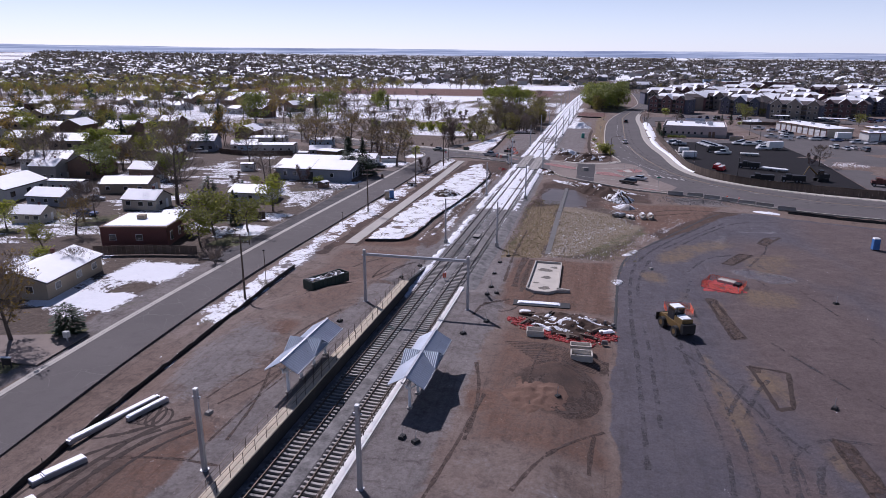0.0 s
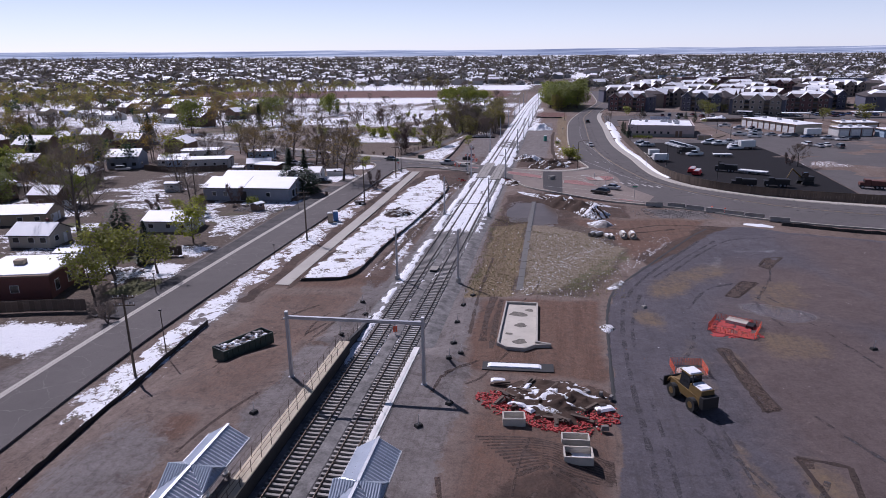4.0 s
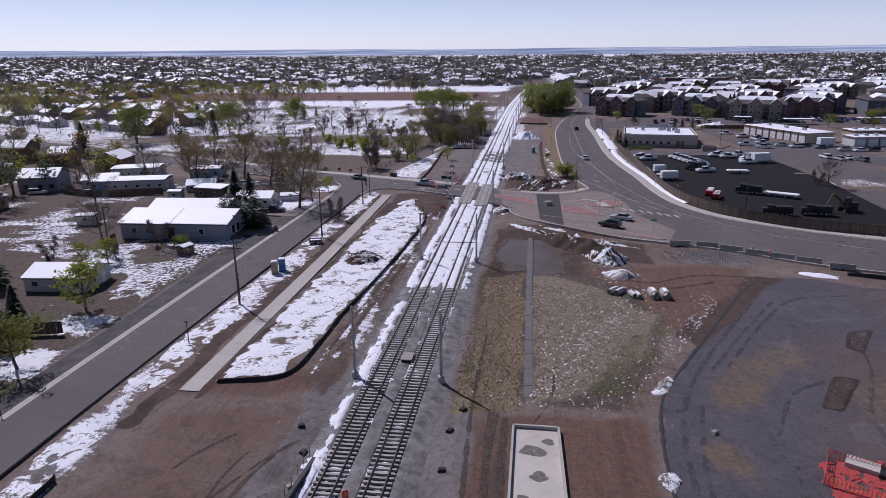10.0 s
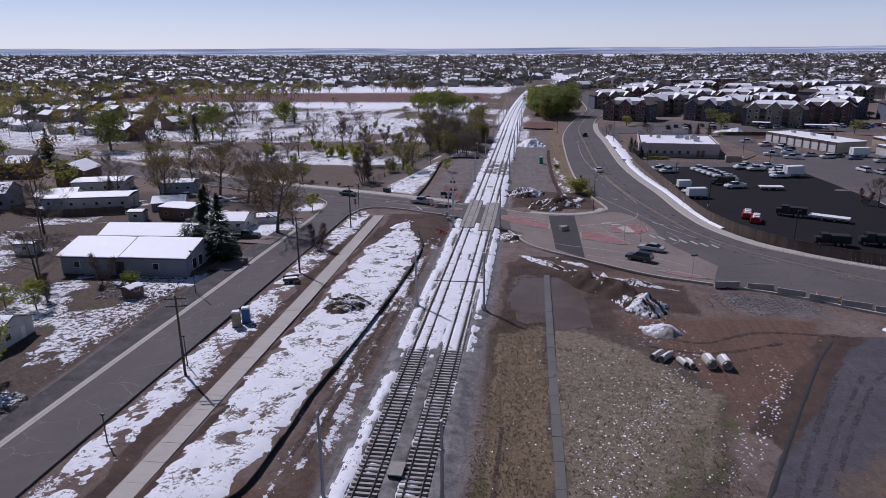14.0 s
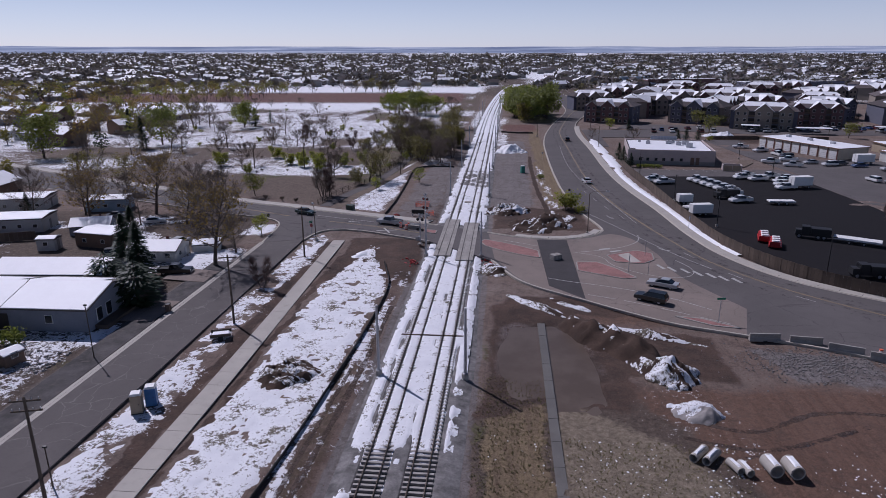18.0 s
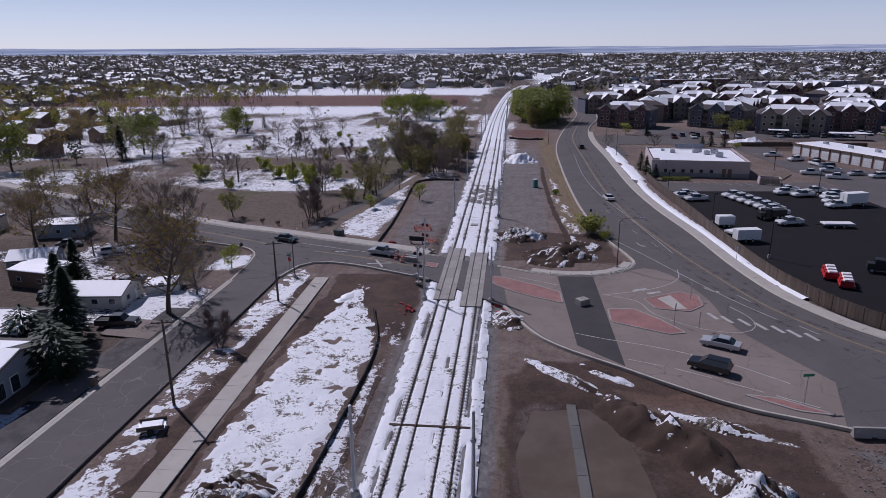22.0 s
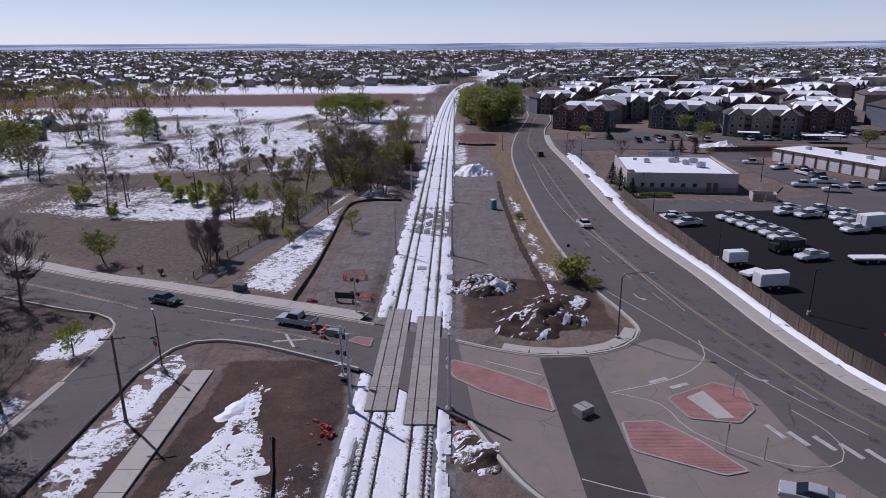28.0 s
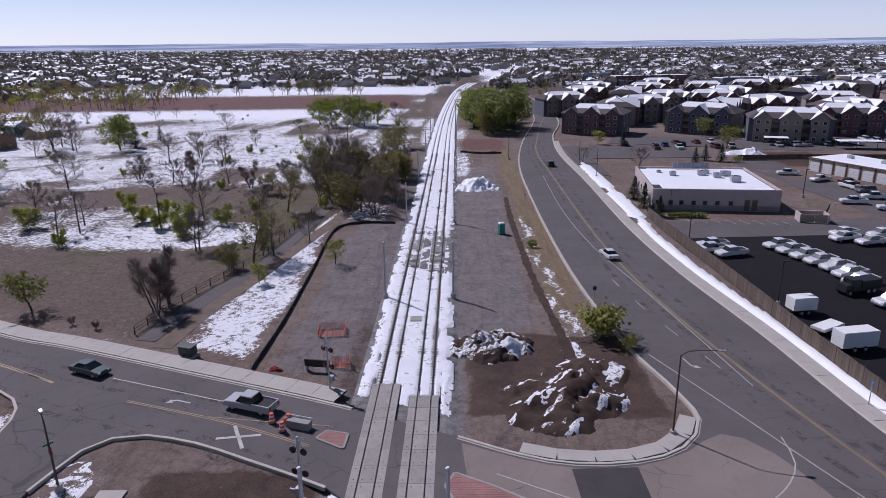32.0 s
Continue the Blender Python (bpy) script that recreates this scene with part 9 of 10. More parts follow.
def box_body(name, label, cat, x, y, turn, l, w, h, mat="white", z0=0.7, wheels=(-0.6, 0.6)):
    top = thing(name, label, cat, at=pose(x, y, -0.05, 0, 0, turn))
    part("box", Mesh().box(0, 0, z0, l, w, h), M[mat], top)
    part("roof_cap", Mesh().box(0, 0, z0 + h, l - 0.1, w - 0.1, 0.06), M["white"], top)
    part("frame", Mesh().box(0, 0, z0 - 0.2, l, w * 0.6, 0.2), M["black"], top)
    part("drawbar", Mesh().box(-l / 2 - 0.6, 0, z0 - 0.2, 1.3, 0.12, 0.12), M["black"], top)
    part("door_seam", Mesh().box(l / 2 + 0.01, 0, z0 + 0.1, 0.03, 0.05, h - 0.2), M["black"], top)
    wheel_set(top, [k * l * 0.25 for k in wheels], w / 2 - 0.05, 0.36)
    return top


box_body("cargo_trailer", "small white cargo trailer with black wheels", "trailer", 52.4, 30.0, 8, 3.4, 1.9, 1.7)
box_body("cargo_trailer", "large white box trailer parked along the fence", "trailer", 53.2, 19.0, 10, 4.7, 2.0, 1.9, z0=0.6)
box_body("flat_trailer", "low white flat trailer with black wheels", "trailer", 52.6, 23.8, 30, 4.2, 1.9, 0.3)
box_body("flat_trailer", "long pale flatbed trailer on dark asphalt", "trailer", 76.2, -2.6, -30, 8.0, 2.4, 0.3)
box_body("flat_trailer", "pale flatbed trailer beside the trucks", "trailer", 75.2, 31.0, 0, 6.0, 2.2, 0.25)
box_body("box_truck", "white box truck parked in the lot", "truck", 88, 51.5, 195, 5.6, 2.3, 2.3, z0=0.8, wheels=(-1.2, 1.2))
box_body("box_truck", "white box truck parked by the sheds", "truck", 124, 92, 190, 6.0, 2.4, 2.4, z0=0.8, wheels=(-1.2, 1.2))
for x, y, t, mat, lab in ((69.6, 1.0, 160, "black", "black dump truck with a tall bed"),
                          (68.6, -22.5, 175, "black", "black dump truck with a tall bed"), (77, -21.6, 175, "black", "black dump truck with a tall bed"), (100, -22, 170, "maroon", "dark dump truck at the lot edge"), (64.4, 37.4, 196, "black", "flatbed truck with a black rack")):
    top = thing("work_truck", lab, "truck", group="work trucks", at=pose(x, y, -0.05, 0, 0, t))
    body = M["wall_brick"] if mat == "maroon" else M[mat]
    part("chassis", Mesh().box(0, 0, 0.6, 6.2, 1.9, 0.35), M["black"], top)
    part("hood", Mesh().box(2.5, 0, 0.9, 1.2, 1.8, 0.75, 0, 0.92), M["white"] if mat == "red_paint" else body, top)
    part("cab", Mesh().box(1.3, 0, 0.9, 1.5, 2.0, 1.5, 0, 0.92), body, top)
    part("windscreen", Mesh().box(2.03, 0, 1.65, 0.1, 1.6, 0.6), M["car_glass"], top)
    part("bed", Mesh().box(-1.3, 0, 0.95, 3.5, 2.1, 1.2), body, top)
    wheel_set(top, (-1.9, -0.9, 2.4), 0.9, 0.48)
for x, y, t in ((59.6, -1.2, 72), (60.2, -5.2, 70)):
    top = thing("equipment_skid", "red equipment skid with pale bundles on its deck", "equipment skid", group="red skids in the lot", at=pose(x, y, -0.06, 0, 0, t))
    part("deck", Mesh().box(0, 0, 0.35, 4.6, 2.2, 0.3), M["red_paint"], top)
    for k in (-1.6, 0.0, 1.6):
        part("runner", Mesh().box(k, 0, 0, 0.3, 2.2, 0.35), M["black"], top)
        part("crate", Mesh().box(k, 0.1, 0.65, 1.25, 1.8, 0.7, 0, 0.94), M["red_paint"], top)
        part("bundle", Mesh().box(k, -0.1, 1.35, 1.0, 1.4, 0.22, 0.15, 0.85), M["white"], top)
ex = thing("excavator", "dark tracked excavator with a yellow boom in the lot", "excavator", at=pose(85.5, -17, -0.05, 0, 0, 200))
for s in (-1, 1):
    part("track", Mesh().box(0, s * 1.1, 0, 3.6, 0.55, 0.8, 0, 0.9), M["rubber"], ex)
part("house", Mesh().box(-0.3, 0, 0.9, 3.0, 2.4, 1.2), M["black"], ex)
part("cab", Mesh().box(0.7, 0.7, 2.1, 1.3, 1.0, 1.2, 0, 0.9), M["car_glass"], ex)
part("boom", Mesh().tube((1.0, -0.3, 1.8), (4.0, -0.3, 4.2), 0.24, 0.2), M["yellow_machine"], ex)
part("stick", Mesh().tube((4.0, -0.3, 4.2), (5.4, -0.3, 1.6), 0.18, 0.15), M["yellow_machine"], ex)
part("bucket", Mesh().box(5.3, -0.3, 0.7, 0.9, 1.0, 0.9, 0, 0.7), M["black"], ex)


# ---- low commercial building ----
def commercial():
    top = thing("commercial_building", "low tan stucco building with a flat snow-covered roof", "building", at=pose(64.2, 101.4, -0.05, 0, 0, -7))
    W, D, H = 27.0, 28.0, 4.7
    part("wall_base", Mesh().box(0, 0, -0.2, W + 0.04, D + 0.04, 1.3), M["wall_grey"], top)
    for a, b, sx, sy in ((0, -D / 2 + 0.15, W, 0.3), (0, D / 2 - 0.15, W, 0.3), (-W / 2 + 0.15, 0, 0.3, D - 0.6), (W / 2 - 0.15, 0, 0.3, D - 0.6)):
        part("wall", Mesh().box(a, b, 1.1, sx, sy, H - 1.1), M["wall_pinkish"], top)
    roof = part("roof", Mesh().box(0, 0, H - 0.7, W - 0.6, D - 0.6, 0.15), M["asphalt_patch"], top)
    part("roof_snow", Mesh().box(1.0, 0.2, H - 0.55, W - 3.2, D - 1.6, 0.14, 0, 0.99), M["snow"], roof)
    part("roof_snow", Mesh().box(-11.6, 3, H - 0.55, 2.0, D - 8, 0.1, 0, 0.98), M["snow"], roof)
    for x, y, w, d, h in ((-6, 4, 1.4, 1.4, 1.1), (1, 5, 1.8, 1.4, 1.2), (4, 2, 1.6, 1.4, 1.2), (6.5, 4.5, 2.2, 1.6, 1.2), (6.8, -3, 2.0, 1.8, 1.5), (2.5, 7, 1.4, 1.2, 1.0), (-8.6, 8, 1.0, 1.0, 0.6)):
        u = part("rooftop_unit", Mesh().box(x, y, H - 0.5, w, d, h), M["galv"], top, "grey rooftop air unit")
        part("fan", Mesh().tube((x, y, H - 0.5 + h), (x, y, H - 0.44 + h), 0.4, 0.4, 12), M["black"], u)
    screen = part("roof_screen", Mesh().box(0, D / 2 - 1.4, H, 9, 0.15, 1.3), M["wall_greyblue"], top)
    for i in range(9):
        part("rib", Mesh().box(-4.4 + i * 1.1, D / 2 - 1.52, H, 0.08, 0.08, 1.35), M["galv"], screen)
    for i, x in enumerate((-12.2, -9.5, -7.2, -4.6, -2.2, 0.4, 3.2)):
        w = part("window", Mesh().box(x, -D / 2 - 0.02, 1.15, 0.9, 0.08, 0.95), M["black"], top)
        part("pane", Mesh().box(x, -D / 2 - 0.05, 1.22, 0.76, 0.05, 0.8), M["window"], w)
    for x in (6.6, 8.2):
        part("door", Mesh().box(x, -D / 2 - 0.03, 0.0, 1.1, 0.08, 2.4), M["wall_brown"], top, "brown metal door")
    part("downpipe", Mesh().box(-W / 2 + 4, -D / 2 - 0.04, 0, 0.08, 0.08, H), M["wood_pole"], top)
    for i in range(6):
        w = part("window", Mesh().box(-W / 2 - 0.02, -10 + i * 4, 1.0, 0.08, 1.2, 1.4), M["black"], top)
        part("pane", Mesh().box(-W / 2 - 0.05, -10 + i * 4, 1.08, 0.05, 1.0, 1.2), M["window"], w)
    return top


commercial()
enc = thing("dumpster_enclosure", "tan walled dumpster enclosure with closed gates", "enclosure", at=pose(78.6, 77.8, -0.05, 0, 0, -12))
for a, b, sx, sy in ((-2.6, 0, 0.3, 3.6), (0, 1.7, 5.2, 0.3), (2.6, 0, 0.3, 3.6)):
    part("wall", Mesh().box(a, b, 0, sx, sy, 1.8), M["wall_pinkish"], enc)
for a in (-1.25, 1.25):
    part("gate", Mesh().box(a, -1.6, 0.1, 2.3, 0.1, 1.6), M["wall_tan"], enc)
hedge = random.Random(4)
for i in range(8):
    plant("green_shrub", 51.5 + i * 0.9 + hedge.uniform(-0.2, 0.2), 82.6 - i * 0.1, 0.8)
flat("grass_island", [(81.5, 84), (84, 83), (90, 92), (90.5, 97), (87.5, 97.5)], 0.08, M["mulch"], "dry grass island with a kerb in the car park", "planting bed", 0.2)
for i in range(8):
    stripe([(53.5 + 2.7 * i, 80.6 - 0.35 * i), (54.4 + 2.7 * i, 77.2 - 0.35 * i)], 0.1, "paint_white", "white parking bay line", z=-0.055)


def shed_row(name, label, x, y, turn, l, d, h, wall, doors):
    top = thing(name, label, "building", at=pose(x, y, -0.05, 0, 0, turn))
    part("wall", Mesh().box(0, 0, 0, l, d, h), M["wall_" + wall], top)
    roof = part("roof", Mesh().box(0, 0, h, l + 0.8, d + 0.8, 0.25), M["wall_brown"], top)
    part("roof_snow", Mesh().box(0.3, 0.2, h + 0.25, l, d, 0.12, 0, 0.98), M["snow"], roof)
    for i in range(doors):
        xx = -l / 2 + (i + 0.5) * l / doors
        dr = part("garage_door", Mesh().box(xx, -d / 2 - 0.04, 0.05, l / doors * 0.72, 0.1, h * 0.74), M["white"], top, "white roll-up door")
        for k in range(3):
            part("panel_line", Mesh().box(xx, -d / 2 - 0.1, 0.5 + k * 0.6, l / doors * 0.7, 0.03, 0.04), M["galv"], dr)
        part("pier", Mesh().box(xx + l / doors * 0.5 - 0.2, -d / 2 - 0.06, 0, 0.35, 0.12, h), M["wall_brick"], top)
    for i in range(3):
        part("rooftop_unit", Mesh().box(-l / 2 + l * (i + 0.7) / 3.6, 0.5, h + 0.3, 1.4, 1.2, 0.9), M["galv"], top)
    return top


shed_row("garage_row", "long low garage row with white doors and a snowy roof", 119, 119, -68, 36, 13, 3.6, "cream", 9)
shed_row("storage_shed", "pale metal storage shed with a snowy roof", 140, 96, 8, 14, 8, 3.2, "pale", 3)
shed_row("storage_shed", "blue-grey metal storage shed with a white roof", 158, 92, 5, 18, 7, 3.0, "sky", 4)
shed_row("storage_shed", "low tan office shed with a snowy roof", 150, 118, 5, 16, 9, 3.2, "tan", 3)


# ---- apartments ----
def apartment(name, label, w, d, storeys, wall, trim, seed, simple=False):
    """A block with gabled bays, balconies and a broken snowy roof; the front faces -y."""
    rng = random.Random(seed)
    H = storeys * 2.9
    top = thing(name, label, "apartment building", group="apartment blocks")
    part("wall", Mesh().box(0, 0, -0.5, w, d, H + 0.5), M["wall_" + wall], top)
    rise = d * 0.22
    roof = part("roof", Mesh().raw([(-w / 2 - .6, -d / 2 - .6, H), (w / 2 + .6, -d / 2 - .6, H), (w / 2 + .6, d / 2 + .6, H), (-w / 2 - .6, d / 2 + .6, H), (-w / 2 + d * .35, 0, H + rise), (w / 2 - d * .35, 0, H + rise)],
                                   [(0, 1, 5, 4), (1, 2, 5), (2, 3, 4, 5), (3, 0, 4), (3, 2, 1, 0)]), M["roof_brown"], top, fix=True)
    part("roof_snow", Mesh().raw([(-w / 2 + .4, -d / 2 + .6, H + .38), (w / 2 - 1.4, -d / 2 + .6, H + .38), (w / 2 - d * .36, -0.2, H + rise + .05), (-w / 2 + d * .36, -0.2, H + rise + .05), (-w / 2 + .4, -d / 2 + .6, H + .3), (w / 2 - 1.4, -d / 2 + .6, H + .3)],
                                 [(0, 1, 2, 3), (4, 5, 1, 0), (5, 2, 1), (4, 0, 3)]), M["snow"], roof, "snow on the shaded slope")
    part("roof_snow", Mesh().raw([(-w / 2 + .5, d / 2 - .4, H + .32), (-w / 2 + .5, -d / 2 + 1.2, H + .4), (-w / 2 + d * .33, 0.3, H + rise + .06), (w * 0.1, 0.3, H + rise + .06), (w * 0.05, d / 2 - .6, H + .36)], [(0, 2, 1), (0, 4, 3, 2)]), M["snow"], roof, "snow left on the sunny slope", fix=True)
    bays = 3
    panes = Mesh()
    for b in range(bays):
        x = -w / 2 + (b + 0.5) * w / bays
        bw = w / bays * (0.62 if b != 1 else 0.8)
        bay = part("bay", Mesh().side([(x - bw / 2, -0.5), (x + bw / 2, -0.5), (x + bw / 2, H), (x, H + bw * 0.42), (x - bw / 2, H)], -d / 2 - 1.4, -d / 2 + 0.05), M["wall_" + trim], top, fix=True)
        for s in (-1, 1):
            pts = [(x, H + bw * .42 + .25), (x + s * (bw / 2 + .5), H - .1), (x + s * (bw / 2 + .5), H - .3), (x, H + bw * .42)]
            part("gable_roof", Mesh().side(pts if s > 0 else pts[::-1], -d / 2 - 1.9, -d * 0.1), M["snow"] if s < 0 or b == 1 else M["roof_shingle"], bay, fix=True)
        for f in range(storeys):
            for sx in (-0.26, 0.26):
                if simple:
                    panes.box(x + sx * bw, -d / 2 - 1.43, 0.9 + 2.9 * f, 1.3, 0.08, 1.35)
                    continue
                win = part("window", Mesh().box(x + sx * bw, -d / 2 - 1.43, 0.9 + 2.9 * f, 1.3, 0.08, 1.35), M["white"], top)
                part("pane", Mesh().box(x + sx * bw, -d / 2 - 1.47, 0.97 + 2.9 * f, 1.14, 0.06, 1.2), M["window"], win)
        if b < bays - 1:
            xb = x + w / bays / 2
            for f in range(storeys):
                if simple:
                    panes.box(xb, -d / 2 - 0.03, 2.9 * f + 0.15, w / bays * 0.34, 0.06, 2.1)
                    continue
                bal = part("balcony", Mesh().box(xb, -d / 2 - 0.7, 2.9 * f - 0.05, w / bays * 0.42, 1.4, 0.16), M["wall_apt_grey"], top)
                part("railing", Mesh().box(xb, -d / 2 - 1.35, 2.9 * f + 0.15, w / bays * 0.42, 0.06, 0.9), M["wood_pole"], bal)
                part("pane", Mesh().box(xb, -d / 2 - 0.03, 2.9 * f + 0.15, w / bays * 0.34, 0.06, 2.1), M["window"], bal)
    if simple:
        tagged(part("panes", panes, M["window"], top), kind="stuff")
        return top
    for s in (-1, 1):
        for f in range(storeys):
            for yy in (-0.25, 0.2):
                win = part("window", Mesh().box(s * (w / 2 + 0.03), yy * d, 0.9 + 2.9 * f, 0.08, 1.3, 1.35), M["white"], top)
                part("pane", Mesh().box(s * (w / 2 + 0.07), yy * d, 0.97 + 2.9 * f, 0.06, 1.14, 1.2), M["window"], win)
    part("chimney", Mesh().box(w * 0.2, 0, H + rise * 0.5, 0.9, 0.9, rise * 0.7), M["wall_apt_red"], roof)
    return top


APTS = [apartment("apartment_block", "three-storey apartment block of red brick and grey siding", 25, 15, 3, "apt_grey", "apt_red", 1),
        apartment("apartment_block", "three-storey apartment block of tan and dark siding", 27, 16, 3, "apt_tan", "apt_grey", 2),
        apartment("apartment_block", "dark grey three-storey apartment block with snowy gables", 28, 16, 3, "apt_grey", "apt_tan", 3),
        apartment("apartment_block", "distant tan apartment block with snowy gables", 26, 16, 3, "apt_tan", "apt_red", 4, True),
        apartment("apartment_block", "distant grey apartment block with snowy gables", 26, 16, 3, "apt_grey", "apt_tan", 5, True)]
apt_used = set()
spots = [(64, 224, -25, 0), (108, 221, -35, 1), (130, 196, -20, 2), (160, 212, -15, 0), (62, 300, 10, 1), (80, 258, 80, 2), (96, 270, 10, 1), (124, 250, 60, 0), (150, 262, 10, 2), (82, 352, 20, 0), (118, 306, 5, 1), (104, 340, 75, 2), (140, 300, -10, 0),
         (176, 240, 15, 1), (190, 275, -20, 2), (200, 220, 80, 0), (160, 330, 10, 1), (128, 378, 0, 2), (96, 396, 20, 1), (165, 380, -15, 0), (205, 330, 30, 1), (235, 250, 0, 2), (240, 300, 70, 0), (235, 360, 10, 1), (200, 395, -20, 2), (280, 270, 20, 1), (285, 330, 0, 0), (275, 390, 40, 2), (320, 300, 10, 0), (325, 360, -20, 1), (150, 430, 0, 2), (235, 430, 10, 0), (300, 440, 0, 1), (365, 330, 0, 2), (370, 400, 20, 0)]
for x, y, t, i in spots:
    i = i if y < 256 else 3 + i % 2
    m = pose(x, y, gz(x, y), 0, 0, t)
    if i in apt_used:
        copy_thing(APTS[i], m)
    else:
        apt_used.add(i)
        APTS[i].matrix_basis = m
flat("apartment_drive", [(62, 192), (120, 170), (230, 165), (235, 182), (140, 190), (70, 214)], -0.05, M["asphalt"], "asphalt car park in front of the apartments", "parking lot")
for x, y, t, l in ((143, 172, -8, 14), (180, 178, 5, 16), (120, 183, -20, 8)):
    top = thing("carport", "open carport with a white snowy roof", "carport", group="carports", at=pose(x, y, 0.0, 0, 0, t))
    for a in (-l / 2 + 0.4, 0, l / 2 - 0.4):
        part("post", Mesh().box(a, 1.5, 0, 0.15, 0.15, 2.4), M["wood_pole"], top)
    part("roof", Mesh().box(0, 0, 2.4, l, 5.2, 0.2), M["roof_brown"], top)
    part("roof_snow", Mesh().box(0, 0, 2.6, l - 0.2, 5.0, 0.12), M["snow"], top)
for x, y, t, l, d, h, wall in ((180, 556, 5, 70, 22, 8, "apt_red"), (270, 520, 5, 90, 20, 7, "apt_grey"), (150, 640, 0, 30, 16, 7, "sky"), (118, 660, 0, 20, 12, 6, "brick"), (370, 520, 0, 80, 24, 7, "tan")):
    top = thing("store_building", "long flat-roofed store with a snowy roof", "store", group="far stores", at=pose(x, y, gz(x, y), 0, 0, t))
    part("wall", Mesh().box(0, 0, 0, l, d, h), M["wall_" + wall], top)
    part("roof_snow", Mesh().box(0, 0, h, l - 1, d - 1, 0.3), M["snow"], top)
    part("parapet", Mesh().box(0, -d / 2, h, l, 0.4, 0.8), M["wall_" + wall], top)
    for i in range(int(l / 8)):
        part("window", Mesh().box(-l / 2 + 4 + i * 8, -d / 2 - 0.05, 1, 4.5, 0.1, 2.4), M["window"], top)
yard = random.Random(15)
for i in range(60):
    x, y = yard.uniform(56, 330), yard.uniform(188, 470)
    if all(math.hypot(x - q[0], y - q[1]) > 13 for q in spots):
        plant(yard.choice(["bare", "conifer", "spring", "bare", "juniper", "olive"]), x, y, yard.uniform(0.5, 0.9))

# ---- the nearest houses of the street ----
dup = thing("duplex_house", "long grey duplex with a snow-covered low gable roof", "house", group="houses of the neighbourhood", at=pose(-57.6, -47.2, -0.05, 0, 0, 1))
part("wall", Mesh().side([(-6, -0.2), (6, -0.2), (6, 3.1), (0, 4.7), (-6, 3.1)], -11.5, 11.5, "x"), M["wall_greyblue"], dup, fix=True)
for x0, x1, dz in ((-12.0, -0.4, 0.0), (-0.4, 12.0, 0.12)):
    r = part("roof", Mesh().side([(-6.6, 2.94 + dz), (0, 4.7 + dz), (6.6, 2.94 + dz), (6.6, 3.1 + dz), (0, 4.88 + dz), (-6.6, 3.1 + dz)], x0, x1, "x"), M["roof_shingle"], dup, fix=True)
    part("roof_snow", Mesh().side([(-6.5, 3.12 + dz), (-0.05, 4.87 + dz), (0.1, 4.96 + dz), (-6.5, 3.22 + dz)], x0 + 0.15, x1 - 0.15, "x"), M["snow"], r, fix=True)
    part("roof_snow", Mesh().side([(0.1, 4.86 + dz), (4.5, 3.7 + dz), (4.4, 3.78 + dz), (0.1, 4.94 + dz)], x0 + 0.15, x1 - 2.0, "x"), M["snow"], r, fix=True)
for x in (-8.5, -5.5, 6.0):
    window_unit(dup, x, -6.03, 1.0, 1.1, 1.2, -math.pi / 2)
part("doorway", Mesh().box(-0.6, -6.03, 0, 1.6, 0.1, 2.3), M["black"], dup, "dark recessed doorway")
for y in (-3.4, -1.2, 3):
    window_unit(dup, 11.53, y, 0.6, 1.3, 1.9, 0)
part("porch_deck", Mesh().box(12.4, 0, -0.2, 1.8, 9.5, 0.6), M["fence_wood"], dup, "brown wooden porch deck")
wing = thing("rear_house", "grey rear house with a snow-covered roof", "house", group="houses of the neighbourhood", at=pose(-62, -35.5, -0.05, 0, 0, 4))
part("wall", Mesh().side([(-4, -0.2), (4, -0.2), (4, 3.0), (0, 4.3), (-4, 3.0)], -9, 9, "x"), M["wall_grey"], wing, fix=True)
r = part("roof", Mesh().side([(-4.5, 2.85), (0, 4.3), (4.5, 2.85), (4.5, 3.0), (0, 4.46), (-4.5, 3.0)], -9.4, 9.4, "x"), M["roof_shingle"], wing, fix=True)
part("roof_snow", Mesh().side([(-4.45, 3.02), (-0.05, 4.45), (0.1, 4.55), (-4.45, 3.12)], -9.2, 9.2, "x"), M["snow"], r, fix=True)
window_unit(wing, 9.03, 0, 1.0, 1.4, 1.2, 0)

bh = thing("brick_house", "dark brick house with a flat snow-covered roof", "house", group="houses of the neighbourhood", at=pose(-62.4, -118.6, -0.05, 0, 0, 14))
part("wall", Mesh().box(0, 0, -0.2, 12.5, 11, 3.6), M["wall_brick"], bh)
part("parapet", Mesh().box(0, 0, 3.4, 12.7, 11.2, 0.25), M["wall_brown"], bh)
r = part("roof_snow", Mesh().box(0.2, 0.2, 3.65, 12.0, 10.4, 0.12, 0, 0.99), M["snow"], bh)
part("rooftop_unit", Mesh().box(-0.8, 0.4, 3.75, 1.5, 1.2, 0.8), M["wall_tan"], bh)
for y in (-3.5, 0.4, 3.4):
    window_unit(bh, 6.28, y, 0.7, 1.2, 1.7, 0)
for x in (-4, 1):
    window_unit(bh, x, -5.53, 1.0, 1.3, 1.2, -math.pi / 2)
part("porch_roof", Mesh().box(7.2, 2.5, 2.5, 2.0, 4.5, 0.15), M["wall_brown"], bh)

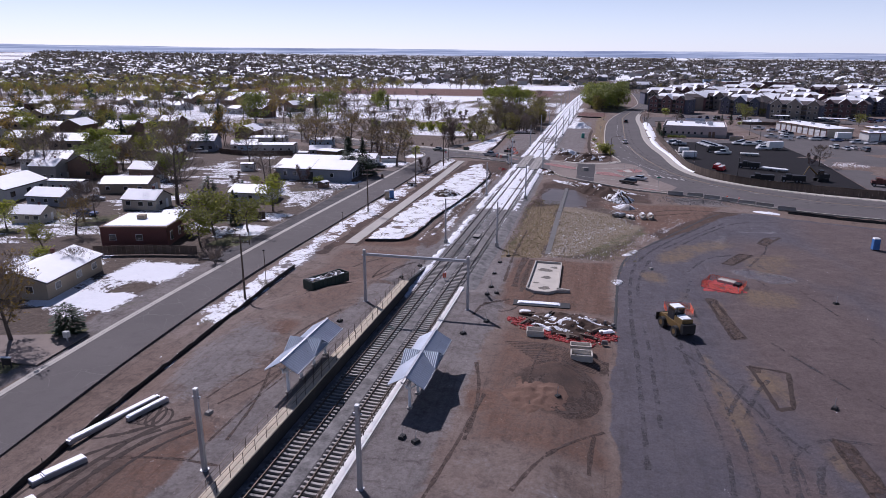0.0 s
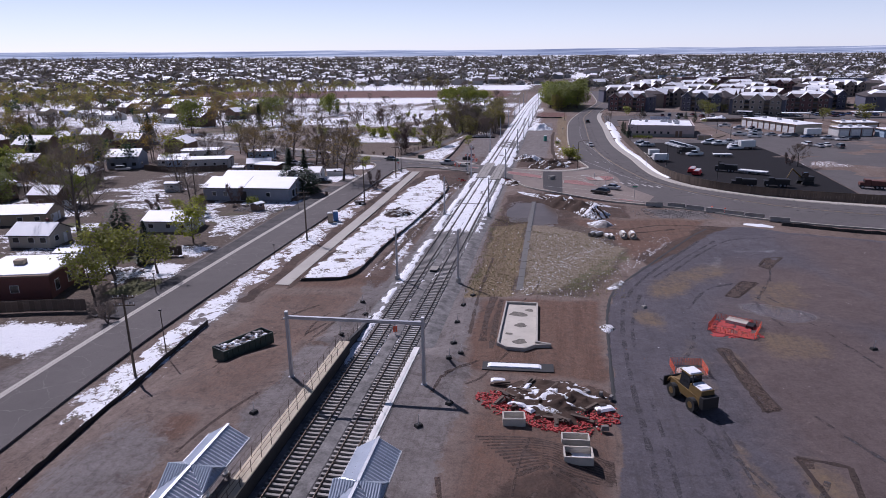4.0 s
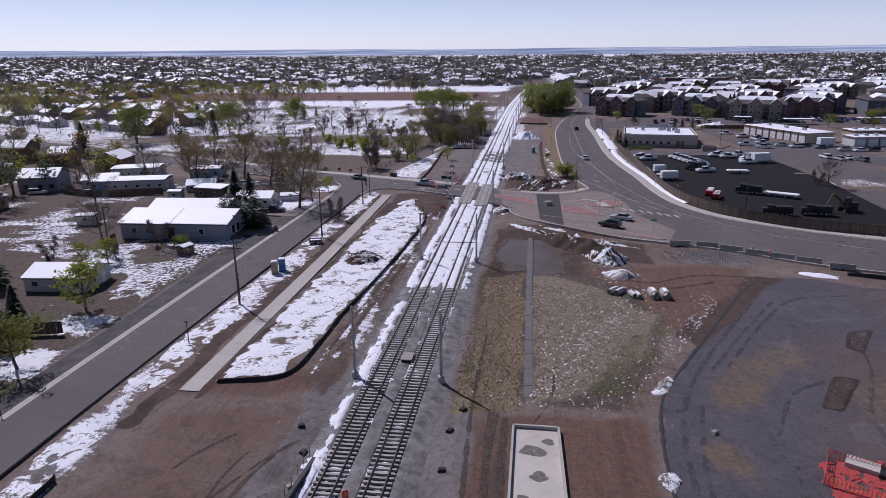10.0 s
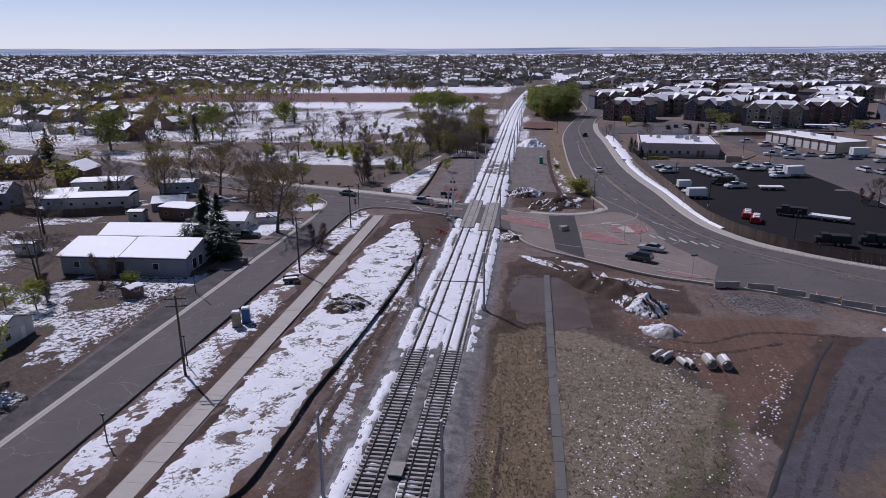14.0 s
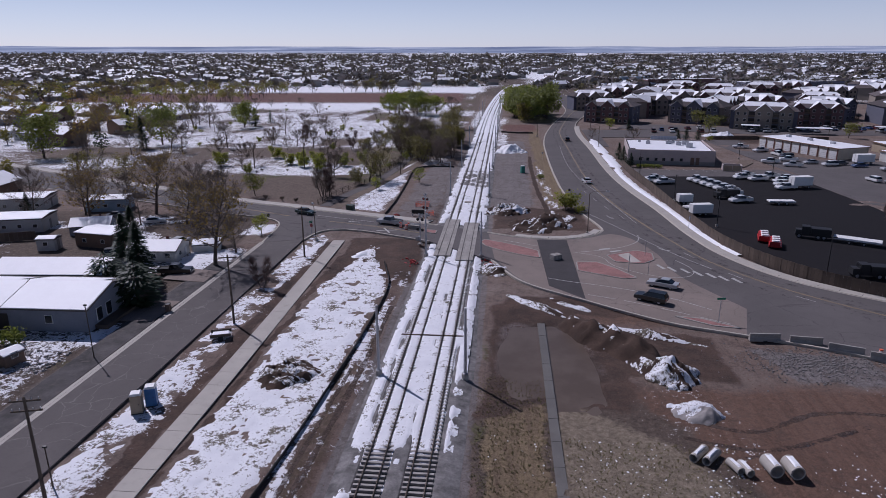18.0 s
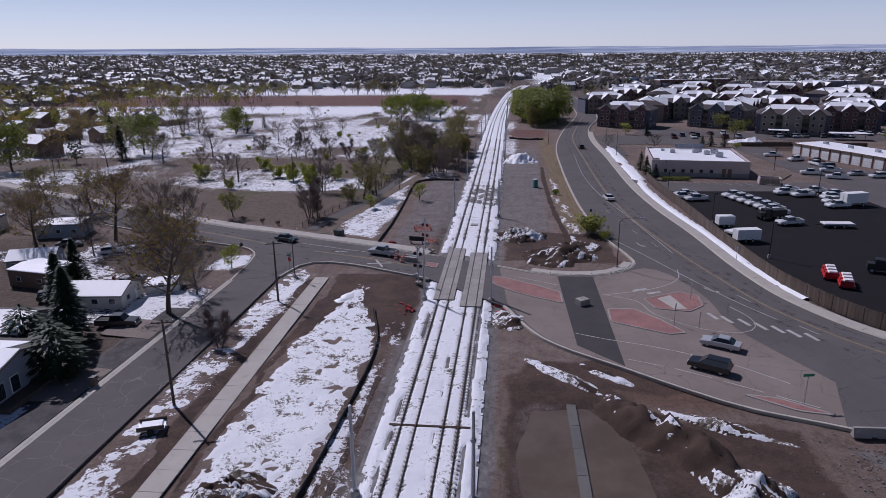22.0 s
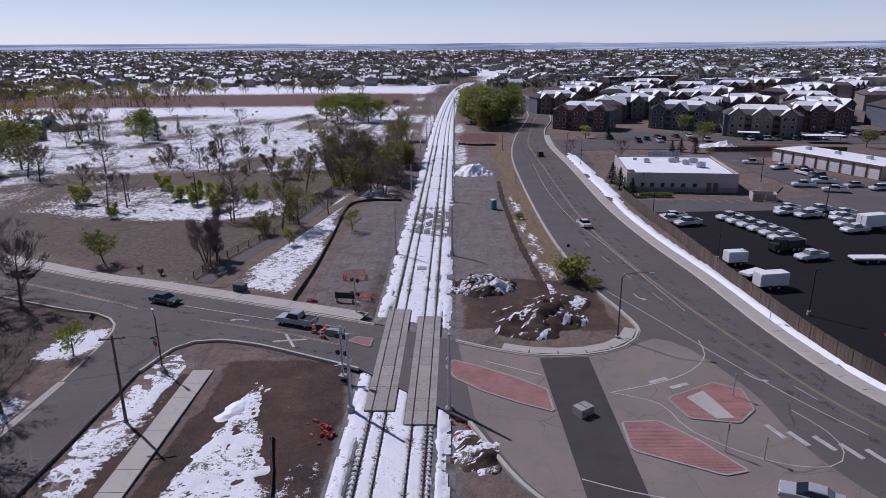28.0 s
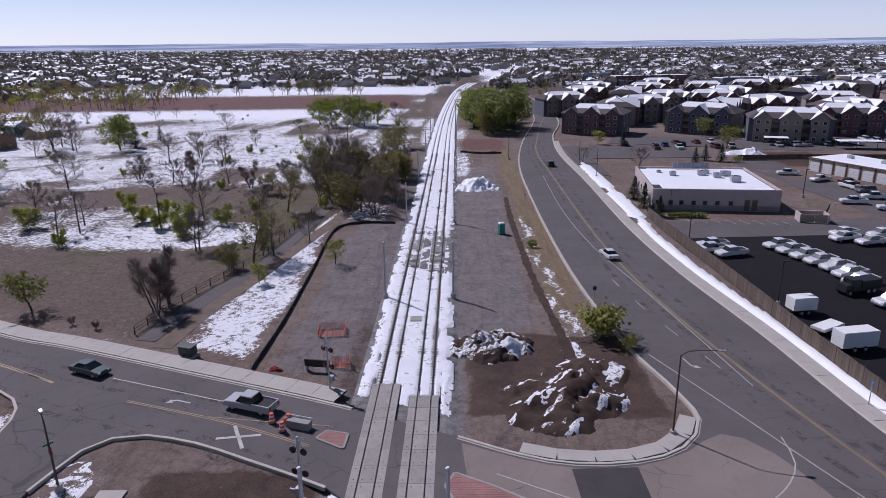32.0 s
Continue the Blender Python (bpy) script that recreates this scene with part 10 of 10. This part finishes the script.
for x, y, t, l, d, h, wall, lab in ((-95.5, -3.5, 14, 15, 7.5, 2.9, "pale", "long white flat-roofed trailer house under snow"), (-108, 15, 16, 14, 8, 3.0, "pale", "white low house with a flat snowy roof"), (-104, -6, 12, 9, 4, 2.6, "sky", "pale blue trailer with a snowy roof"),
                                   (-85.5, 16, 12, 9, 6, 2.8, "sky", "pale blue low house with a snowy roof"), (-77.5, -17, 8, 3.4, 2.6, 2.3, "pale", "small white garden shed with a snowy roof"), (-65, -105.5, 14, 5.0, 3.2, 2.2, "pale", "small white shed with a snowy roof"),
                                   (-56.4, -31.5, 6, 8, 2.6, 2.6, "pale", "white caravan with dark windows"), (-69, -12.5, -10, 8.5, 6, 2.8, "brown", "red-brown low house with a dark roof"), (-84, -43, 10, 4, 2.4, 2.2, "pale", "small pale shed in the yard"), (-113, -84, 8, 10, 2.6, 2.8, "pale", "long white camper with a snowy roof"), (-47.5, -14, 20, 5, 4, 1.4, "pale", "low white garden wall shed under snow"), (-50, -62.4, 70, 2.4, 2.0, 1.6, "brown", "small brown barrel-roofed shed")):
    top = thing("low_building", lab, "outbuilding", group="low yard buildings", at=pose(x, y, gz(x, y), 0, 0, t))
    part("wall", Mesh().box(0, 0, -0.1, l, d, h), M["wall_" + wall], top)
    part("roof", Mesh().side([(-d / 2 - 0.25, h - 0.12), (d / 2 + 0.25, h - 0.12), (d / 2 + 0.25, h + 0.02), (0, h + 0.35), (-d / 2 - 0.25, h + 0.02)], -l / 2 - 0.2, l / 2 + 0.2, "x"), M["roof_brown"], top, fix=True)
    part("roof_snow", Mesh().side([(-d / 2 - 0.15, h + 0.03), (d / 2 + 0.15, h + 0.03), (d / 2 + 0.1, h + 0.12), (0, h + 0.46), (-d / 2 - 0.1, h + 0.12)], -l / 2 - 0.1, l / 2 + 0.1, "x"), M["snow"], top, fix=True)
    for k in range(max(1, int(l / 3))):
        window_unit(top, -l / 2 + (k + 0.5) * l / max(1, int(l / 3)), -d / 2 - 0.03, 1.0, 0.9, 0.8, -math.pi / 2)
    part("door", Mesh().box(l / 2 + 0.03, 0, 0, 0.08, 0.85, min(2.0, h - 0.3)), M["wall_grey"], top)

# front walks and drives
for out, lab in (([(-39.4, -49), (-52, -49.5), (-52, -40), (-39.2, -41.5)], "pale concrete drive of the duplex"), ([(-39.3, -160), (-52, -164), (-53, -170), (-38.6, -169)], "concrete drive beside the yard"), ([(-39.4, -33), (-47, -32), (-47, -26), (-39.2, -27.5)], "concrete drive under the tree")):
    flat("driveway", out, -0.04, M["concrete_road"], lab, "driveway", 0.1)
loose("waste_bin", "brown wheeled waste bin at the kerb", "waste bin", pose(-38.9, -45.4, -0.03), ("body", "wall_brown", 0, 0, 0.05, 0.6, 0.6, 1.0, 0.9), ("lid", "black", 0, 0, 1.05, 0.65, 0.65, 0.08))
loose("mail_box_stand", "grey cluster mailbox on a post", "mailbox", pose(-39.9, -163, -0.05), ("post", "galv", 0, 0, 0, 0.15, 0.15, 0.7), ("box", "wall_pale", 0, 0, 0.7, 0.7, 0.5, 0.8))
loose("notice_board", "small dark notice board with a snowy cap", "notice board", pose(-41.2, -170.5, -0.05, 0, 0, 10), ("post", "black", -0.5, 0, 0, 0.1, 0.1, 1.3), ("post", "black", 0.5, 0, 0, 0.1, 0.1, 1.3), ("panel", "black", 0, 0, 0.4, 1.1, 0.12, 0.9), ("cap", "snow", 0, 0, 1.3, 1.2, 0.3, 0.1))
loose("flatbed_trailer", "small grey utility trailer holding snow", "trailer", pose(-27.6, -53.2, -0.3, 0, 0, 20), ("bed", "galv", 0, 0, 0.45, 2.6, 1.7, 0.12), ("side", "wood_pole", 0, -0.85, 0.55, 2.6, 0.08, 0.4), ("side", "wood_pole", 0, 0.85, 0.55, 2.6, 0.08, 0.4), ("snow", "snow", 0, 0, 0.57, 2.2, 1.4, 0.2, 0.9), ("wheel", "rubber", 0, -0.95, 0, 0.6, 0.2, 0.6), ("wheel", "rubber", 0, 0.95, 0, 0.6, 0.2, 0.6))
rocks = random.Random(40)
bed = Mesh()
for i in range(260):
    x, y = rocks.uniform(-55.5, -44.6), rocks.uniform(-64.5, -58.8)
    s = rocks.uniform(0.12, 0.4)
    bed.box(x, y, gz(x, y) - 0.05, s * 1.3, s, s * 0.7, rocks.uniform(0, 3), 0.6)
solid("rock_garden", bed, M["rock"], "bed of loose stones and snow before the duplex", "rocks", kind="stuff")
clods = Mesh()
for i in range(900):
    x, y = rocks.choice([(rocks.gauss(16, 8), rocks.gauss(-118, 9)), (rocks.gauss(-12, 5), rocks.gauss(-125, 18)), (rocks.gauss(8, 1.2), rocks.uniform(-112, -35)), (rocks.gauss(30, 6), rocks.gauss(-66, 5)), (rocks.gauss(-8.2, 1.2), rocks.uniform(-110, -25))])
    s = rocks.uniform(0.05, 0.17)
    clods.box(x, y, gz(x, y) - 0.03, s, s * rocks.uniform(0.7, 1.3), s * 0.6, rocks.uniform(0, 3), 0.6)
solid("clods", clods, M["soil"], "scattered clods of earth and small stones", "clods", kind="stuff")
